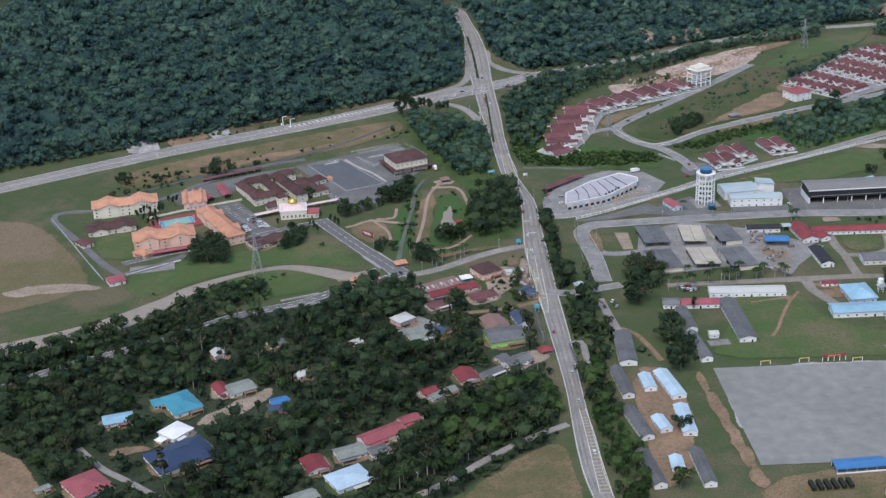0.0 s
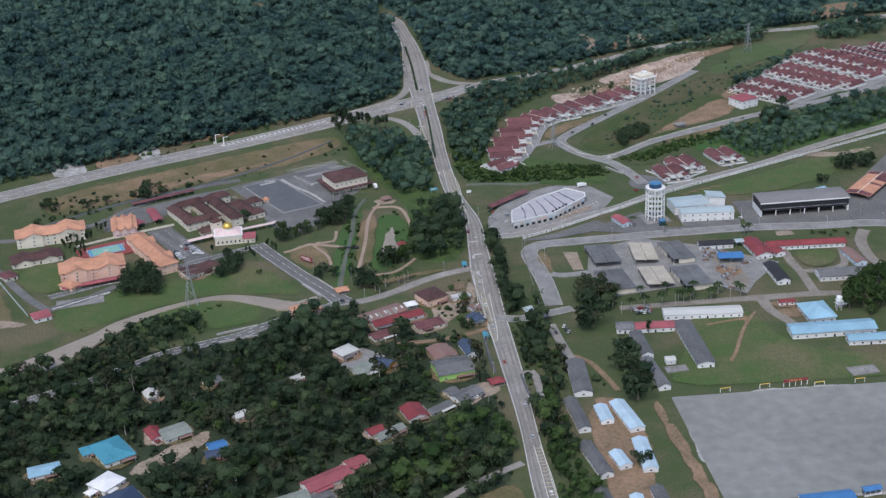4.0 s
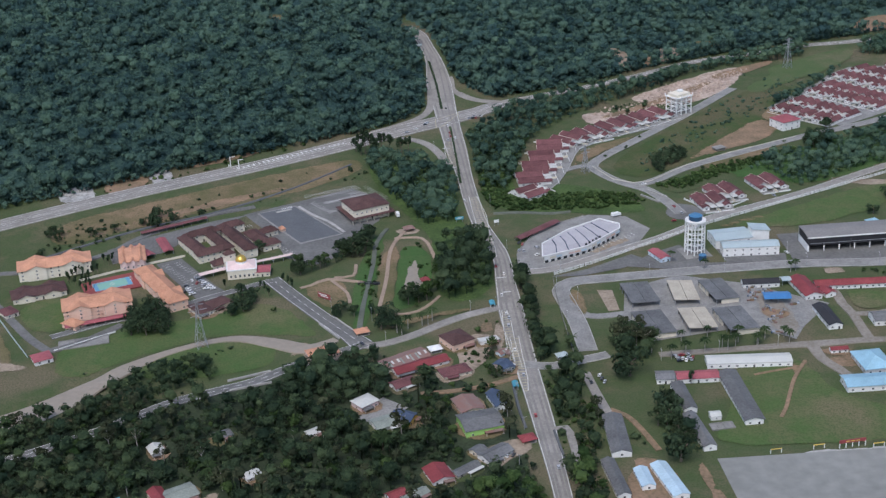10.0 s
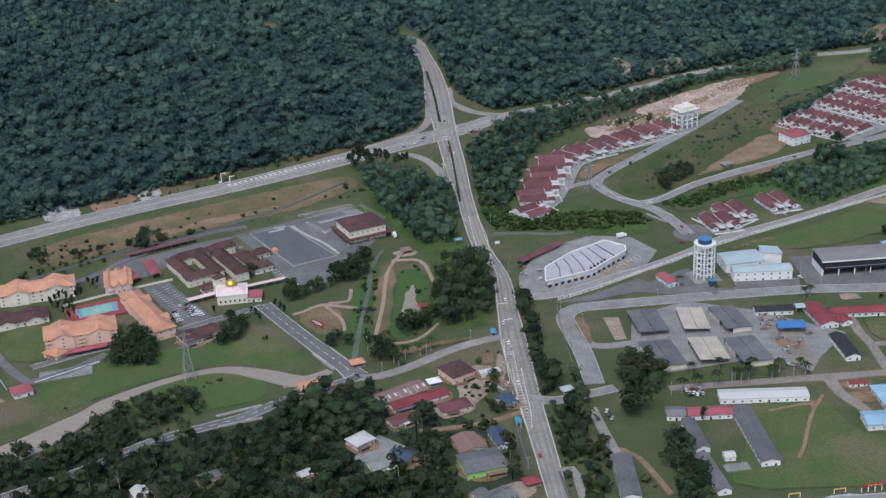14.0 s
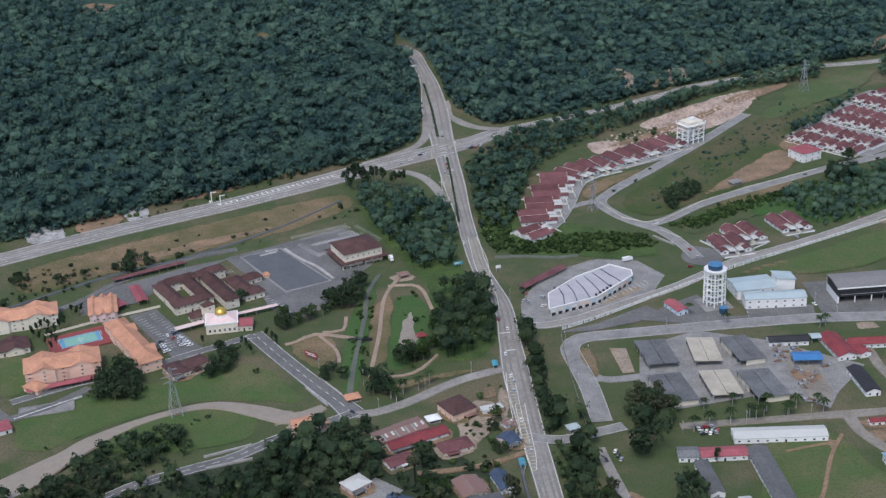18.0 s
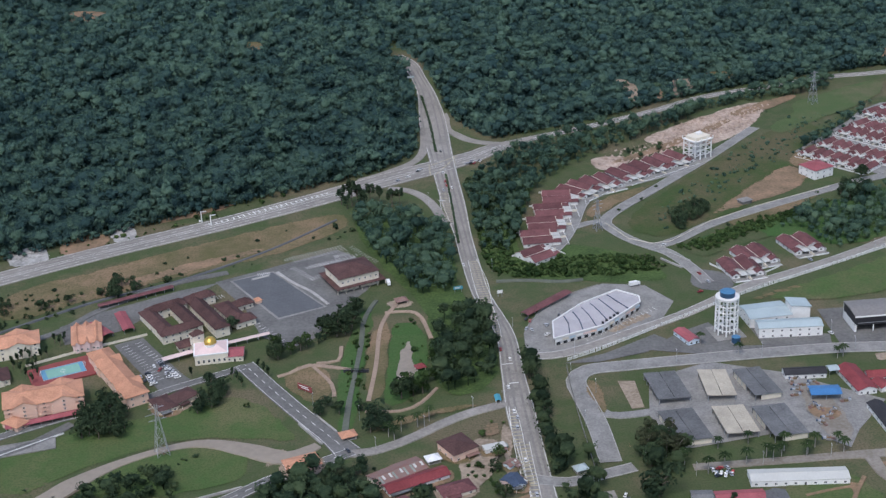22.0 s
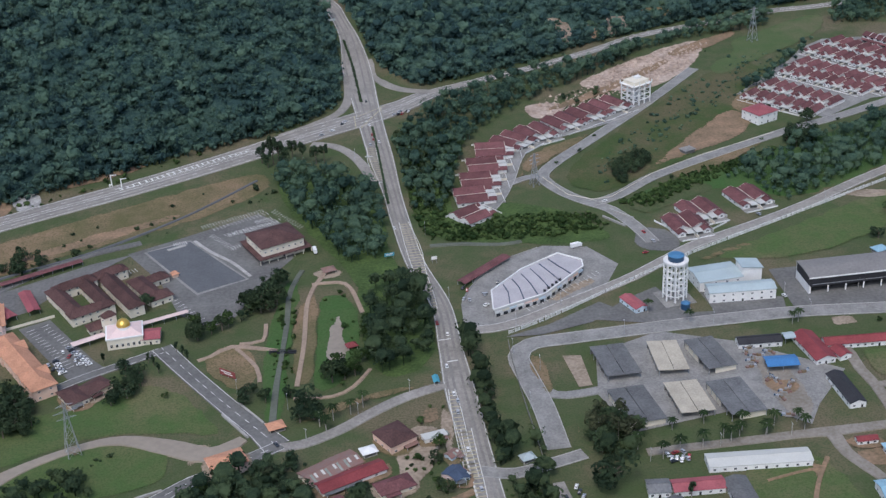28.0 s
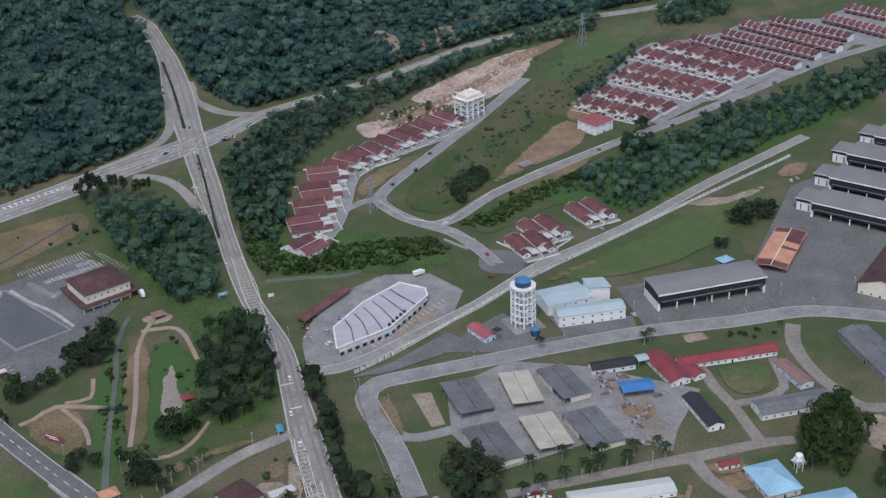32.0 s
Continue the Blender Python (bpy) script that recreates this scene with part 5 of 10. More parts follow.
def sign_board(x, y, w):
    b = thing("gateway_board", x, y, 8, "long red board raised on white posts", "sign board")
    part("board", Shape().box(0, 0, 3.2, w, 0.5, 2.0), RED, b)
    part("lettering_bars", Shape().box(-3, -0.3, 4.0, 2.2, 0.05, 0.5).box(0, -0.3, 4.0, 2.4, 0.05, 0.5).box(3, -0.3, 4.0, 2.2, 0.05, 0.5), YELLOW, b, "unreadable yellow lettering bars")
    for i in range(5):
        part("post", shared("board_post", lambda: Shape().box(0, 0, 0, 0.4, 0.4, 3.3).mesh("post", WHITE)), None, b, "", pose((i / 4 - 0.5) * (w - 0.5), 0, 0))


def goal_frame(x, y):
    b = thing("training_frame", x, y, 8, "yellow and white painted metal frame", "training frame", "frames by the parade ground")
    for u in (-3.2, 3.2):
        part("post", shared("goal_post", lambda: Shape().box(0, 0, 0, 0.35, 0.35, 2.8).mesh("post", WHITE)), None, b, "", pose(u, 0, 0))
    part("crossbar", Shape().box(0, 0, 2.6, 6.8, 0.4, 0.4), YELLOW, b)


def mart(outline):
    """A wide shop: pale mauve sheet roof with curved ribs inside a white parapet, coloured shop fronts."""
    cx, cy = sum(p[0] for p in outline) / len(outline), sum(p[1] for p in outline) / len(outline)
    take(cx, cy, 35, 76, 46)
    b = thing("shop", cx, cy, 0, "wide single-storey shop with a pale ribbed roof", "shop")
    rim = [(x - cx, y - cy) for x, y in outline]
    n, h = len(rim), 6.0
    part("wall", Shape().prism([(x * 0.97, y * 0.97) for x, y in rim], -0.4, h - 0.4), WHITE, b)
    s = Shape()
    for (ax, ay), (bx, by) in zip(rim, rim[1:] + rim[:1]):
        s.beam((ax, ay, h + 0.2), (bx, by, h + 0.2), 0.42)
    part("parapet", s, WHITE, b, "thick white parapet")
    r = Shape()
    for f, z in ((0.985, h - 0.3), (0.6, h + 0.5), (0.25, h + 0.8)):
        r.v += [(x * f, y * f, z) for x, y in rim]
    for k in range(2):
        r.f += [(k * n + i, k * n + (i + 1) % n, (k + 1) * n + (i + 1) % n, (k + 1) * n + i) for i in range(n)]
    r.f.append(tuple(2 * n + i for i in range(n)))
    part("roof", r, MAUVE, b)
    a, m, e, back = Vector(rim[0]), Vector(rim[1]), Vector(rim[2]), (Vector(rim[-1]), Vector(rim[-3]))
    for i in range(1, 7):
        u = i / 7
        p = a.lerp(m, u * 2) if u < 0.5 else m.lerp(e, u * 2 - 1)
        q = back[0].lerp(back[1], u)
        mid = (p + q) / 2 * 0.9
        part("roof_rib", Shape().beam((p.x * 0.95, p.y * 0.95, h + 0.25), (mid.x, mid.y, h + 0.95), 0.28).beam((mid.x, mid.y, h + 0.95), (q.x * 0.95, q.y * 0.95, h + 0.25), 0.28), SLATE, b, "dark roof rib")
    for i in range(14):
        u = (i + 0.5) / 14
        p = a.lerp(m, u * 2) if u < 0.5 else m.lerp(e, u * 2 - 1)
        way = (m - a) if u < 0.5 else (e - m)
        turn, wide = math.degrees(math.atan2(way.y, way.x)), (m - a).length / 8
        at = pose(p.x * 0.985, p.y * 0.985, 0, 0, 0, turn)
        part("shop_sign", Shape().box(0, -0.7, 3.3, wide, 0.35, 1.3), (WHITE, CREAM, BLUE_WALL, WHITE, PINK, PEACH, BLUE_WALL)[i % 7], b, "coloured shop sign panel", at)
        part("shop_window", Shape().box(0, -0.4, 0.3, wide * 0.6, 0.3, 2.1), GLASS, b, "dark shop window", at)
    for i in range(5):
        p = m.lerp(e, i / 9) * 0.9
        part("air_unit", Shape().box(p.x, p.y, h + 0.4, 1.6, 1.2, 1.3), BLACK, b, "dark rooftop air unit")


def mosque(x, y):
    take(x, y, 8, 26, 22)
    b = thing("mosque", x, y + 9, 8, "small white mosque with pink tiers and gold dome", "mosque")
    part("wall", Shape().box(0, 0, -0.5, 22, 18, 7.5), CREAM, b)
    part("parapet", Shape().box(0, 0, 7.0, 23, 19, 0.8), WHITE, b)
    part("roof", Shape().hip(21, 17, 7.8, 3.6, 0.2), PINK, b, "pale pink stepped roof")
    part("drum", Shape().tube(0, 0, 9.8, 4.4, 1.8, 20), WHITE, b)
    part("dome", Shape().dome(0, 0, 11.6, 4.3, 4.4, 20, 8), GOLD, b, "small gold dome")
    part("finial", Shape().tube(0, 0, 15.8, 0.2, 1.8, 6, 0.03), GOLD, b)
    for i in range(6):
        part("window", window_mesh(1.5, 2.2), None, b, "", pose((i - 2.5) * 3.4, -9.03, 1.4))
    for i in range(4):
        part("window", window_mesh(1.5, 2.2), None, b, "", pose(-11.03, (i - 1.5) * 4, 1.4, 0, 0, -90))


def ball_court(x, y, turn):
    """A painted ball court with its lines and two hoops."""
    b = thing("ball_court", x, y, turn, "painted red, green and blue outdoor ball court", "ball court")
    part("surround", Shape().box(0, 0, -0.3, 44, 29, 0.92), COURT_RED, b)
    part("play_field", Shape().box(0, 0, 0.63, 28, 15, 0.02), COURT_GREEN, b)
    s = Shape()
    for u in (-12.6, 12.6):
        s.box(u, 0, 0.66, 3.2, 15, 0.02)
    for v in (-6.9, 6.9):
        s.box(0, v, 0.68, 28, 1.2, 0.02)
    part("blue_border", s, COURT_BLUE, b)
    s = Shape()
    for u in (-14, 0, 14):
        s.box(u, 0, 0.71, 0.15, 15, 0.01)
    for v in (-7.5, 7.5):
        s.box(0, v, 0.71, 28, 0.15, 0.01)
    for i in range(20):
        a0, a1 = 2 * math.pi * i / 20, 2 * math.pi * (i + 1) / 20
        s.beam((1.8 * math.cos(a0), 1.8 * math.sin(a0), 0.71), (1.8 * math.cos(a1), 1.8 * math.sin(a1), 0.71), 0.07)
    part("court_lines", s, PAINT, b)
    for u in (-15, 15):
        part("hoop_stand", Shape().box(u, 0, 0.2, 0.3, 0.3, 3.2).box(u * 0.95, 0, 2.9, 0.15, 1.8, 1.1), WHITE, b)


def kiosk(x, y):
    b = thing("kiosk", x, y, 30, "small peach kiosk with orange roof", "kiosk")
    part("wall", Shape().box(0, 0, -0.2, 4, 4, 3), PEACH, b)
    part("roof", Shape().hip(4, 4, 2.8, 1.6, 0.6), ORANGE, b)


def bus_stop(x, y):
    b = thing("bus_shelter", x, y, 95, "roadside bus shelter with a turquoise roof", "bus shelter")
    part("roof", Shape().gable(7, 3, 2.8, 0.6, 0.4), TEAL, b)
    part("back_wall", Shape().box(0, 1.3, 0, 6.6, 0.15, 2.7), WHITE, b)
    for u in (-3.2, 3.2):
        part("post", shared("stop_post", lambda: Shape().box(0, 0, 0, 0.2, 0.2, 2.8).mesh("post", WHITE)), None, b, "", pose(u, -1.2, 0))


def semi_house(x, y, turn, s=1.0):
    """A pair of estate houses: two maroon roofs side by side, the street on the +x side with white porches."""
    take(x, y, turn, 22, 22 * s)
    m = pose(x, y, high(x, y), 0, 0, turn) @ Matrix.Diagonal((min(1.15, s), s, 1, 1))
    b = SHARED.get("semi")
    if b is not None:
        return copy_thing(b, m)
    b = thing("estate_house", x, y, turn, "white semi-detached house with a maroon tile roof", "house", "houses of the estate")
    b.matrix_basis = m
    part("wall", Shape().box(-0.5, 0, -1.5, 17, 20.6, 4.7), WHITE, b)
    for k in (-1, 1):
        c = k * 5.3
        r = Shape().gable(17.6, 10.0, 3.2, 2.7, 0.45, 0.25, -0.3, c)
        part("roof", r, MAROON, b)
        part("ridge_cap", Shape().box(-0.3, c, 6.05, 18.4, 0.4, 0.18), MAROON, b)
        for u in (8.0, -9.0):
            part("gable_wall", Shape().add([(u, c - 5.0, 3.2), (u, c + 5.0, 3.2), (u, c, 5.85), (u - 0.3, c - 5.0, 3.2), (u - 0.3, c + 5.0, 3.2), (u - 0.3, c, 5.85)], [(0, 1, 2), (5, 4, 3), (0, 2, 5, 3), (1, 4, 5, 2)]), WHITE, b)
        for u in (8.75, -9.35):
            e = Shape().beam((u, c - 5.3, 3.15), (u, c, 6.1), 0.1).beam((u, c, 6.1), (u, c + 5.3, 3.15), 0.1)
            part("verge_board", e, CREAM, b, "white verge board")
        f = Shape().gable(6.0, 5.0, 2.8, 1.5, 0.3, 0.22)
        f.v = [(p + 10.2, q + c + k * 2.2, z) for p, q, z in f.v]
        part("front_roof", f, MAROON, b)
        part("front_wall", Shape().box(10.6, c + k * 2.2, -1.5, 4.6, 4.6, 4.3).add([(12.9, c + k * 2.2 - 2.3, 2.8), (12.9, c + k * 2.2 + 2.3, 2.8), (12.9, c + k * 2.2, 4.2)], [(0, 1, 2)]), WHITE, b)
        part("porch_roof", Shape().box(11.2, c - k * 2.6, 2.6, 6.2, 4.6, 0.25), PALE_ROOF, b, "flat pale car porch roof")
        part("porch_post", Shape().box(14.0, c - k * 4.4, -0.2, 0.3, 0.3, 2.8), WHITE, b)
        part("window", window_mesh(1.5, 1.3), None, b, "", pose(12.93, c + k * 2.2, 1.0, 0, 0, 90))
        for u in (-6, 0, 5):
            part("window", window_mesh(1.5, 1.3), None, b, "", pose(u, k * 10.33, 1.0, 0, 0, 90 + 90 * k))
        part("window", window_mesh(1.5, 1.3), None, b, "", pose(-9.03, c, 1.0, 0, 0, -90))
        part("yard_slab", Shape().box(14.6, c, -0.9, 7, 10.2, 1.0), CONCRETE, b, "pale concrete front yard")
        part("garden_wall", Shape().box(18.0, c, 0, 0.2, 8.8, 1.1), WHITE, b)
    part("party_wall", Shape().box(4.5, 0, 0, 27, 0.3, 2.0).box(-0.3, 0, 2.8, 18.6, 0.3, 0.7), CREAM, b)
    part("side_wall", Shape().box(1, 11.0, -1.5, 24, 0.25, 3.4), WHITE, b, "white boundary wall")
    SHARED["semi"] = b
    return b


def house_row(ax, ay, bx, by, n):
    turn, length = math.degrees(math.atan2(by - ay, bx - ax)), math.hypot(bx - ax, by - ay)
    for i in range(n):
        k = (i + 0.5) / n
        semi_house(ax + (bx - ax) * k, ay + (by - ay) * k, turn - 90, length / n / 22.2)


def terrace_row(ax, ay, bx, by):
    """A long two-storey terrace: one roof broken by party walls, porches and windows house by house."""
    turn, length = math.degrees(math.atan2(by - ay, bx - ax)), math.hypot(bx - ax, by - ay)
    x, y = (ax + bx) / 2, (ay + by) / 2
    take(x, y, turn, length, 17)
    b = thing("terrace", x, y, turn, "long two-storey white terrace with a maroon tile roof", "terrace", "terraces of the estate")
    n = max(6, int(length / 7.0))
    u = length / n
    part("wall", Shape().box(0, 0, -1.0, length, 11, 7.0), WHITE, b)
    part("roof", Shape().gable(length, 11, 6.0, 2.4, 0.7), MAROON, b)
    for i in range(n):
        p = (i + 0.5) * u - length / 2
        part("porch_roof", shared(("t_porch", round(u, 1)), lambda: Shape().add([(-u * 0.46, -9.4, 2.6), (u * 0.46, -9.4, 2.6), (u * 0.46, -5.4, 3.5), (-u * 0.46, -5.4, 3.5), (-u * 0.46, -9.4, 2.8), (u * 0.46, -9.4, 2.8), (u * 0.46, -5.4, 3.7), (-u * 0.46, -5.4, 3.7)], [(3, 2, 1, 0), (4, 5, 6, 7), (0, 1, 5, 4), (1, 2, 6, 5), (3, 0, 4, 7)]).mesh("porch_roof", MAROON)), None, b, "", pose(p, 0, 0))
        part("porch_post", shared("t_post", lambda: Shape().box(0, -9.2, 0, 0.35, 0.35, 2.7).mesh("porch_post", WHITE)), None, b, "", pose(p - u * 0.42, 0, 0))
        # Flat near-black panel on the wall in place of shade below the porch.
        part("car_port", shared(("t_port", round(u, 1)), lambda: Shape().box(0, -5.56, 0, u * 0.8, 0.1, 2.5).mesh("car_port", SHADOWY)), None, b, "dark panel for the shade under the porch", pose(p, 0, 0))
        part("window", window_mesh(3.2, 1.4), None, b, "", pose(p, -5.53, 4.1))
        if i:
            part("party_wall", shared("t_party", lambda: Shape().box(0, 0, 5.6, 0.35, 12.2, 0.5).add([(-0.17, -6.2, 6), (0.17, -6.2, 6), (0.17, 0, 9.0), (-0.17, 0, 9.0), (-0.17, 6.2, 6), (0.17, 6.2, 6)], [(0, 1, 2, 3), (3, 2, 5, 4), (0, 3, 4), (1, 5, 2)]).mesh("party_wall", WHITE)), None, b, "", pose(p - u / 2, 0, 0))


def drain_structure(x, y):
    b = thing("pump_house", x, y, 25, "small grey concrete pump house with a flat roof", "pump house")
    part("wall", Shape().box(0, 0, -0.5, 9, 7, 3.2), CONCRETE, b)
    part("roof", Shape().box(0, 0, 2.7, 11, 8.6, 0.4), CONCRETE, b)


def pylon(x, y, h):
    """A lattice mast with three cross-arms."""
    b = thing("power_pylon", x, y, 25, "grey steel lattice power pylon", "pylon", "power pylons")
    r0, r1, n = h * 0.11, h * 0.022, 5
    legs = [(-1, -1), (1, -1), (1, 1), (-1, 1)]
    at = lambda k: (r0 + (r1 - r0) * min(1.0, k * 1.25), k * h)
    for sx, sy in legs:
        part("leg", Shape().beam((sx * r0, sy * r0, 0), (sx * r1, sy * r1, h * 0.8), 0.13).beam((sx * r1, sy * r1, h * 0.8), (sx * r1 * 0.7, sy * r1 * 0.7, h), 0.1), STEEL, b)
    for k in range(n):
        (ra, za), (rb, zb) = at(k / n), at((k + 1) / n)
        for (ax, ay), (bx, by) in zip(legs, legs[1:] + legs[:1]):
            part("brace", Shape().beam((ax * ra, ay * ra, za), (bx * rb, by * rb, zb), 0.07), STEEL, b)
            part("brace", Shape().beam((bx * ra, by * ra, za), (ax * rb, ay * rb, zb), 0.07), STEEL, b)
    for z, w in ((0.68, 0.16), (0.80, 0.20), (0.92, 0.14)):
        part("cross_arm", Shape().beam((-w * h, 0, z * h + 0.6), (w * h, 0, z * h + 0.6), 0.11).beam((-w * h, 0, z * h + 0.6), (0, 0, z * h + 1.8), 0.07).beam((w * h, 0, z * h + 0.6), (0, 0, z * h + 1.8), 0.07), STEEL, b)


def parapet_bridge(name, label, ax, ay, bx, by, cx, cy, dx, dy):
    """A bridge deck edge beam and white parapet on each side of a road."""
    b = tagged(new(name), label, "bridge")
    for (px, py), (qx, qy) in (((ax, ay), (bx, by)), ((cx, cy), (dx, dy))):
        z = high(px, py)
        part("parapet", Shape().beam((px, py, z + 0.9), (qx, qy, z + 0.9), 0.5), KERB, b, "white concrete parapet")
        part("edge_beam", Shape().beam((px, py, z - 0.4), (qx, qy, z - 0.4), 0.75), CONCRETE, b)


def low_wall(label, mat, height, line):
    w = tagged(new("boundary_wall"), label, "wall")
    for (ax, ay), (bx, by) in zip(line, line[1:]):
        n = max(1, int(math.hypot(bx - ax, by - ay) / 12))
        for i in range(n):
            p, q = (ax + (bx - ax) * i / n, ay + (by - ay) * i / n), (ax + (bx - ax) * (i + 1) / n, ay + (by - ay) * (i + 1) / n)
            z, d = high(*p), math.degrees(math.atan2(q[1] - p[1], q[0] - p[0]))
            length = math.hypot(q[0] - p[0], q[1] - p[1])
            part("wall_panel", Shape().box(length / 2, 0, -0.4, length - 0.1, 0.2, height + 0.4), mat, w, "", pose(*p, z, 0, 0, d))
            part("wall_post", Shape().box(0, 0, -0.4, 0.4, 0.4, height + 0.7), mat, w, "", pose(*p, z, 0, 0, d))


def hatch(mat, points, step=3.2, thick=0.9):
    """Painted cross bars between two lines in the middle of a road."""
    line, s = glide(points, 1.0), Shape()
    run, last = 0.0, line[0]
    for i in range(1, len(line)):
        run += math.hypot(line[i][0] - last[0], line[i][1] - last[1])
        last = line[i]
        if run >= step:
            run = 0.0
            x, y, w = line[i]
            ax, ay = line[i - 1][:2]
            n = math.hypot(x - ax, y - ay)
            ux, uy = (x - ax) / n, (y - ay) / n
            z, k = high(x, y) + 0.70, thick / 2
            s.add([(x - uy * -w / 2 - ux * k, y + ux * -w / 2 - uy * k, z), (x - uy * w / 2 - ux * k, y + ux * w / 2 - uy * k, z), (x - uy * w / 2 + ux * k, y + ux * w / 2 + uy * k, z), (x - uy * -w / 2 + ux * k, y + ux * -w / 2 + uy * k, z)], [(3, 2, 1, 0)])
    ob = whole("road_marking", s, mat, "painted hatching bars on the road", "road marking", "", "structure")
    for k in (-1, 1):
        part("border_line", ribbon(points, 0.69, k, 0.4, 2.0), PAINT, ob, "solid white line")


def stripe_line(mat, points):
    whole("road_marking", ribbon(points, 0.71, 0.0, points[0][2], 2.0), mat, "painted line on the road", "road marking", "", "structure")


def median(points, hedge=True):
    """A raised kerbed strip between carriageways with a low dark hedge."""
    ob = whole("median_strip", ribbon(points, 0.75), KERB, "raised concrete median with a low hedge", "median", "", "structure")
    if hedge:
        r, s = random.Random(8), Shape()
        for x, y, w in glide(points, 1.1):
            z = high(x, y)
            for i in range(5):
                u, v, k = x + r.uniform(-w, w) * 0.4, y + r.uniform(-.6, .6), r.uniform(0.35, 0.6)
                s.add([(u - k, v - k, z + 0.9), (u + k, v - k * 0.5, z + 1.0), (u + k * 0.6, v + k, z + 1.5), (u - k, v + k, z + 1.2)], [(0, 1, 2, 3)])
        part("hedge", s, LEAF_DARK, ob, "low dark green hedge")


def stripes(ax, ay, bx, by, dx, dy, n):
    """Painted parking bays along a row."""
    s = Shape()
    for i in range(n + 1):
        k = i / n
        x, y = ax + (bx - ax) * k, ay + (by - ay) * k
        d = math.hypot(bx - ax, by - ay)
        ux, uy = (bx - ax) / d * 0.16, (by - ay) / d * 0.16
        z0, z1 = high(x, y) + 0.66, high(x + dx, y + dy) + 0.66
        s.add([(x - ux, y - uy, z0), (x + ux, y + uy, z0), (x + dx + ux, y + dy + uy, z1), (x + dx - ux, y + dy - uy, z1)], [(0, 1, 2, 3)])
    whole("parking_bays", s, PAINT, "row of white painted parking bays", "road marking", "", "structure")


def pavilion(x, y, w, roof, label):
    take(x, y, 20, w, w)
    b = thing("pavilion", x, y, 20, label, "pavilion")
    part("roof", Shape().hip(w, w * 0.8, 2.8, 1.8, 0.6), roof, b)
    part("floor_slab", Shape().box(0, 0, -0.2, w, w * 0.8, 0.5), CONCRETE, b)
    for u in (-0.45, 0.45):
        for v in (-0.36, 0.36):
            part("post", shared("pav_post", lambda: Shape().box(0, 0, 0.2, 0.3, 0.3, 2.7).mesh("post", CREAM)), None, b, "", pose(u * w, v * w, 0))


def footbridge(ax, ay, bx, by):
    b = tagged(new("footbridge"), "dark timber footbridge over the park stream", "footbridge")
    z = high(ax, ay) + 0.5
    part("deck", Shape().beam((ax, ay, z), (bx, by, z), 0.35), BLACK, b)
    d = Vector((bx - ax, by - ay)).normalized()
    for k in (-1.4, 1.4):
        part("deck_edge", Shape().beam((ax - d.y * k, ay + d.x * k, z), (bx - d.y * k, by + d.x * k, z), 0.3), BLACK, b)
        part("handrail", Shape().beam((ax - d.y * k, ay + d.x * k, z + 1.1), (bx - d.y * k, by + d.x * k, z + 1.1), 0.1), DARK_ROOF, b)


def white_fence(line):
    """A white panel fence: one panel and post each three metres."""
    fence = tagged(new("fence"), "long white concrete panel fence along the road", "fence")
    pts = glide([(x, y, 0) for x, y in line], 1.0)
    panel = shared("panel", lambda: Shape().box(2.0, 0, 0.15, 3.7, 0.12, 0.35).box(2.0, 0, 2.0, 3.7, 0.12, 0.3).box(1.0, 0, 0.5, 0.5, 0.1, 1.5).box(2.0, 0, 0.5, 0.5, 0.1, 1.5).box(3.0, 0, 0.5, 0.5, 0.1, 1.5).mesh("panel", WHITE))
    post = shared("f_post", lambda: Shape().box(0, 0, -0.2, 0.45, 0.45, 2.9).mesh("post", WHITE))
    last = Vector(pts[0][:2])
    for p in pts[1:]:
        q = Vector(p[:2])
        if (q - last).length >= 4.0:
            a = math.degrees(math.atan2(q.y - last.y, q.x - last.x))
            m = pose(last.x, last.y, high(last.x, last.y), 0, 0, a)
            part("panel", panel, None, fence, "", m)
            part("post", post, None, fence, "", m)
            last = q


# ---- buildings ----

# sheds of the works yard
open_shed(166.4, 741.3, 0.8, 18.2, 33, TAN_ROOF, "open vehicle shed with two tan sheet roof slopes", closed=False)
open_shed(168.5, 697, 5.8, 19.9, 31.7, TAN_ROOF, "open vehicle shed with two tan sheet roof slopes", closed=False)
open_shed(135.3, 741, 7.8, 21, 34.1, GREY_ROOF, "open vehicle shed with a grey sheet roof", closed=False)
open_shed(138, 693.5, 10.1, 22, 35.7, GREY_ROOF, "store shed with a grey sheet roof and pale walls", closed=True)
open_shed(191.6, 740.8, 11.8, 18.6, 34.4, GREY_ROOF, "store shed with a grey sheet roof and pale walls", closed=True)
open_shed(194.2, 694, 10, 21.5, 35.3, GREY_ROOF, "store shed with a grey sheet roof and pale walls", closed=True)

# two-storey offices, halls and stores in the compound
building(228.8, 810.4, 0, 43.3, 13.1, 7.5, MINT, WHITE, "gable", 1.6, "white two-storey office with a pale mint roof", "office building", rows=2, cols=7, over=0.4)
building(218.3, 832.2, 8.3, 30.4, 22, 7.0, MINT, WHITE, "gable", 1.5, "white rear office wing with a pale mint roof", "office building", rows=2, cols=4, over=0.4)
building(240.2, 832.1, 4.9, 14.9, 13.6, 11, MINT, WHITE, "mono", 2.0, "white stair block with a sloping pale roof", "office building", rows=1, cols=2, over=0.8)
hangar(307.7, 819.9, 3.6, 74, 23.5, 12, "large open hall with grey roof and black cladding", roof=WARM_ROOF)
water_tower(187.8, 815.1)
small_tank(191.2, 800.1)
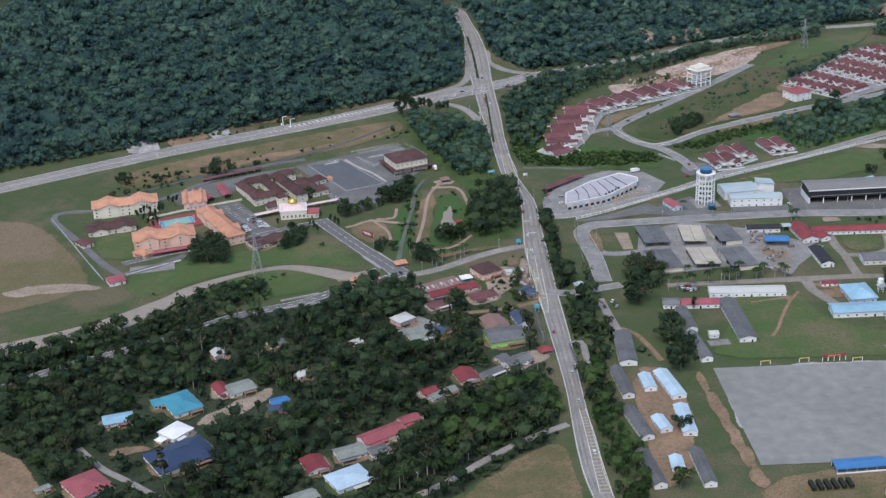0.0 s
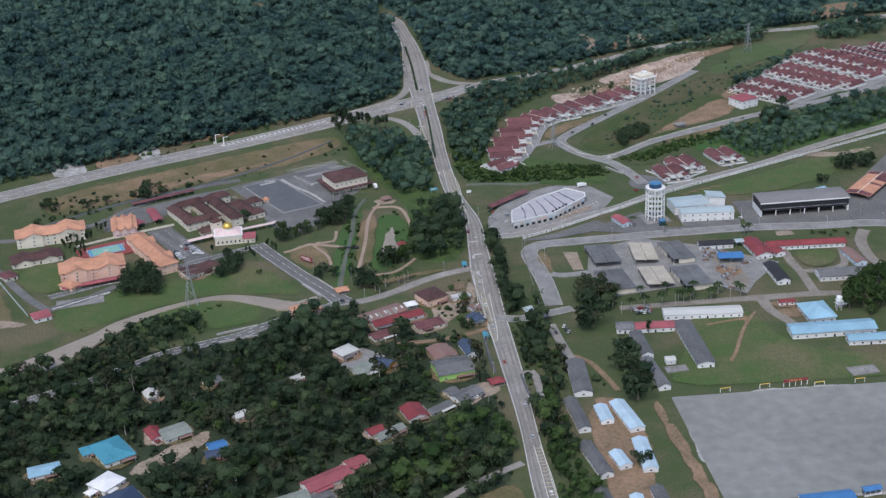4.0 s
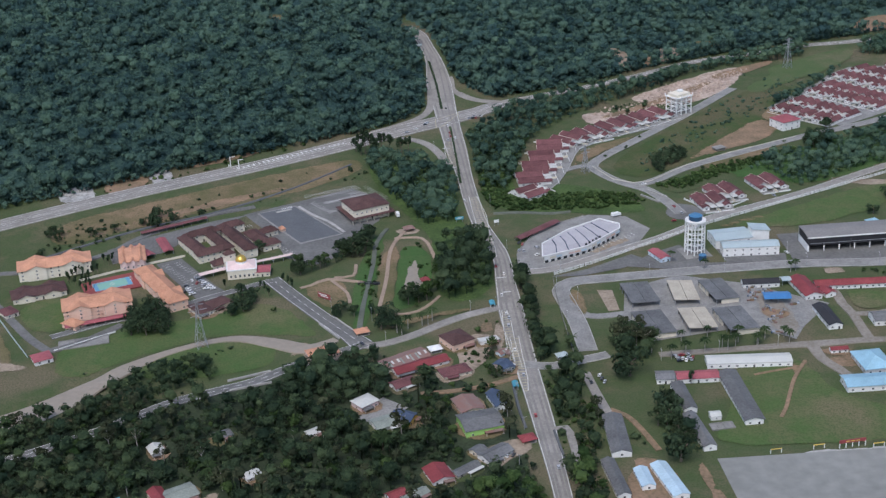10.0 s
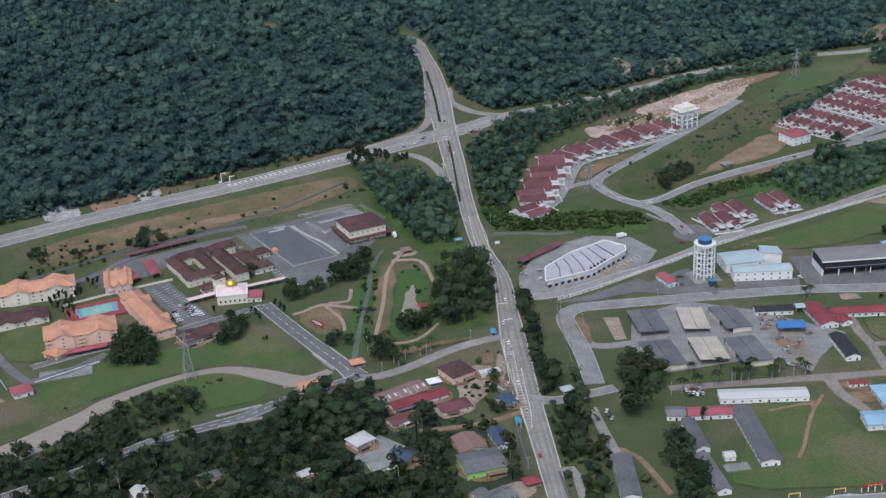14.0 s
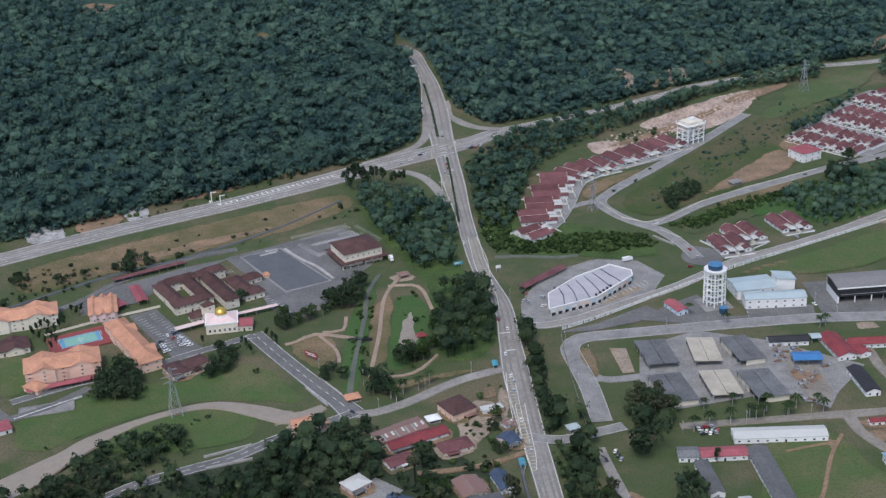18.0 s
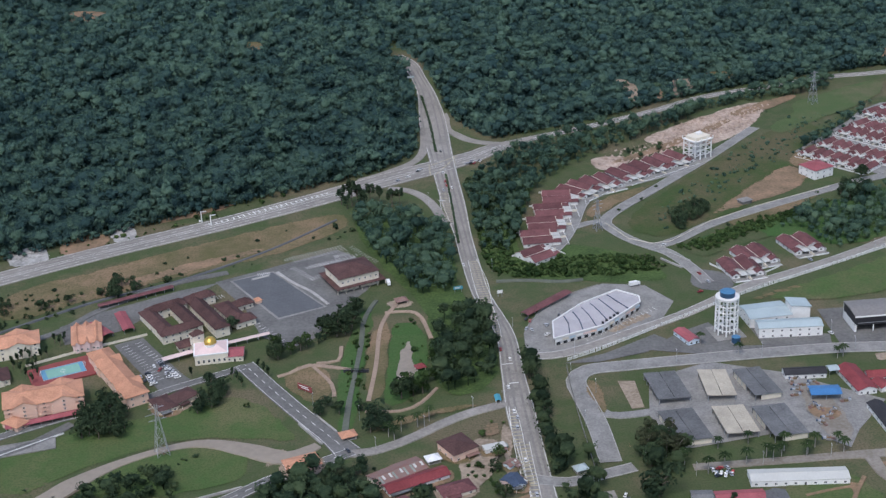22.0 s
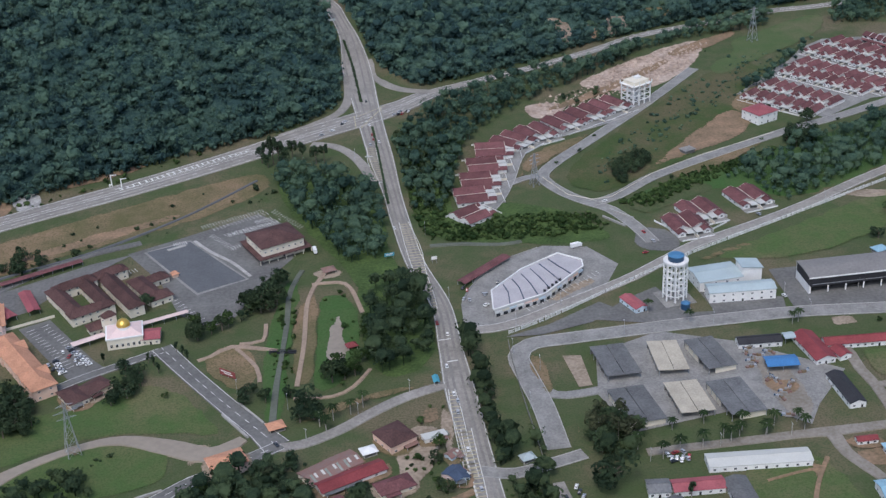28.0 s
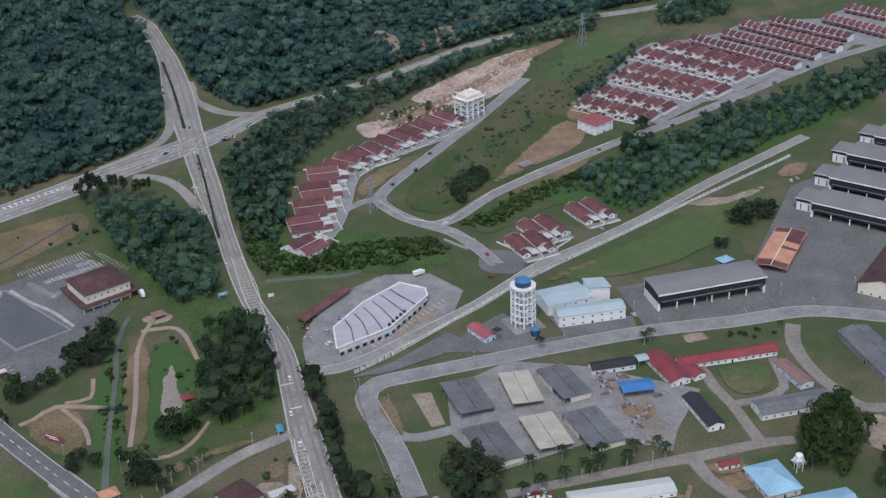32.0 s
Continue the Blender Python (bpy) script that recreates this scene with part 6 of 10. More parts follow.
building(159.9, 808.5, 23, 9.3, 19.1, 3.6, ROSE, BLUE_WALL, "gable", 1.2, "small guard house with a bright red roof", "guard house", rows=1, cols=2, over=0.5)
hangar(452, 885.6, -46.5, 70, 26, 12, "long stepped hall with pale roof and black cladding", white=True, roof=WARM_ROOF)
hangar(482.4, 919.9, -46.5, 70, 26, 12, "long stepped hall with pale roof and black cladding", white=True, roof=WARM_ROOF)
hangar(513.8, 955.1, -46.5, 70, 26, 12, "long stepped hall with pale roof and black cladding", white=True, roof=WARM_ROOF)
hangar(547, 982, -46.5, 64, 26, 12, "long stepped hall with pale roof and black cladding", white=True, roof=WARM_ROOF)
_store = canopy(377, 858, -38.5, 21.2, 58, 4, ORANGE, "open store with a patched orange sheet roof")
for k, lo, hi in ((-1, -28.5, -20), (1, -28.5, -21), (1, 9, 28.5), (-1, 22, 28.5), (1, -2, 1.5)):
    p = [(k * 0.3, lo, 5.42), (k * 10.3, lo, 4.24), (k * 10.3, hi, 4.24), (k * 0.3, hi, 5.42)]
    part("roof_patch", Shape().add(p + [(u, v, z - 0.1) for u, v, z in p], [(0, 1, 2, 3)[::k], (0, 4, 5, 1)[::k], (1, 5, 6, 2)[::k], (2, 6, 7, 3)[::k]]), MAROON, _store, "dark red replacement sheets")
part("ridge_gap", Shape().box(0, 0, 5.4, 0.5, 57, 0.12), CREAM, _store, "pale ridge strip")
building(432.6, 807.2, -45.5, 30.1, 65.3, 8, BROWN, CREAM, "gable", 5, "cream hall with a large maroon roof", "hall", rows=1, cols=5, over=0.8)
building(374.5, 723.7, -87.2, 53.1, 20.3, 5, GREY_ROOF, CONCRETE, "gable", 2, "long workshop with a weathered grey roof", "workshop", rows=1, cols=6, over=0.6)
building(291.1, 744.2, 0.1, 62, 9.6, 3.8, RED, WHITE, "gable", 2.2, "long white block with a red metal roof", "block", rows=1, cols=14, over=0.8)
building(253.5, 740.4, 9.5, 13.9, 32.3, 3.8, RED, WHITE, "gable", 2.2, "white wing with a red metal roof", "block", rows=1, cols=3, over=0.8)
building(267.2, 732.8, 16.8, 8.9, 11.5, 3.3, RED, WHITE, "gable", 1.5, "small annex with a red metal roof", "annex", rows=1, cols=1, over=0.6)
building(224, 752.4, 0.2, 27, 9.6, 3.5, DARK_ROOF, WHITE, "gable", 1.8, "low white store with a black roof", "store", rows=1, cols=5, over=0.5)
building(257, 694.6, 5.5, 10.4, 32.5, 3.5, DARK_ROOF, WHITE, "gable", 1.8, "low white block with a black roof", "block", rows=1, cols=2, over=0.5)
canopy(229.2, 724.7, -1.4, 19.1, 11.5, 5, BLUE, "bright blue metal canopy over a wash bay")
canopy(242.4, 753.4, 4.7, 7.1, 7.1, 4, MINT, "small pale green metal canopy")
building(306.8, 688.6, 1.8, 44, 15, 3.8, GREY_ROOF, WHITE, "gable", 2.4, "long white block with a mottled grey roof", "block", rows=1, cols=9, over=0.5)
building(320.5, 717, 10, 9.3, 27, 3.3, RUST, BLUE_WALL, "gable", 1.4, "patched shack with rusty red and blue sheets", "shack", rows=1, cols=1, over=0.4)
building(251.6, 647, 2.9, 12, 5.4, 2.8, RED, WHITE, "gable", 1.0, "tiny red-roofed hut beside the lane", "hut", rows=1, cols=3, over=0.4)

# hall, stores and barracks round the parade ground
building(270.6, 602.5, 2.2, 58.1, 16, 4.2, SKYBLUE, WHITE, "gable", 1.8, "long open hall with a pale blue roof", "hall", rows=1, cols=9, over=0.8)
building(291, 586.4, 0, 30.2, 11, 3.8, SKYBLUE, WHITE, "gable", 1.5, "low wing with a pale blue roof", "hall", rows=1, cols=5, over=0.8)
building(267.6, 627.8, 6.3, 20, 26, 4.5, SKYBLUE, WHITE, "hip", 4, "square hall with a tiered blue roof", "hall", rows=1, cols=3, over=1.0)
building(190.6, 637.1, -1.6, 54.7, 12.4, 3.5, PALE_ROOF, WHITE, "gable", 1.2, "long white store with a cream roof", "store", rows=1, cols=10, over=0.3)
building(175.7, 591.2, 4.4, 12.6, 61.8, 4, GREY_ROOF, WHITE, "gable", 1.4, "long barrack block with a grey roof", "barrack block", rows=1, cols=2, over=0.8, side=12)
building(134.1, 620.5, -3.4, 12.2, 12, 3.3, GREY_ROOF, WHITE, "gable", 1.4, "low white house with a grey roof", "block", rows=1, cols=3, over=0.5)
building(154.3, 619.6, 0.4, 27.3, 11, 3.3, ROSE, WHITE, "gable", 1.4, "low white block with a faded red roof", "block", rows=1, cols=5, over=0.5)
building(141.4, 594.3, 6, 8.8, 33, 3.2, GREY_ROOF, WHITE, "gable", 1.6, "narrow barrack with a dark grey roof", "barrack", rows=1, cols=1, over=0.4, side=8)
building(143.8, 554, 9, 8.4, 39, 3.2, GREY_ROOF, WHITE, "gable", 1.6, "narrow barrack with a dark grey roof", "barrack", rows=1, cols=1, over=0.4, side=8)
building(88.6, 508, 8, 8.2, 37.5, 3.2, GREY_ROOF, WHITE, "gable", 1.6, "narrow barrack with a dark grey roof", "barrack", rows=1, cols=1, over=0.4, side=8)
building(93.2, 456.9, 14, 8.6, 36.2, 3.2, GREY_ROOF, WHITE, "gable", 1.6, "narrow barrack with a dark grey roof", "barrack", rows=1, cols=1, over=0.4, side=8)
building(95.2, 406.6, 10.9, 8, 37.5, 3.2, GREY_ROOF, WHITE, "gable", 1.6, "narrow barrack with a dark grey roof", "barrack", rows=1, cols=1, over=0.4, side=8)
building(124.3, 406.9, 6, 8, 36.8, 3.2, GREY_ROOF, WHITE, "gable", 1.6, "narrow barrack with a dark grey roof", "barrack", rows=1, cols=1, over=0.4, side=8)
building(104.5, 506.9, 7.5, 8.4, 19.4, 3.0, PALE_SKY, WHITE, "gable", 1.4, "small white hut with a pale blue roof", "hut", rows=1, cols=1, over=0.4, side=4)
building(118.1, 503.9, 13.9, 10, 34.7, 3.0, PALE_SKY, WHITE, "gable", 1.4, "small white hut with a pale blue roof", "hut", rows=1, cols=1, over=0.4, side=4)
building(107.2, 455.6, 15.6, 8.2, 16.8, 3.0, PALE_SKY, WHITE, "gable", 1.4, "small white hut with a pale blue roof", "hut", rows=1, cols=1, over=0.4, side=4)
building(121.8, 459.8, 3, 9.2, 33.5, 3.0, PALE_SKY, WHITE, "gable", 1.4, "small white hut with a pale blue roof", "hut", rows=1, cols=1, over=0.4, side=4)
building(110.3, 411.8, 2, 7.8, 13.1, 3.0, PALE_SKY, WHITE, "gable", 1.4, "small white hut with a pale blue roof", "hut", rows=1, cols=1, over=0.4, side=4)
building(156.4, 571.5, 3.8, 6.9, 6.8, 2.8, PALE_ROOF, WHITE, "gable", 1, "small white hut with a pale roof", "hut", rows=1, cols=1, over=0.3)
grandstand(211.4, 405.1, 6, 29.7, 10.5, 3.8, "low spectator stand with a bright blue roof")
grandstand(237.2, 411.8, 11.5, 10.9, 5.1, 3.8, "low spectator stand with a bright blue roof")
grandstand(261.1, 406.8, 9, 31, 7.5, 3.8, "low spectator stand with a bright blue roof")
building(244.2, 375.7, 4.9, 51.3, 12.2, 4.2, RED, WHITE, "gable", 2, "long white block with a faded red roof", "block", rows=1, cols=9, over=0.8)
sign_board(227.9, 532.7, 16.0)
goal_frame(208.6, 532.3)
goal_frame(242.7, 531.4)
goal_frame(183.3, 529.7)
goal_frame(268.5, 533.3)
building(353.2, 596.7, -37.2, 32.1, 29.4, 6.5, GREY_ROOF, WHITE, "gable", 1.8, "white two-storey barrack with a grey roof", "barrack block", rows=2, cols=8, over=0.7)
building(343.7, 563.7, -31.3, 28.7, 25.6, 5.5, GREY_ROOF, WHITE, "gable", 1.8, "white two-storey barrack with a grey roof", "barrack block", rows=2, cols=8, over=0.7)
building(95, 553.8, 0.9, 12.2, 43.4, 3.4, GREY_ROOF, WHITE, "gable", 1.6, "narrow barrack with a weathered dark roof", "barrack", rows=1, cols=1, over=0.4, side=6)

# shop on the main road
MART = [(71, 807), (106, 823), (136, 856), (136.5, 865), (122, 877), (95, 858), (72.5, 832)]
mart(MART)
canopy(71.5, 868.4, 44.4, 47.9, 7.3, 3, MAROON, "long low faded red parking shelter")

# hall, school and hostel
building(-68.6, 924, 25.8, 33, 29.6, 10.5, BROWN, CREAM, "hip", 4.5, "cream assembly hall with a dark brown hipped roof", "assembly hall", rows=2, cols=7, over=0.9, skirt=True)
building(-305.5, 827.6, 16.4, 56.2, 22, 9, ORANGE, CREAM, "hip", 3.5, "cream hostel block with an orange tile roof", "hostel block", rows=3, cols=10, over=1.0, bays=2)
building(-216.4, 786.2, -58.9, 76, 16.3, 8, ORANGE, PEACH, "hip", 3.5, "long peach block with an orange tile roof", "hostel block", rows=2, cols=11, over=1.0, bays=2)
building(-256.7, 755.8, 16.3, 50.1, 23.7, 11, ORANGE, PEACH, "hip", 3.5, "four-storey peach hostel with balconies and orange roof", "hostel block", rows=4, cols=9, over=0.9, balconies=True, bays=2)
canopy(-251.8, 738.9, 20.3, 49.4, 6.1, 3, ROSE, "long red-roofed covered walkway")
building(-248.6, 843, 13.5, 21.1, 30.4, 6, ORANGE, PINK, "hip", 2.5, "low pink block with weathered orange roof", "school block", rows=1, cols=5, over=0.8, bays=3)
canopy(-242.7, 854.3, 40.7, 8.9, 25.3, 3, ROSE, "open red-roofed car parking shelter")
canopy(-227.2, 865.4, 23.4, 8, 30.3, 3, ROSE, "open red-roofed car parking shelter")
canopy(-225.9, 902.7, 28.7, 56.9, 5.5, 3, MAROON, "very long maroon parking shelter")
building(-308.6, 789, 21.6, 40.7, 19.2, 4, BROWN, CREAM, "hip", 2.5, "low cream block with a brown roof", "school block", rows=1, cols=8, over=0.9, bays=2)
building(-279.8, 686, 28.4, 13.5, 13.5, 3, ROSE, WHITE, "hip", 1.4, "small white gate house with a pink roof", "gate house", rows=1, cols=2, over=0.6)
building(-323.1, 758.7, 41.9, 11.1, 14.7, 3, MAROON, CREAM, "hip", 1.4, "small cream hut with a brown roof", "hut", rows=1, cols=2, over=0.6)
building(-180.7, 750, 33.9, 13.5, 19.3, 4, BROWN, CREAM, "hip", 2.2, "low cream house with a brown roof", "house", rows=1, cols=3, over=0.8)
building(-169.9, 758.1, 44.7, 18.7, 13.7, 4, BROWN, CREAM, "hip", 2.2, "low cream house wing with a brown roof", "house", rows=1, cols=3, over=0.8)
building(-202.5, 857, -58, 43, 11.5, 7, BROWN, CREAM, "hip", 2.8, "cream school wing with a dark brown hipped roof", "school wing", rows=2, cols=7, over=1.0)
building(-186, 844.5, 30, 27, 10.5, 7, BROWN, CREAM, "hip", 2.8, "cream school wing with a dark brown hipped roof", "school wing", rows=2, cols=5, over=1.0)
building(-199.5, 879, 31, 30, 10.5, 7, BROWN, CREAM, "hip", 2.8, "cream school wing with a dark brown hipped roof", "school wing", rows=2, cols=5, over=1.0)
building(-184.5, 866, -59, 47, 10.5, 7, BROWN, CREAM, "hip", 2.8, "cream school wing with a dark brown hipped roof", "school wing", rows=2, cols=8, over=1.0)
building(-177.5, 893, 31, 22, 10.5, 7, BROWN, CREAM, "hip", 2.8, "cream school wing with a dark brown hipped roof", "school wing", rows=2, cols=4, over=1.0)
building(-168.6, 867.5, -60, 58, 12, 7, BROWN, CREAM, "hip", 2.8, "cream school wing with a dark brown hipped roof", "school wing", rows=2, cols=10, over=1.0)
building(-153, 872.5, -58, 34, 13, 5, BROWN, CREAM, "hip", 2.8, "cream school wing with a dark brown hipped roof", "school wing", rows=1, cols=6, over=1.0)
building(-142.8, 861.5, 31, 17, 12, 5, BROWN, CREAM, "hip", 2.8, "cream school wing with a dark brown hipped roof", "school wing", rows=1, cols=3, over=1.0)
building(-146.5, 886, 31, 16, 10, 4.5, BROWN, CREAM, "hip", 2.8, "cream school wing with a dark brown hipped roof", "school wing", rows=1, cols=3, over=1.0)
building(-176, 829.5, 28, 18, 11, 4.5, BROWN, CREAM, "hip", 2.8, "cream school wing with a dark brown hipped roof", "school wing", rows=1, cols=4, over=1.0)
mosque(-158.9, 805.3)
canopy(-181.7, 813.3, 28.4, 21.5, 5.2, 3.5, PINK, "pale pink roofed covered walkway")
canopy(-137.5, 833.7, 23.5, 32.9, 3.9, 3.5, PINK, "pale pink roofed covered walkway")
building(-142.9, 813.9, 2.6, 12.4, 14, 4, ROSE, CREAM, "gable", 1.8, "small cream annex with a red roof", "annex", rows=1, cols=3, over=0.6)
ball_court(-256.3, 802.7, 24)
kiosk(-135.8, 893)
building(-169.6, 825.8, 36.5, 9.1, 6.5, 13, BROWN, CREAM, "hip", 2.5, "tall cream stair tower of the school", "school wing", rows=3, cols=1, over=0.5)
building(-203.5, 769.1, -46.4, 20.5, 11.6, 4, ORANGE, CREAM, "hip", 3.0, "low cream annex of the hostel with orange roof", "hostel block", rows=1, cols=4, over=0.9)
building(-269.9, 735.2, -33, 15.1, 10.8, 4, ORANGE, PEACH, "hip", 2.5, "low peach annex with an orange roof", "hostel block", rows=1, cols=2, over=0.8)

# village houses
building(3, 682.2, 32, 18, 19.5, 5.6, BROWN, PEACH, "hip", 2.5, "low house with a brown tile roof", "house", rows=1, cols=3, over=0.7, name="house")
building(-39, 655.2, 32, 17, 15, 3.2, RUST, CREAM, "gable", 1.6, "old house with a rusty patched roof", "house", rows=1, cols=3, over=0.7, name="house")
building(-21.5, 650.8, 26, 39, 11, 3.2, RED, WHITE, "gable", 1.8, "long white house with a red roof", "house", rows=1, cols=3, over=0.7, name="house")
building(0.9, 640.6, 22, 20.5, 12.5, 3.2, MAROON, CREAM, "hip", 2.4, "cream house with a maroon hipped roof", "house", rows=1, cols=3, over=0.7, name="house")
building(-32.4, 627.5, 32, 16.5, 10.8, 2.9000000000000004, MAROON, WHITE, "gable", 1.5, "small house with a dark red roof", "house", rows=1, cols=3, over=0.7, name="house")
building(-55.9, 604.2, 39.6, 14.4, 12.5, 4.2, PALE_ROOF, PINK, "hip", 1.6, "pale pink house with a light grey roof", "house", rows=1, cols=3, over=0.7, name="house")
building(-30.7, 584.3, 59.4, 12.5, 15, 3.7, SLATE, YELLOW, "gable", 2.2, "yellow house with a slate blue roof", "house", rows=1, cols=3, over=0.7, name="house")
building(8.1, 597, 19.9, 15.4, 19.6, 2.9000000000000004, RUST, CREAM, "gable", 1.6, "old house with a rusty brown roof", "house", rows=1, cols=3, over=0.7, name="house")
building(26.8, 600.2, 18.2, 9.6, 19.6, 3.7, SLATE, WHITE, "gable", 2.2, "white house with a grey-blue roof", "house", rows=1, cols=3, over=0.7, name="house")
building(15, 573.6, 16.1, 25.1, 21.9, 4.7, GREY_ROOF, GREEN, "gable", 2.2, "large grey-roofed hall with lime green walls", "house", rows=1, cols=3, over=0.7, name="house")
building(22.6, 539, 38.8, 19.9, 11.5, 3.2, GREY_ROOF, WHITE, "gable", 1.8, "row house with a dark grey roof", "house", rows=1, cols=3, over=0.7, name="house")
building(12.9, 543.2, 42.9, 8.8, 9, 2.9000000000000004, GREY_ROOF, CREAM, "gable", 1.4, "small house with a grey roof", "house", rows=1, cols=3, over=0.7, name="house")
building(-10.5, 520.2, 22.2, 14.1, 17.4, 3.2, RED, WHITE, "gable", 2.0, "house with a bright red roof", "house", rows=1, cols=3, over=0.7, name="house")
building(5.1, 523.8, 39.3, 18.1, 7.2, 2.9000000000000004, GREY_ROOF, CREAM, "gable", 1.4, "low house with a grey roof", "house", rows=1, cols=3, over=0.7, name="house")
building(-34.5, 501.5, 31.6, 11.5, 7.8, 2.9000000000000004, RED, WHITE, "gable", 1.6, "small house with a red roof", "house", rows=1, cols=3, over=0.7, name="house")
building(-25.4, 498.1, 40.9, 20.8, 7.5, 2.9000000000000004, MOSS_ROOF, WHITE, "gable", 1.5, "low house with a mossy grey roof", "house", rows=1, cols=3, over=0.7, name="house")
building(-190.6, 492.4, 34.3, 19.7, 27.2, 3.7, TEAL, WHITE, "hip", 3.2, "house with a bright teal tile roof and white porch", "house", rows=1, cols=3, over=0.7, name="house")
building(-205.5, 494.7, 25.5, 9, 10.2, 2.9000000000000004, TEAL, WHITE, "hip", 1.4, "small outbuilding with a teal roof", "house", rows=1, cols=3, over=0.7, name="house")
building(-226.7, 474.9, 18.5, 18.9, 12.2, 3.2, SKYBLUE, WHITE, "hip", 1.6, "low house with a pale blue roof", "house", rows=1, cols=3, over=0.7, name="house")
building(-187, 458, 52.9, 16.7, 15.5, 3.7, WHITE, WHITE, "hip", 1.6, "low house under a white roof", "house", rows=1, cols=3, over=0.7, name="house")
building(-194.2, 449.7, 53.3, 6.3, 6.1, 2.7, WHITE, WHITE, "hip", 1.0, "small outbuilding with white roof", "house", rows=1, cols=3, over=0.7, name="house")
building(-178.6, 430.6, 34.7, 37.3, 28.3, 3.7, NAVY, WHITE, "hip", 4.0, "large villa with a navy tile roof", "house", rows=1, cols=3, over=0.7, name="house")
building(-226.8, 400.8, 40.4, 21.9, 24, 3.7, ROSE, CREAM, "hip", 3.0, "villa with a rose red tile roof", "house", rows=1, cols=3, over=0.7, name="house")
building(-156.4, 511, 31.4, 18.2, 15.2, 3.2, MOSS_ROOF, WHITE, "gable", 1.6, "long house with a mossy grey roof", "house", rows=1, cols=3, over=0.7, name="house")
building(-168.2, 510, 30.9, 9.2, 15.8, 3.2, RED, WHITE, "gable", 1.6, "small house with a red roof", "house", rows=1, cols=3, over=0.7, name="house")
building(-178.7, 559.7, 29, 9.2, 10.6, 3.2, PALE_ROOF, WHITE, "gable", 1.6, "white house half hidden by trees", "house", rows=1, cols=3, over=0.7, name="house")
building(-76.5, 402, 33, 23, 19, 3.7, PALE_SKY, WHITE, "hip", 2.0, "wide square house with a pale metal roof", "house", rows=1, cols=3, over=0.7, name="house")
building(-97.8, 418.1, 26, 13.8, 16.9, 3.2, RED, WHITE, "gable", 1.6, "house with a patched red roof", "house", rows=1, cols=3, over=0.7, name="house")
building(-78.2, 430.5, 25.6, 18.3, 13.1, 3.2, MOSS_ROOF, WHITE, "gable", 1.6, "house with a grey sheet roof", "house", rows=1, cols=3, over=0.7, name="house")
building(-60.8, 450, 35.3, 29.4, 13.1, 3.2, ROSE, WHITE, "gable", 2.0, "long white house with a pink-red roof", "house", rows=1, cols=3, over=0.7, name="house")
building(-128.7, 484, 15.8, 11, 9.3, 2.7, SLATE, CREAM, "gable", 1.2, "low shack with a grey-blue roof", "house", rows=1, cols=3, over=0.7, name="house")
building(-101, 383, 30, 18, 12, 3.2, MOSS_ROOF, CREAM, "gable", 1.6, "low house with a mossy green roof", "house", rows=1, cols=3, over=0.7, name="house")
building(-87.5, 673.8, 22, 21, 14.5, 3.7, ORANGE, PINK, "hip", 2.0, "roadside building with an orange tile roof", "house", rows=1, cols=3, over=0.7, name="house")
building(34.2, 646.2, 21.8, 9, 13, 2.7, SLATE, BLUE_WALL, "gable", 1.2, "small stall with patched blue sheets", "house", rows=1, cols=3, over=0.7, name="house")
bus_stop(39, 619.1)
bus_stop(29.5, 738.2)

building(-25.2, 664, 30, 17, 15, 3.2, RUST, CREAM, "gable", 1.6, "old house with a rusty patched roof", "house", rows=1, cols=3, over=0.7, name="house")
building(24.5, 682, 20, 14, 6, 2.6, PALE_ROOF, WHITE, "mono", 0.8, "low stall row with a patched white roof", "house", rows=1, cols=2, over=0.4, name="house")
building(33, 664, 40, 8, 6.5, 2.6, RUST, BLUE_WALL, "gable", 1.0, "tiny roadside stall with a rusty roof", "house", rows=1, cols=1, over=0.4, name="house")
building(-141.5, 573, 28, 12, 9, 3.0, GREY_ROOF, CREAM, "gable", 1.5, "small grey-roofed house among trees", "house", rows=1, cols=2, over=0.5, name="house")
building(-118, 528, 36, 10, 8, 2.8, PALE_ROOF, WHITE, "gable", 1.2, "small pale-roofed house among trees", "house", rows=1, cols=2, over=0.5, name="house")
building(-86, 572, 34, 9, 7, 2.8, PALE_ROOF, WHITE, "gable", 1.2, "white outbuilding half hidden by trees", "house", rows=1, cols=2, over=0.5, name="house")
building(-45, 467, 33, 13, 9, 2.9, ROSE, CREAM, "gable", 1.4, "small house with a faded red roof", "house", rows=1, cols=2, over=0.5, name="house")
building(-62, 432, 30, 12, 9, 2.9, GREY_ROOF, WHITE, "gable", 1.4, "low house with a grey sheet roof", "house", rows=1, cols=2, over=0.5, name="house")
building(-252, 399, 38, 9, 5, 2.6, MOSS_ROOF, CREAM, "gable", 1.0, "small garden shed with a mossy roof", "house", rows=1, cols=1, over=0.4, name="house")

# estate houses
semi_house(70.5, 952.6, 36.3, 1.15)
semi_house(73.8, 985.5, 4.8, 1.15)
semi_house(80.7, 1011.6, 1.1, 1.15)
semi_house(88.3, 1038.1, 2.1, 1.15)
semi_house(97.7, 1066.9, -2.3, 1.15)
semi_house(116.7, 1085.8, -44.9, 1.15)
semi_house(138.3, 1101.2, -64.1, 1.15)
semi_house(163.7, 1120.7, -58.6, 1.15)
semi_house(186.4, 1136.2, -58.6, 1.15)
semi_house(208.5, 1151.2, -57.2, 1.15)
semi_house(218.6, 916, -78.2, 1.1)
semi_house(233.1, 936.1, -74, 1.1)
semi_house(272.5, 952.8, -73.9, 1.1)
house_row(330.2, 1154.3, 376.6, 1103.4, 4)
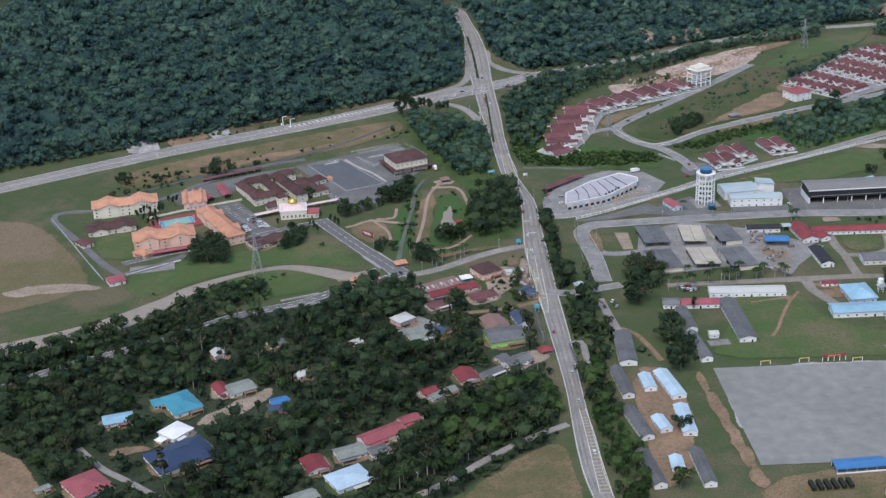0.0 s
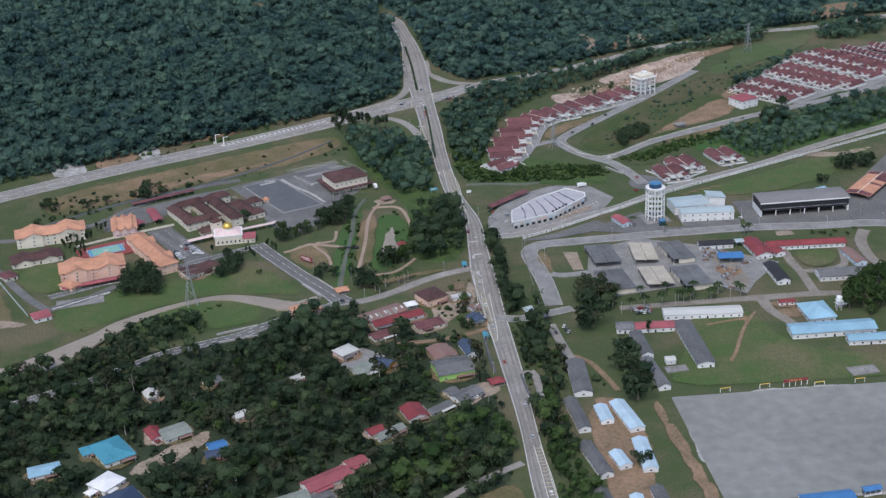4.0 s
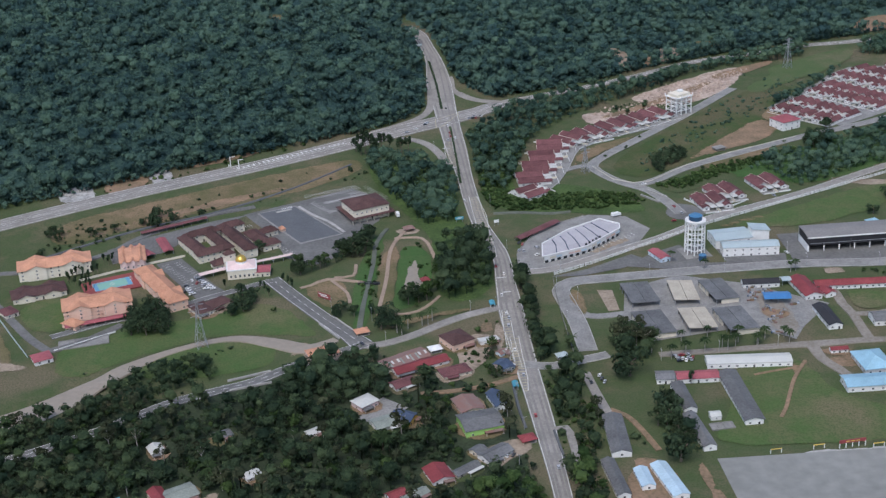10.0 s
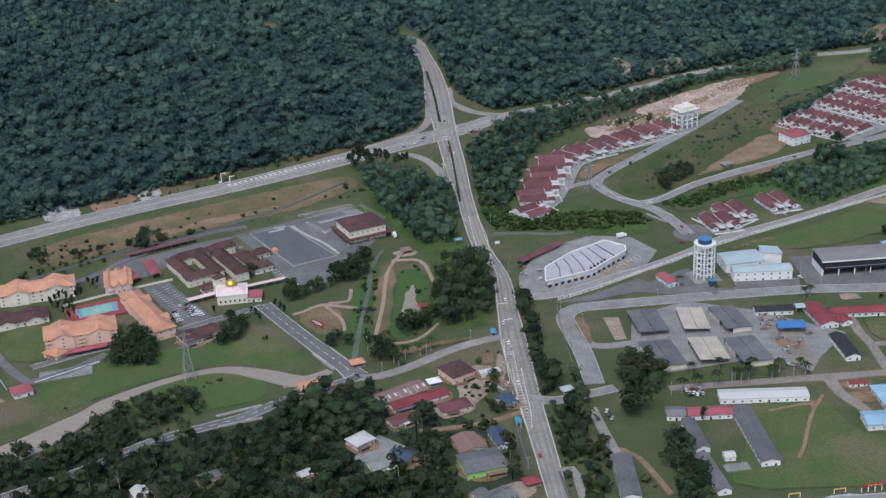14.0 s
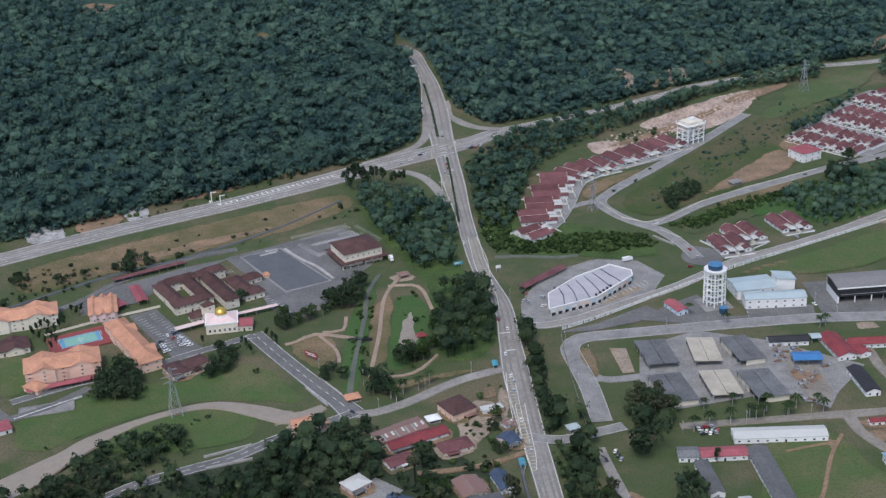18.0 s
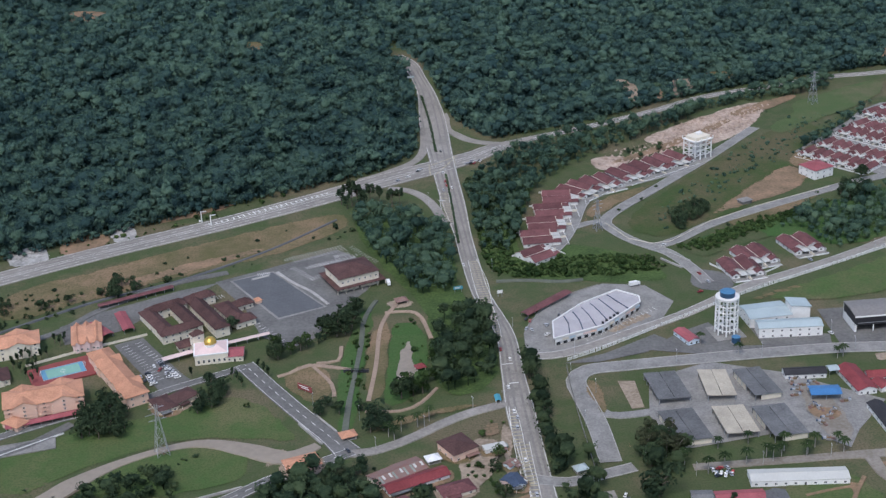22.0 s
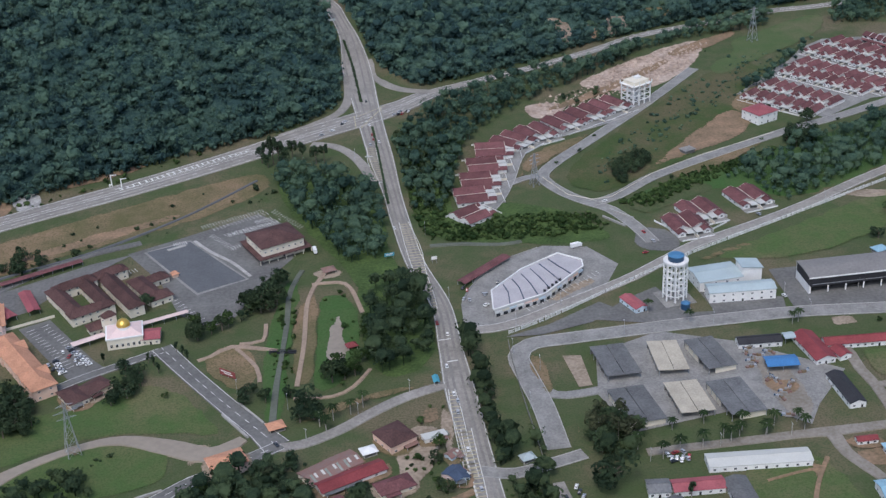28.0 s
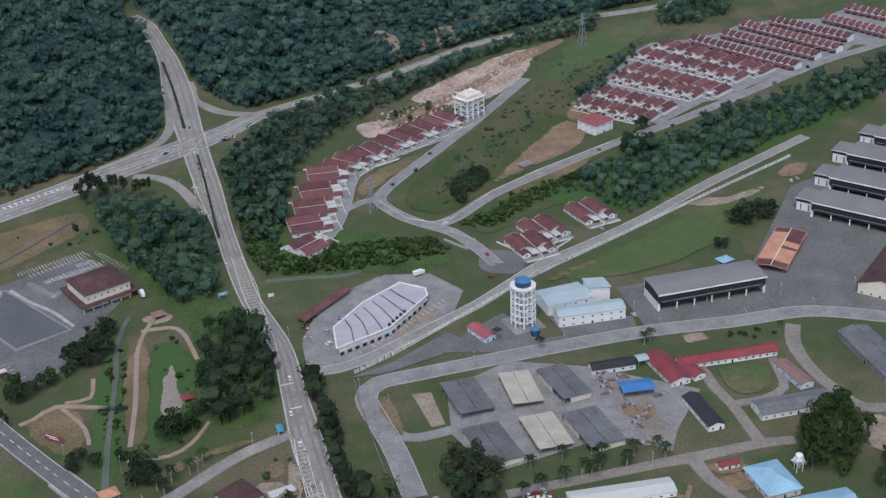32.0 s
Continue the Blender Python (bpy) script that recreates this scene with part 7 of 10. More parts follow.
house_row(353.5, 1175.3, 397, 1118.5, 4)
house_row(379.1, 1205.7, 431.9, 1141.2, 5)
house_row(396.7, 1223.5, 454.5, 1141.7, 5)
house_row(419, 1257.8, 482.8, 1168.4, 6)
house_row(445.6, 1276.7, 509.5, 1176.3, 6)
terrace_row(478.7, 1275.1, 539.2, 1177.6)
terrace_row(512.1, 1281.1, 567.7, 1196.7)
terrace_row(539.6, 1301.5, 594.2, 1207.6)
terrace_row(570.7, 1303.1, 617.4, 1232.1)
terrace_row(622.7, 1293.8, 666.5, 1213.1)
terrace_row(656.5, 1315.6, 701.5, 1247.4)
building(325.2, 1099.6, 27.7, 22.1, 21.2, 8.5, ROSE, WHITE, "hip", 3.0, "tall white hall with a red roof", "hall", rows=2, cols=3, over=0.7)
frame_tower(233.3, 1156.2)
drain_structure(251, 1042.6)
pylon(-172.2, 695.3, 34.0)
pylon(374.9, 1295, 34.0)
pylon(124.1, 1001, 26.0)
FENCE = [(78.2, 786.5), (105.2, 801.6), (145.8, 828.7), (180.5, 852), (217.1, 875.4), (284.2, 912.2), (363.7, 956.2), (451.7, 1003.2)]
white_fence(FENCE)

# road markings, bridges, walls and park things
hatch(YELLOW_PAINT, [(22.1, 952.2, 6.6), (26.7, 910.6, 10.2), (29.1, 875.6, 7.9), (33.5, 840.8, 5.2), (35.7, 822.9, 2)])
hatch(YELLOW_PAINT, [(37.8, 729.4, 3.6), (38.6, 708.3, 5.6), (39.7, 675, 6.1), (41.8, 644, 6.5)])
hatch(YELLOW_PAINT, [(42.3, 688.6, 5.9), (43.2, 662.8, 5.8), (44.6, 630.3, 5.6), (45.4, 613.3, 2.6)])
hatch(YELLOW_PAINT, [(61.2, 477.8, 3.8), (63.8, 447.7, 5), (65.6, 416.5, 5.5), (67.9, 384.6, 6.8)])
hatch(PAINT, [(-192.8, 1029.5, 3.5), (-145, 1060.3, 5), (-93.7, 1091.1, 3)], 4.5, 1.3)
median([(5.7, 1122.2, 1.8), (9.1, 1057.6, 1.8), (12.6, 982.3, 1.8)])
median([(-2.1, 1182.1, 2.6), (-7, 1261.5, 2.6), (-14.2, 1327.4, 2.6)])
median([(-126.1, 940.4, 2.2), (-113.2, 923, 2.2), (-98.3, 907.5, 2.2), (-84.5, 886.1, 2.2)], False)
median([(-144.3, 929, 2), (-132, 935.2, 2)], False)
stripes(-115.4, 958.5, -77.8, 978.9, 2.7, -4.2, 15)
stripes(-105.8, 948, -68.3, 968.1, 2.7, -4.2, 15)
stripes(-175.2, 898.7, -164.2, 905.4, 2.7, -4.2, 6)
stripes(-137.6, 861.2, -115.5, 831.6, 4.1, 2.9, 9)
stripes(-223.1, 831.3, -190.9, 785.4, 4.1, 2.9, 14)
stripes(-211, 838.8, -176.1, 792.7, -3.6, -3.4, 14)
stripes(92.3, 816.5, 144.8, 857.6, 2.4, -4.4, 16)
stripes(-121.2, 957.6, -78.8, 978.8, -1.9, 4.6, 22)
stripes(-103.9, 948.8, -89.6, 954.6, 2.1, -4.5, 9)
stripes(-89.6, 954.6, -69.9, 964.1, 2.6, -4.2, 12)
stripes(-82.9, 961.3, -72.1, 966.3, -2.1, 4.6, 8)
stripes(-73.3, 977.7, -52.7, 950.5, 3, 4, 12)
stripes(-116.3, 944.8, -99.9, 924.4, 3.4, 3.6, 10)
stripes(-140.9, 938.3, -132.8, 940.9, 1.6, -4.7, 6)
stripes(-97.8, 924, -88.7, 932.6, -2.1, 4.5, 6)
stripe_line(YELLOW_PAINT, [(-6.7, 1147.1, 0.7), (17.4, 1169.1, 0.7)])
stripe_line(YELLOW_PAINT, [(-3.7, 1121.9, 0.7), (14.4, 1162.6, 0.7)])
stripe_line(YELLOW_PAINT, [(-8.6, 1150.5, 0.7), (-7.8, 1120.4, 0.7)])
stripe_line(YELLOW_PAINT, [(13.7, 1168.5, 0.7), (14.9, 1134.5, 0.7)])
stripe_line(PAINT, [(-2.2, 1064.9, 1), (4.4, 1064.6, 1)])
stripe_line(PAINT, [(3.1, 1017.7, 1), (9.7, 1018.5, 1)])
stripe_line(PAINT, [(0.1, 1136.2, 1), (6.3, 1136.6, 1)])
stripe_line(PAINT, [(34.5, 784.5, 1), (42.1, 785.4, 1)])
stripe_line(PAINT, [(37.8, 759.1, 1), (44.2, 760, 1)])
hatch(YELLOW_PAINT, [(3.4, 1083.2, 7), (4, 1054.7, 8.2), (7.6, 1022.2, 7.7)])
parapet_bridge("river_bridge", "road bridge with white parapets over the river", -147.4, 643.8, -120.2, 654.9, -144.3, 631, -118.2, 639.5)
parapet_bridge("estate_bridge", "small estate bridge with white parapets", 171.5, 948.6, 185.4, 932, 164.5, 938.9, 177.3, 921.1)
parapet_bridge("town_bridge", "road bridge with white parapets over the stream", -84.3, 732.3, -69.5, 710, -93.2, 721.9, -77.5, 697.3)
low_wall("long cream wall beside the ball court", CREAM, 1.8, [(-282.9, 809.9), (-248.1, 829.8), (-208.4, 848.6)])
low_wall("teal mesh fence of the playing field", MINT, 1.6, [(-363.2, 806.6), (-332.5, 758.5), (-290.7, 690.1)])
low_wall("low white wall of the hostel", WHITE, 1.2, [(-274.3, 698.5), (-237.5, 724.1)])
low_wall("grey wire fence along the compound", CONCRETE, 1.8, [(76.5, 777.1), (76.2, 755.3), (77.7, 711.5), (80.3, 658.9)])
low_wall("low pale wall of the shop forecourt", KERB, 1.0, [(54.8, 833.7), (65.1, 859.2), (90.7, 885.9), (111.5, 898.2)])
low_wall("low cream wall along the estate road", CREAM, 1.0, [(131.9, 1012.6), (145.9, 979.3), (162.2, 967.9), (177.1, 970.2), (215.1, 1006.3), (257.3, 1032.9), (327.9, 1068.7)])
low_wall("low white wall of the corner houses", WHITE, 1.2, [(199, 925.4), (212.9, 902.3), (235.8, 906), (248.6, 915.4)])
footbridge(-68.9, 786.1, -52.2, 784.4)
pavilion(-18.5, 784.2, 6, RED, "small red-roofed park pavilion")
pavilion(-62.3, 703.9, 9, ORANGE, "orange-roofed park gate pavilion")
pavilion(-31.9, 885.2, 8, RUST, "weathered pink playground shelter")
pavilion(42.4, 554.6, 9, RED, "bright red roadside stall roof")
pavilion(-11.7, 673.4, 8, WHITE, "white-roofed village car shelter")
pavilion(71.9, 655.8, 7, MINT, "pale roadside shelter by the lane")
pavilion(288.1, 639.8, 6, WHITE, "small white tank shelter on posts")
pavilion(336.3, 856, 9, SKYBLUE, "small pale blue garden shelter")
building(-40.9, 580.3, 26.2, 20.7, 14, 3.2, MOSS_ROOF, WHITE, "gable", 1.4, "low house with a grey metal roof", "house", rows=1, cols=3, over=0.6, name="house")
building(32.1, 646.7, 47.5, 10.1, 9.9, 3.0, SLATE, PINK, "gable", 1.2, "tiny stall with a patched blue roof", "house", rows=1, cols=1, over=0.4, name="house")
building(-128.4, 493, 24.7, 11.6, 9.1, 2.8, BLUE, CREAM, "gable", 1.0, "low shack with a bright blue roof", "house", rows=1, cols=1, over=0.4, name="house")


for x, y, turn, w, d, odd in YARDS:
    ca, sa, p, q = math.cos(radians(turn)), math.sin(radians(turn)), w / 2 + 4.5, d / 2 + 4
    yard = [(x + u * ca - v * sa, y + u * sa + v * ca) for u, v in ((-p, -q - 3), (p, -q - 2), (p + 1, q), (-p, q))]
    patch("house_yard", ("trodden brown house yard", "dry grass house yard", "red earth house yard", "worn grass house yard")[odd], (SAND, DRY, EARTH, GRASS)[odd], yard)

# ---- trees ----
def crown_mesh(name, mat, seed, radius, tall, lobes, leaves, size, squash=0.8):
    """A crown of many small tilted leaf clumps round several lobes, with gaps between them."""
    rnd, s = random.Random(seed), Shape()
    balls = [(0, 0, tall * 0.62, radius * 0.62)]
    for i in range(lobes):
        a, k = rnd.uniform(0, 6.283), rnd.uniform(0.35, 0.75)
        balls.append((radius * k * math.cos(a), radius * k * math.sin(a), tall * rnd.uniform(0.42, 0.9), radius * rnd.uniform(0.28, 0.5)))
    for i in range(leaves):
        bx, by, bz, br = balls[rnd.randrange(len(balls))] if i % 4 else balls[1 + i % lobes]
        d = Vector((rnd.gauss(0, 1), rnd.gauss(0, 1), rnd.gauss(0.35, 0.9))).normalized()
        c = Vector((bx, by, bz)) + Vector((d.x, d.y, d.z * squash)) * br * rnd.uniform(0.8, 1.1)
        up = (d + Vector((rnd.uniform(-.45, .45), rnd.uniform(-.45, .45), rnd.uniform(-.2, .5)))).normalized()
        u = up.orthogonal().normalized()
        u.rotate(Matrix.Rotation(rnd.uniform(0, 6.28), 3, up))
        v, k = up.cross(u), size * rnd.uniform(0.6, 1.3)
        bend = up * k * 0.3
        s.add([c - u * k - bend, c - v * k * 0.7, c + u * k - bend, c + v * k * 0.7 + bend * 0.4], [(0, 1, 2, 3)])
    return s


def lobed_crown(seed, radius, tall, lobes, leaves, size):
    """A crown: a knobbly leaf mass with bulges, under a coat of loose tilted leaf clumps."""
    rnd, s = random.Random(seed), Shape()
    balls = [(0, 0, tall * 0.66, radius * 0.62)]
    for i in range(lobes + 2):
        a, k = 6.283 * (i + rnd.uniform(-.35, .35)) / (lobes + 2), rnd.uniform(0.42, 0.66)
        balls.append((radius * k * math.cos(a), radius * k * math.sin(a), tall * rnd.uniform(0.34, 0.80), radius * rnd.uniform(0.34, 0.50)))
    n, rows, phase = 8, ((-0.5, 0.72), (0.15, 0.98), (0.75, 0.80)), rnd.uniform(0, 6.283)
    for j, (e, w) in enumerate(rows):
        for i in range(n):
            a = 6.283 * (i + 0.5 * (j % 2)) / n
            k = radius * w * (0.60 + 0.14 * math.cos(a * lobes + phase) + rnd.uniform(-.10, .10))
            s.v.append((k * math.cos(a), k * math.sin(a), tall * 0.60 + radius * (0.50 + rnd.uniform(-.08, .10)) * e))
    s.f += [(j * n + i, j * n + (i + 1) % n, (j + 1) * n + (i + 1) % n, (j + 1) * n + i) for j in range(len(rows) - 1) for i in range(n)]
    s.f += [(16, 17, 18, 19), (16, 19, 20, 23), (20, 21, 22, 23)]
    for i in range(leaves):
        bx, by, bz, br = balls[i % len(balls)]
        d = Vector((rnd.gauss(0, 1), rnd.gauss(0, 1), rnd.gauss(0.55, 0.75))).normalized()
        c = Vector((bx, by, bz)) + Vector((d.x, d.y, d.z * 0.85)) * br * rnd.uniform(0.72, 1.28)
        up = (d + Vector((rnd.uniform(-.6, .6), rnd.uniform(-.6, .6), rnd.uniform(-.3, .5)))).normalized()
        u = up.orthogonal().normalized()
        u.rotate(Matrix.Rotation(rnd.uniform(0, 6.28), 3, up))
        v, k = up.cross(u), size * rnd.uniform(0.55, 1.3)
        s.add([c - u * k - up * k * 0.35, c - v * k * 0.75, c + u * k - up * k * 0.35, c + v * k * 0.75], [(0, 1, 2, 3)])
    return s, balls


def wood_shape(h, r, seed, limbs=5):
    """A tapered trunk that leans a little, with limbs that rise into the crown."""
    rnd, s = random.Random(seed), Shape()
    s.tube(0, 0, -0.6, r, h * 0.45, 7, r * 0.75).tube(0, 0, h * 0.45 - 0.6, r * 0.75, h * 0.35, 7, r * 0.3)
    for i in range(limbs):
        a, z = 6.283 * i / limbs + rnd.uniform(-.4, .4), h * rnd.uniform(0.35, 0.6)
        reach = min(h * 0.24, 2.3)
        s.beam((0, 0, z), (math.cos(a) * reach, math.sin(a) * reach, z + min(h * 0.24, 3.4)), r * 0.28)
    return s


def palm_mesh(seed):
    rnd, s = random.Random(seed), Shape()
    for i in range(15):
        a, drop = 6.283 * i / 15 + rnd.uniform(-.15, .15), rnd.uniform(0.2, 1.5)
        lx, ly, n = math.cos(a), math.sin(a), 5
        for k in range(n):
            r0, r1 = 3.6 * k / n, 3.6 * (k + 1) / n
            z0, z1 = 8.2 + 1.1 * math.sin(k / n * 2.2) - drop * (k / n) ** 2 * 2, 8.2 + 1.1 * math.sin((k + 1) / n * 2.2) - drop * ((k + 1) / n) ** 2 * 2
            w0, w1 = 0.55 * (1 - abs(k / n - 0.45)), 0.55 * (1 - abs((k + 1) / n - 0.45)) * (k < n - 1)
            s.add([(lx * r0 - ly * w0, ly * r0 + lx * w0, z0 - 0.25), (lx * r0, ly * r0, z0), (lx * r1, ly * r1, z1), (lx * r1 - ly * w1, ly * r1 + lx * w1, z1 - 0.25)], [(0, 1, 2, 3)])
            s.add([(lx * r0, ly * r0, z0), (lx * r0 + ly * w0, ly * r0 - lx * w0, z0 - 0.25), (lx * r1 + ly * w1, ly * r1 - lx * w1, z1 - 0.25), (lx * r1, ly * r1, z1)], [(0, 1, 2, 3)])
    return s


def rounded(me, height, size):
    """Leaf clumps take light as the rounded crown that they make up."""
    co = np.empty(len(me.vertices) * 3)
    me.vertices.foreach_get("co", co)
    away = co.reshape(-1, 3) - (0, 0, height * 0.45)
    away /= np.linalg.norm(away, axis=1, keepdims=True) + 1e-6
    me.polygons.foreach_set("use_smooth", [True] * len(me.polygons))
    own = np.empty(len(me.vertices) * 3)
    me.vertices.foreach_get("normal", own)
    own = own.reshape(-1, 3)
    own *= np.sign((own * away).sum(1, keepdims=True)) + 1e-9
    turn = 0.45 * away + 0.6 * own
    me.normals_split_custom_set_from_vertices((turn / (np.linalg.norm(turn, axis=1, keepdims=True) + 1e-6)).tolist())
    return me


def oil_palm(seed):
    """A stout palm: a wide star of long drooping fronds, each a ridged blade."""
    rnd, s = random.Random(seed), Shape()
    for i in range(22):
        a, lift, reach = 6.283 * i / 22 + rnd.uniform(-.15, .15), rnd.uniform(0.2, 2.6), rnd.uniform(4.2, 5.6)
        lx, ly, n = math.cos(a), math.sin(a), 5
        for k in range(n):
            f, g = k / n, (k + 1) / n
            r0, r1, w0, w1 = reach * f, reach * g, 0.75 * (1 - abs(f - 0.4)), 0.75 * (1 - abs(g - 0.4)) * (k < n - 1)
            z0, z1 = 6.5 + lift * math.sin(f * 2.6) - 2.2 * f * f, 6.5 + lift * math.sin(g * 2.6) - 2.2 * g * g
            for e in (-1, 1):
                s.add([(lx * r0, ly * r0, z0), (lx * r0 + e * ly * w0, ly * r0 - e * lx * w0, z0 - 0.35), (lx * r1 + e * ly * w1, ly * r1 - e * lx * w1, z1 - 0.35), (lx * r1, ly * r1, z1)], [(0, 1, 2, 3)[::e]])
    return s


KINDS = {}


def tree_kind(key, label, crown, trunk, category="tree"):
    KINDS[key] = (label, crown, trunk, category, [])


for i in range(3):
    tree_kind(("broad", i), "broad dark green tree with a rounded uneven crown", rounded(crown_mesh("crown", LEAF, 10 + i, 5.2, 9.5, 7, 420, 0.62).mesh("crown", LEAF), 9.5, 5.2), wood_shape(9, 0.35, i).mesh("trunk", BARK))
    tree_kind(("bright", i), "bright green tree with a loose crown", rounded(crown_mesh("crown", LEAF_BRIGHT, 20 + i, 4.6, 9.0, 6, 340, 0.6).mesh("crown", LEAF_BRIGHT), 9.0, 4.6), wood_shape(8.5, 0.3, 20 + i).mesh("trunk", BARK))
    tree_kind(("dark", i), "dense dark green tree with a low crown", rounded(crown_mesh("crown", LEAF_DARK, 30 + i, 5.6, 8.5, 8, 460, 0.62).mesh("crown", LEAF_DARK), 8.5, 5.6), wood_shape(8, 0.4, 40 + i).mesh("trunk", BARK))
    tree_kind(("dry", i), "tall thin-leaved grey-green tree", rounded(crown_mesh("crown", LEAF_DRY, 50 + i, 4.2, 12.0, 7, 380, 0.58).mesh("crown", LEAF_DRY), 12.0, 4.2), wood_shape(12, 0.22, 60 + i, 3).mesh("trunk", PALE_BARK))
    tree_kind(("palm", i), "palm tree with arching green fronds", palm_mesh(70 + i).mesh("crown", PALM), Shape().tube(0, 0, -0.5, 0.26, 8.9, 7, 0.18).mesh("trunk", PALE_BARK), "palm tree")
for i in range(3):
    tree_kind(("oil", i), "stout palm with a wide star of drooping fronds", oil_palm(170 + i).mesh("crown", PALM), Shape().tube(0, 0, -0.5, 0.5, 7.2, 8, 0.36).mesh("trunk", BARK), "palm tree")
    tree_kind(("tall", i), "tall pale-stemmed tree with a small high crown", rounded(crown_mesh("crown", LEAF_DRY, 150 + i, 3.6, 19.0, 6, 320, 0.62, 0.5).mesh("crown", LEAF_DRY), 19.0, 3.2), wood_shape(18.5, 0.22, 160 + i, 3).mesh("trunk", PALE_BARK))
tree_kind(("column", 0), "slim dark columnar cypress", rounded(crown_mesh("crown", LEAF_DARK, 90, 1.5, 10, 9, 260, 0.5, 2.0).mesh("crown", LEAF_DARK), 10, 1.5), wood_shape(7, 0.2, 91, 2).mesh("trunk", BARK))
for i in range(2):
    tree_kind(("conifer", i), "tall slender dark tree with layered branches", rounded(crown_mesh("crown", LEAF_DARK, 190 + i, 3.4, 16, 9, 420, 0.75, 1.5).mesh("crown", LEAF_DARK), 16, 3.4), wood_shape(15, 0.3, 195 + i, 5).mesh("trunk", BARK))
tree_kind(("bush", 0), "low rounded green shrub", rounded(crown_mesh("crown", LEAF, 95, 2.0, 3.0, 5, 110, 0.5).mesh("crown", LEAF), 3.0, 2.0), wood_shape(1.6, 0.12, 96, 3).mesh("trunk", BARK), "shrub")
tree_kind(("bush", 1), "low bright green shrub", rounded(crown_mesh("crown", LEAF_BRIGHT, 97, 1.8, 2.6, 5, 100, 0.45).mesh("crown", LEAF_BRIGHT), 2.6, 1.8), wood_shape(1.4, 0.12, 98, 3).mesh("trunk", BARK), "shrub")


def tree(x, y, key, scale=1.0, turn=0.0, group="", z=None):
    label, crown, trunk, category, made = KINDS[key]
    m = pose(x, y, high(x, y) if z is None else z, 0, 0, turn) @ Matrix.Diagonal((scale, scale, scale * (0.9 + 0.2 * ((x * 7.3 + y * 3.1) % 1)), 1))
    b = new(category.replace(" ", "_"))
    b.matrix_basis = m
    tagged(b, label, category, group)
    part("trunk", trunk, None, b)
    part("crown", crown, None, b)
    return b


def inside(x, y, poly):
    hit, j = False, len(poly) - 1
    for i in range(len(poly)):
        (xi, yi), (xj, yj) = poly[i], poly[j]
        if (yi > y) != (yj > y) and x < (xj - xi) * (y - yi) / (yj - yi) + xi:
            hit = not hit
        j = i
    return hit


ROADS = [MAIN, HIGHWAY] + MINOR + [[(x, y, 24) for x, y in RIVER]]


def free(x, y, gap=2.5, road_gap=2.0):
    for bx, by, c, s, a, b in TAKEN:
        dx, dy = x - bx, y - by
        if abs(dx * c + dy * s) < a + gap and abs(-dx * s + dy * c) < b + gap:
            return False
    if any(inside(x, y, area) for area in CLEAR):
        return False
    for line in ROADS:
        for (ax, ay, aw), (bx, by, bw) in zip(line, line[1:]):
            if min(ax, bx) - 40 < x < max(ax, bx) + 40 and min(ay, by) - 40 < y < max(ay, by) + 40 and to_line(x, y, [(ax, ay), (bx, by)]) < max(aw, bw) / 2 + road_gap:
                return False
    return True


def scatter(poly, spacing, seed, keep=1.0):
    rnd = random.Random(seed)
    x0, x1 = min(p[0] for p in poly), max(p[0] for p in poly)
    y0, y1 = min(p[1] for p in poly), max(p[1] for p in poly)
    out, y = [], y0
    while y < y1:
        x = x0
        while x < x1:
            u, v = x + rnd.uniform(-.45, .45) * spacing, y + rnd.uniform(-.45, .45) * spacing
            if rnd.random() < keep and inside(u, v, poly):
                out.append((u, v))
            x += spacing
        y += spacing * 0.87
    return out


def grove(poly, spacing, kinds, seed, size=1.0, group="", keep=1.0, gap=2.5, road_gap=3.0):
    """Single trees in a stretch of ground."""
    rnd = random.Random(seed + 1)
    for x, y in scatter(poly, spacing, seed, keep):
        if free(x, y, gap, road_gap):
            name = rnd.choice(kinds)
            tree(x, y, (name, rnd.randrange(3) if name not in ("column", "bush") else rnd.randrange(1 if name == "column" else 2)), size * rnd.uniform(0.75, 1.2), rnd.uniform(0, 360), group)


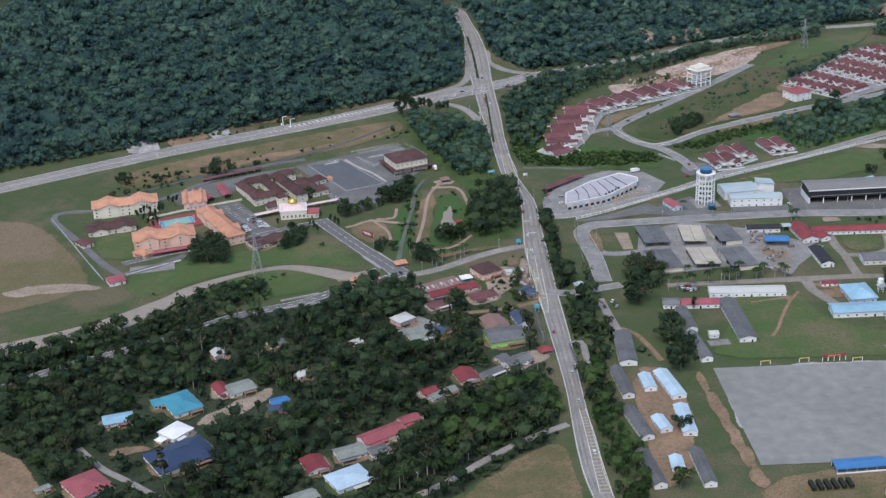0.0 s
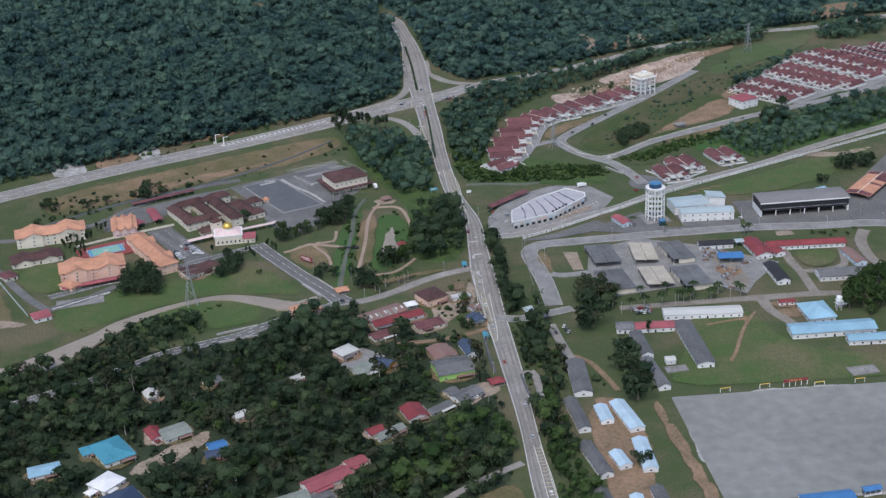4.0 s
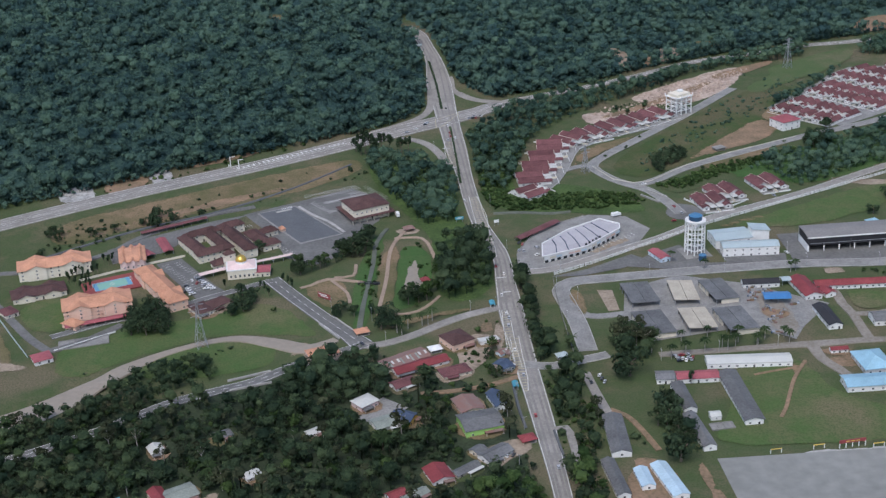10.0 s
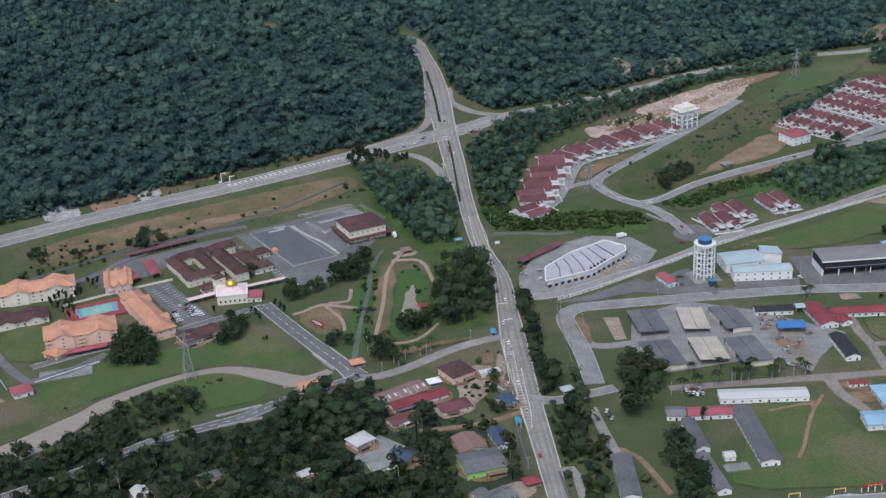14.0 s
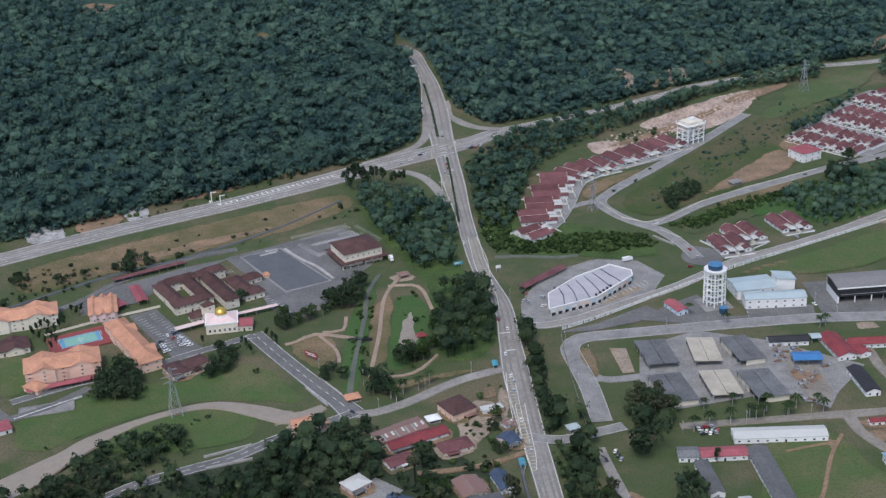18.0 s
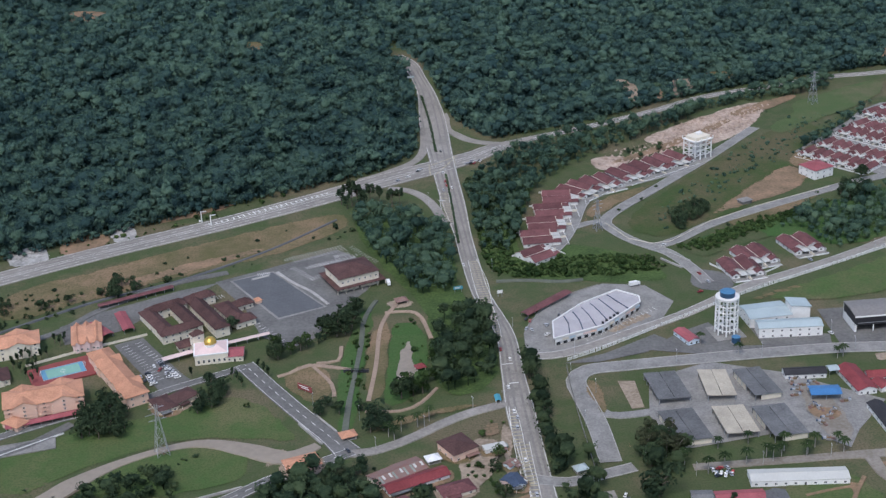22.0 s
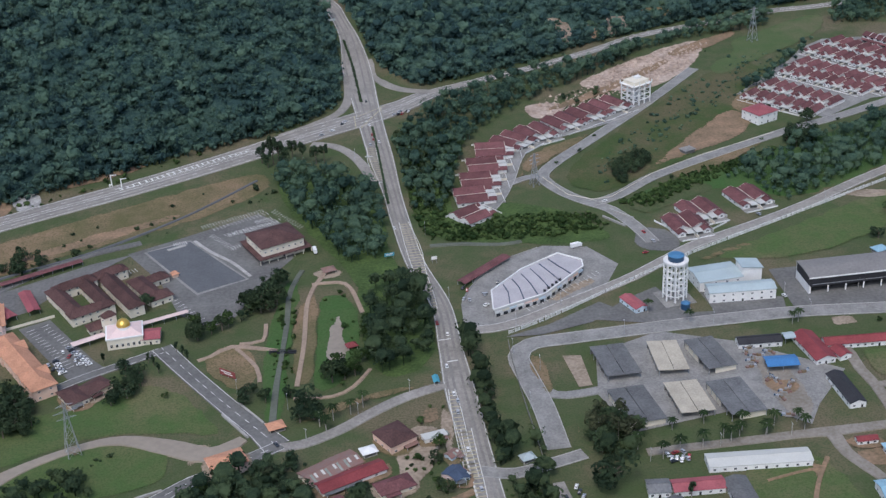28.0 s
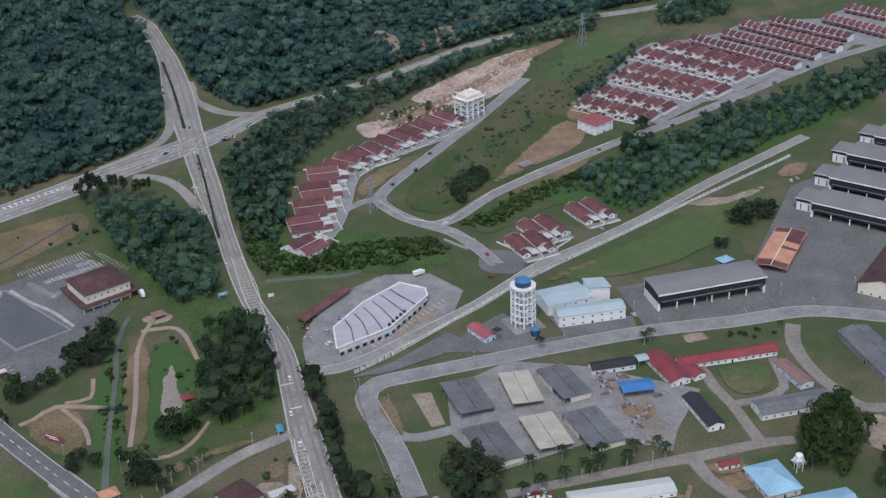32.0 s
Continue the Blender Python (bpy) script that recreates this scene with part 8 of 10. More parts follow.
def woods(name, label, spots, mat, seed, height, size, leaves, clump):
    """Many trees whose number nobody could tell, in one mesh."""
    rnd = np.random.default_rng(seed)
    bases = []
    for k in range(6):
        s, balls = lobed_crown(seed * 10 + k, size, height, 3 if size > 4.9 else 4 if size > 3 else 2, leaves, clump)
        s.beam((0, 0, -1.0), (0, 0, height * 0.6), 0.2)
        tri = [f for f in s.f]
        v, hub = np.array(s.v), np.array(balls)
        mine = np.argmin(np.linalg.norm(v[:, None] - hub[None, :, :3], axis=2) / hub[None, :, 3], axis=1)
        away = 0.7 * (v - hub[mine, :3]) / hub[mine, 3:] + 0.5 * (v - (0, 0, height * 0.45)) / size
        away /= np.linalg.norm(away, axis=1, keepdims=True) + 1e-6
        face = np.array(s.f)
        own = np.cross(v[face[:, 2]] - v[face[:, 0]], v[face[:, 3]] - v[face[:, 1]])
        own /= np.linalg.norm(own, axis=1, keepdims=True) + 1e-6
        flat = np.zeros_like(v)
        flat[face.ravel()] = np.repeat(own, 4, axis=0)
        flat *= np.sign((flat * away).sum(1, keepdims=True)) + 1e-9
        turn = 0.42 * away + 0.62 * flat + np.array((0, 0, 0.12))
        bases.append((v, tri, turn / (np.linalg.norm(turn, axis=1, keepdims=True) + 1e-6)))
    verts, loops, tones, at = [], [], [], 0
    bases = [(v, np.array(f, dtype=np.int32), t) for v, f, t in bases]
    turns = []
    for x, y in spots:
        v, f, turn = bases[rnd.integers(6)]
        a, k = rnd.uniform(0, 6.283), 0.58 + 1.05 * rnd.random() ** 2.0
        c, s = math.cos(a) * k, math.sin(a) * k
        w = np.empty_like(v)
        w[:, 0], w[:, 1] = v[:, 0] * c - v[:, 1] * s + x, v[:, 0] * s + v[:, 1] * c + y
        w[:, 2] = v[:, 2] * k * rnd.uniform(0.8, 1.3) + high(x, y)
        verts.append(w)
        loops.append(f + at)
        ca, sa = math.cos(a), math.sin(a)
        turns.append(np.stack([turn[:, 0] * ca - turn[:, 1] * sa, turn[:, 0] * sa + turn[:, 1] * ca, turn[:, 2]], 1))
        tones.append(np.full(len(v), rnd.normal(0.05, 0.30) + 0.45 * (rnd.random() < 0.04), dtype=np.float32))
        at += len(v)
    verts, loops = np.concatenate(verts).astype(np.float32), np.concatenate(loops)
    me = bpy.data.meshes.new(name)
    me.vertices.add(len(verts))
    me.vertices.foreach_set("co", verts.ravel())
    me.loops.add(loops.size)
    me.loops.foreach_set("vertex_index", loops.ravel())
    me.polygons.add(len(loops))
    me.polygons.foreach_set("loop_start", np.arange(0, loops.size, 4, dtype=np.int32))
    me.materials.append(mat)
    me.attributes.new("tone", "FLOAT", "POINT").data.foreach_set("value", np.concatenate(tones))
    me.polygons.foreach_set("use_smooth", np.ones(len(loops), dtype=bool))
    me.update(calc_edges=True)
    me.normals_split_custom_set_from_vertices(np.concatenate(turns).tolist())
    return tagged(new(name, me), label, "trees", "", "stuff")


def canopy_sheet(label, area, seed):
    """The closed lower canopy between the forest's crowns: one rough, leafy, lumpy surface."""
    step = 6.0
    x0, x1, y0, y1 = max(-580, min(p[0] for p in area)), min(640, max(p[0] for p in area)), min(p[1] for p in area), max(p[1] for p in area)
    nx, ny = int((x1 - x0) / step) + 1, int((y1 - y0) / step) + 1
    v, held = [], []
    for j in range(ny):
        for i in range(nx):
            x, y = x0 + i * step, y0 + j * step
            x, y = x + 2.4 * noise.noise((x / 7, y / 7, seed)), y + 2.4 * noise.noise((x / 7, y / 7, seed + 5))
            ok = inside(x, y, area) and inside(x + 5, y - 10, area) and free(x, y, 5, 9)
            held.append(ok)
            v.append((x, y, high(x, y) + (6.2 + 2.6 * noise.noise((x / 9, y / 9, seed + 9)) if ok else -1.0)))
    f = [(j * nx + i, j * nx + i + 1, (j + 1) * nx + i + 1, (j + 1) * nx + i) for j in range(ny - 1) for i in range(nx - 1)]
    f = [q for q in f if any(held[k] for k in q)]
    s = Shape()
    s.v, s.f = v, f
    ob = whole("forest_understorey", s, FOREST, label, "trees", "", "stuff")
    ob.data.polygons.foreach_set("use_smooth", [True] * len(f))


# ---- small things ----
def crates(x, y, turn):
    """A stack of pallets, crates and drums in a yard."""
    b = thing("crate_stack", x, y, turn, "stack of weathered crates, pallets and drums", "crates", "goods in the yard", "", high(x, y) + 0.5)
    for i, (u, v, w, d, h, m) in enumerate(((0, 0, 2.4, 1.6, 1.3, EARTH), (2.6, 0.3, 1.8, 1.8, 0.9, STEEL), (-2.5, 0.6, 1.9, 1.4, 1.0, RUST), (0.5, 2.0, 3.2, 1.2, 0.7, CONCRETE), (0.2, 0.1, 1.5, 1.2, 2.0, CONCRETE))):
        part("crate", Shape().box(u, v, 0.12, w, d, h - 0.12).box(u, v, 0, w + 0.2, d + 0.2, 0.12), m, b)
    part("drum", Shape().tube(3.9, 1.4, 0, 0.45, 1.1, 10), TANK_BLUE, b, "dark blue drum")


def utility_pole(x, y, turn):
    b = thing("utility_pole", x, y, turn, "thin grey concrete utility pole with a cross-arm", "utility pole", "poles along the roads")
    part("pole", shared("u_pole", lambda: Shape().tube(0, 0, -0.5, 0.2, 9.5, 8, 0.13).mesh("pole", KERB)), None, b)
    arm = part("cross_arm", shared("u_arm", lambda: Shape().box(0, 0, 8.3, 2.4, 0.14, 0.16).mesh("cross_arm", STEEL)), None, b)
    for u in (-1.0, 0, 1.0):
        part("insulator", shared("u_ins", lambda: Shape().tube(0, 0, 8.46, 0.07, 0.3, 6).mesh("insulator", WHITE)), None, arm, "", pose(u, 0, 0))


def road_sign(x, y, turn, w, h, face, label):
    """A board on two posts."""
    b = thing("road_sign", x, y, turn, label, "road sign")
    board = part("board", Shape().box(0, 0, 2.6, w, 0.15, h), face, b)
    part("lettering_bars", Shape().box(0, -0.1, 2.6 + h * 0.6, w * 0.7, 0.03, h * 0.14).box(-w * 0.1, -0.1, 2.6 + h * 0.3, w * 0.5, 0.03, h * 0.14), WHITE, board, "unreadable white lettering bars")
    for u in (-w * 0.35, w * 0.35):
        part("post", Shape().tube(u, 0.15, -0.3, 0.12, 3.2 + h, 8), STEEL, b)


def gantry_post(x, y):
    b = thing("camera_mast", x, y, 0, "white roadside mast with a cabinet and arm", "mast")
    part("mast", Shape().tube(0, 0, -0.3, 0.5, 9.5, 10, 0.4), WHITE, b)
    part("arm", Shape().beam((0, 0, 8.8), (4.5, 0, 9.2), 0.25), WHITE, b)
    part("cabinet", Shape().box(-1.6, 0, 0, 1.2, 0.9, 1.8), WHITE, b)


def hoarding(x, y, turn):
    b = thing("hoarding", x, y, turn, "large red banner board with pale lettering bars", "hoarding")
    board = part("board", Shape().box(0, 0, 1.4, 12, 0.3, 4.2), COURT_RED, b)
    part("lettering_bars", Shape().box(-1, -0.18, 4.0, 8, 0.03, 0.6).box(0.5, -0.18, 2.8, 7, 0.03, 0.6), WHITE, board, "unreadable white lettering bars")
    for u in (-5.4, 0, 5.4):
        part("post", Shape().box(u, 0.3, -0.3, 0.25, 0.25, 5.8), STEEL, b)


def ruin(x, y, turn, w, d):
    """Low foundation walls of a building that is gone."""
    b = thing("foundation", x, y, turn, "low weathered concrete foundation walls in grass", "foundation")
    part("slab", Shape().box(0, 0, -0.2, w, d, 0.75), CONCRETE, b)
    for u, v, p, q in ((0, -d / 2, w, 0.5), (0, d / 2, w, 0.5), (-w / 2, 0, 0.5, d), (w / 2, 0, 0.5, d), (w * 0.1, 0, 0.5, d), (-w * 0.2, d * 0.1, 0.5, d * 0.7)):
        part("footing", Shape().box(u, v, 0.4, p, q, 0.7), CONCRETE, b)


def water_tank(x, y):
    b = thing("tank_stand", x, y, 0, "white round tank on a tall steel stand", "water tank")
    for u in (-1.6, 1.6):
        for v in (-1.6, 1.6):
            part("leg", shared("ts_leg", lambda: Shape().box(0, 0, -0.2, 0.3, 0.3, 7.2).mesh("leg", WHITE)), None, b, "", pose(u, v, 0))
    part("platform", Shape().box(0, 0, 7.0, 4.4, 4.4, 0.3), WHITE, b)
    tank = part("tank", Shape().tube(0, 0, 7.3, 2.0, 2.6, 16), WHITE, b)
    part("tank_lid", Shape().tube(0, 0, 9.9, 2.1, 0.7, 16, 0.5), WHITE, tank)


def line_of(fn, points, gap, *rest):
    """The same thing again and again along a line."""
    left = 0.0
    for (ax, ay), (bx, by) in zip(points, points[1:]):
        d, turn = math.hypot(bx - ax, by - ay), math.degrees(math.atan2(by - ay, bx - ax))
        while left < d:
            fn(ax + (bx - ax) * left / d, ay + (by - ay) * left / d, turn + 90, *rest)
            left += gap
        left -= d



CAR_GREY = material("silver_car_paint", (0.45, 0.46, 0.48), 0.35, 0.08, 0.3, 1.0, metal=0.3)
CAR_DARK = material("dark_car_paint", (0.03, 0.035, 0.045), 0.3, 0.1, 0.3, 1.0)
OLIVE = material("olive_paint", (0.022, 0.026, 0.018), 0.6, 0.2, 0.3, 1.0)
CAR_RED = material("red_car_paint", (0.32, 0.03, 0.03), 0.35, 0.1, 0.3, 1.0)
NAMES = {"white_paint": "white", "silver_car_paint": "silver", "dark_car_paint": "dark", "red_car_paint": "red"}


def along(x, y, turn):
    """The way of the road at a place, or the given turn off the roads."""
    for line in ROADS:
        for (ax, ay, aw), (bx, by, bw) in zip(line, line[1:]):
            if to_line(x, y, [(ax, ay), (bx, by)]) < max(aw, bw) / 2:
                return math.degrees(math.atan2(by - ay, bx - ax))
    return turn


def car(x, y, turn, paint):
    """A small saloon: body, glazed cabin, bumpers and four wheels."""
    turn = along(x, y, turn)
    b = thing("car", x, y, turn, NAMES[paint.name] + " saloon car standing on the asphalt", "car", "cars", "", high(x, y) + 0.70)
    s = Shape()
    s.add([(-2.15, -0.85, 0.3), (2.15, -0.85, 0.3), (2.15, 0.85, 0.3), (-2.15, 0.85, 0.3), (-2.2, -0.87, 0.8), (2.1, -0.87, 0.72), (2.1, 0.87, 0.72), (-2.2, 0.87, 0.8), (-2.1, -0.8, 0.98), (1.0, -0.8, 0.95), (1.0, 0.8, 0.95), (-2.1, 0.8, 0.98)], [(3, 2, 1, 0), (0, 1, 5, 4), (1, 2, 6, 5), (2, 3, 7, 6), (3, 0, 4, 7), (4, 5, 9, 8), (5, 6, 10, 9), (6, 7, 11, 10), (7, 4, 8, 11), (8, 9, 10, 11)])
    part("body", shared(("car_body", paint.name), lambda: s.mesh("body", paint)), None, b)
    part("cabin", shared("car_cabin", lambda: Shape().add([(-1.7, -0.75, 0.95), (0.95, -0.75, 0.95), (0.95, 0.75, 0.95), (-1.7, 0.75, 0.95), (-1.2, -0.62, 1.42), (0.35, -0.62, 1.42), (0.35, 0.62, 1.42), (-1.2, 0.62, 1.42)], [(0, 1, 5, 4), (1, 2, 6, 5), (2, 3, 7, 6), (3, 0, 4, 7)]).mesh("cabin", GLASS)), None, b, "dark glazed cabin")
    part("roof", shared(("car_roof", paint.name), lambda: Shape().box(-0.42, 0, 1.40, 1.6, 1.28, 0.07).mesh("roof", paint)), None, b)
    wheel = shared("car_wheel", lambda: Shape().tube(0, 0, -0.11, 0.32, 0.22, 10).mesh("wheel", BLACK))
    for u in (-1.35, 1.35):
        for v in (-0.8, 0.8):
            part("wheel", wheel, None, b, "", pose(u, v, 0.3, 90, 0, 0))
    return b


def truck(x, y, turn, paint=WHITE, label="white box truck parked on concrete"):
    b = thing("truck", x, y, turn, label, "truck", "", "", high(x, y) + 0.70)
    part("box", Shape().box(-1.2, 0, 0.9, 6.2, 2.4, 2.6 if paint is WHITE else 1.7), paint, b)
    part("cab", Shape().box(2.9, 0, 0.5, 1.9, 2.2, 2.1), paint, b)
    part("windscreen", Shape().box(3.87, 0, 1.6, 0.06, 1.9, 0.8), GLASS, b)
    for u in (-3, 2.7):
        for v in (-1.0, 1.0):
            part("wheel", shared("truck_wheel", lambda: Shape().tube(0, 0, -0.14, 0.48, 0.28, 12).mesh("wheel", BLACK)), None, b, "", pose(u, v, 0.46, 90, 0, 0))


def street_lamp(x, y):
    b = thing("street_lamp", x, y, 90, "tall thin galvanised street lamp", "street lamp", "street lamps")
    part("pole", shared("lamp_pole", lambda: Shape().tube(0, 0, -0.3, 0.14, 9.3, 8, 0.08).mesh("pole", STEEL)), None, b)
    arm = part("arm", shared("lamp_arm", lambda: Shape().beam((0, 0, 8.9), (2.2, 0, 9.4), 0.06).mesh("arm", STEEL)), None, b)
    part("lamp_head", shared("lamp_head", lambda: Shape().box(2.5, 0, 9.33, 0.9, 0.3, 0.16).mesh("lamp_head", WHITE)), None, arm)


def rubble(label, mat, area, spacing, seed, size):
    """Broken stones and clods, too many to count."""
    rnd, s = random.Random(seed), Shape()
    for x, y in scatter(area, spacing, seed, 0.7):
        k, z = size * rnd.uniform(0.3, 1.2), terrain(x, y)
        ring = [(x + k * rnd.uniform(0.6, 1.1) * math.cos(a), y + k * rnd.uniform(0.6, 1.1) * math.sin(a)) for a in (0.2, 1.4, 2.5, 3.7, 5.0)]
        top = (x + rnd.uniform(-.3, .3) * k, y + rnd.uniform(-.3, .3) * k, z + k * rnd.uniform(0.5, 1.1))
        s.add([(u, v, z - 0.3) for u, v in ring] + [top], [(i, (i + 1) % 5, 5) for i in range(5)])
    whole("rubble", s, mat, label, "rubble", "", "stuff")


# ---- forest and trees ----
WEST = [(-620, 830), (-330, 985), (-200, 1058), (-50, 1138), (-20, 1180), (-16, 1268), (-20, 1330), (-30, 1385), (-44, 1425), (-52, 1455), (-40, 1480), (-60, 1800), (-620, 1800), (-680, 1300)]
EAST = [(10, 1280), (28, 1240), (52, 1216), (100, 1240), (230, 1320), (350, 1375), (480, 1410), (700, 1480), (760, 1780), (-60, 1800), (-40, 1480), (-24, 1440), (-8, 1390), (2, 1320)]
VILLAGE = [(-330, 555), (-230, 612), (-150, 640), (-80, 660), (-40, 668), (0, 640), (36, 600), (46, 500), (50, 440), (20, 425), (-60, 330), (-330, 330), (-380, 450)]
# Ground sheets whose dark colour includes the shade of the crowns.
patch("forest_floor", "leaf-littered forest floor coloured dark for tree shade", FLOOR, [(x - 6, y + 6) for x, y in WEST], lift=0.08)
patch("forest_floor", "leaf-littered forest floor coloured dark for tree shade", FLOOR, [(x, y + 6) for x, y in EAST], lift=0.08)
patch("village_floor", "undergrowth below the village trees, coloured dark for shade", FLOOR, VILLAGE, lift=0.05)
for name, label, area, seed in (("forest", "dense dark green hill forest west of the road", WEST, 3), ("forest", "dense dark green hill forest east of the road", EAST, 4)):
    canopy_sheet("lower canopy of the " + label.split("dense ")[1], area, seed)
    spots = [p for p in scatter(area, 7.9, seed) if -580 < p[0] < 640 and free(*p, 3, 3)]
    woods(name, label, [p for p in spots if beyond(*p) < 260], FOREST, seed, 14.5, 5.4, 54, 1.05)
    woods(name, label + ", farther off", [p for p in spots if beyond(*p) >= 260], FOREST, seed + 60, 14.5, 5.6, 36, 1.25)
EDGE = [(-600, 838), (-330, 982), (-200, 1058), (-56, 1132), (-20, 1174), (-14, 1270), (-18, 1335), (-27, 1385), (-42, 1425), (-72, 1425), (-56, 1385), (-48, 1330), (-42, 1272), (-46, 1192), (-80, 1152), (-206, 1078), (-336, 1004), (-600, 862)]
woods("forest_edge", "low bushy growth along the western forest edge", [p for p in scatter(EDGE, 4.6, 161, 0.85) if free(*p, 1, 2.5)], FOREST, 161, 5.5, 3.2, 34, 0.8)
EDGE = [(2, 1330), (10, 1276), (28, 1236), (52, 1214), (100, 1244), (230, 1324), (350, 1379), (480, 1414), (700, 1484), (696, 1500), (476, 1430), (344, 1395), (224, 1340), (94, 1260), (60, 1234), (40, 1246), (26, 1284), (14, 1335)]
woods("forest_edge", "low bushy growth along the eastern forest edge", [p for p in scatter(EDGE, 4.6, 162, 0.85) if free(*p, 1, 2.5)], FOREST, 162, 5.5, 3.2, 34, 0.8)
woods("village_trees", "mixed dark green village trees", [p for p in scatter(VILLAGE, 8.8, 5, 0.55) if free(*p, 3.0, 2) and free(p[0] + 1.5, p[1] + 6.5, 1.5, 0)], LEAF, 5, 11.5, 4.2, 110, 0.56)
woods("village_trees", "dense dark village fruit trees", [p for p in scatter(VILLAGE, 10.5, 6, 0.7) if free(*p, 3.0, 2) and free(p[0] + 1.5, p[1] + 6.5, 1.5, 0)], LEAF_DARK, 6, 9.5, 4.5, 110, 0.58)
woods("village_trees", "bright green village garden trees", [p for p in scatter(VILLAGE, 15, 8, 0.5) if free(*p, 3.0, 2) and free(p[0] + 1.5, p[1] + 6.5, 1.5, 0)], LEAF_BRIGHT, 8, 7, 3.5, 80, 0.6)
woods("village_trees", "thin grey-green village trees", [p for p in scatter(VILLAGE, 17, 7, 0.6) if free(*p, 2, 2)], LEAF_DRY, 7, 16, 3.4, 80, 0.6)
rubble("pale broken rock and clods of a quarried bank", QUARRY, [(190, 1205), (240, 1255), (307, 1300), (332, 1300), (290, 1222), (250, 1190)], 4.4, 71, 2.6)
rubble("pinkish clods of scraped earth behind the houses", QUARRY, [(140, 1150), (160, 1184), (200, 1204), (236, 1250), (300, 1300), (330, 1296), (292, 1230), (240, 1188), (190, 1158), (150, 1136)], 5.0, 73, 2.6)
rubble("pale broken rock on the highway cutting", ROCK, [(-344, 984), (-318, 1004), (-306, 978), (-321, 960)], 2.6, 72, 1.2)
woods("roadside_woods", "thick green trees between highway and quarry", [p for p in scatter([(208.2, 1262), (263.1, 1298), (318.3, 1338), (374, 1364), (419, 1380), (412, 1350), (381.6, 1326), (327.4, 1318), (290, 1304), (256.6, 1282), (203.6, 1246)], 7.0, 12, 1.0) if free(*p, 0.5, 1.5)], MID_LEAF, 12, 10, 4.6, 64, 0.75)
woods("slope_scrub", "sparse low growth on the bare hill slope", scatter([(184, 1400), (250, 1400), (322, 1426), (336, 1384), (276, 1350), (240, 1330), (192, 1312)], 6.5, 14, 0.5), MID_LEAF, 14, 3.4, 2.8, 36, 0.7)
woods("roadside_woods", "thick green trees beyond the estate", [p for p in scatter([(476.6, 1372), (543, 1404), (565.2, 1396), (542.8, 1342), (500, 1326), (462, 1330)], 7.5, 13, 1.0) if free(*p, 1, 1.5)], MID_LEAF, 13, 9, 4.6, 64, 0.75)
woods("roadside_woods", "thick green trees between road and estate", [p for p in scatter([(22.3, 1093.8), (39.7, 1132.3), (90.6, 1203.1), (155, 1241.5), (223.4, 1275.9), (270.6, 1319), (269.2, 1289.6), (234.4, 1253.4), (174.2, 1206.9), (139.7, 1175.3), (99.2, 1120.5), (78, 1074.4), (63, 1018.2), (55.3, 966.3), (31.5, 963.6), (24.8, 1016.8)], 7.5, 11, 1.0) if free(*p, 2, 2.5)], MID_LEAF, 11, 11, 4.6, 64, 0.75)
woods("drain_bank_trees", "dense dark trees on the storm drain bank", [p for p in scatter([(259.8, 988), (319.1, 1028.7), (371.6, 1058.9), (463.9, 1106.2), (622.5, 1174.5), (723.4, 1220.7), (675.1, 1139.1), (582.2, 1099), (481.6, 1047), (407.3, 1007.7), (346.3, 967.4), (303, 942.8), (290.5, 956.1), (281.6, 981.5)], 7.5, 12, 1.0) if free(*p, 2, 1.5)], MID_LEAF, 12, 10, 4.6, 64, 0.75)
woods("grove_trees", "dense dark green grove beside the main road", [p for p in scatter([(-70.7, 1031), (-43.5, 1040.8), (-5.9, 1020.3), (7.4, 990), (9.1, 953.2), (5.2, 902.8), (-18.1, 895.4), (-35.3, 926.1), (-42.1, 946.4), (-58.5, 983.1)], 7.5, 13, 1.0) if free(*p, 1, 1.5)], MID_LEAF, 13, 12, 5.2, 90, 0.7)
woods("park_trees", "tall dark trees between park and main road", [p for p in scatter([(-7.4, 848.8), (16.6, 867.5), (31.3, 833.9), (35.3, 799.2), (28, 767.8), (1.4, 749), (-10, 771.5)], 8, 14, 1.0) if free(*p, 1, 1.5)], LEAF_DARK, 14, 15, 5.6, 100, 0.75)
woods("bank_scrub", "thick green scrub on the storm drain bank", [p for p in scatter([(178.9, 956.5), (213.3, 981.8), (253.9, 1005.1), (317.7, 1038.1), (318.5, 1026.7), (259.8, 988), (242, 978.2), (200.5, 947.5)], 3.6, 15, 1.0) if free(*p, 1, 1)], LEAF_BRIGHT, 15, 2.2, 2.0, 22, 0.7)
woods("meadow_scrub", "thick green scrub beside the stream", [p for p in scatter([(55.4, 949.1), (77.1, 951.7), (124.6, 951.4), (155.8, 946.8), (167.2, 925.8), (157.2, 915.8), (125.4, 912.3), (87.5, 914.8), (50, 917.4), (40.5, 936.4)], 3.8, 16, 1.0) if free(*p, 1, 1)], LEAF_BRIGHT, 16, 2.2, 2.0, 22, 0.7)
woods("estate_scrub", "dark green scrub on the estate slope", [p for p in scatter([(172.7, 1029.3), (269.9, 1167.3), (348.3, 1261.8), (394.7, 1262), (364.1, 1193.6), (307.4, 1141.7), (267.4, 1103), (218.3, 1037), (177.7, 992.2)], 3.6, 17, 0.2) if free(*p, 2, 2)], MID_LEAF, 17, 1.2, 1.6, 14, 0.7)
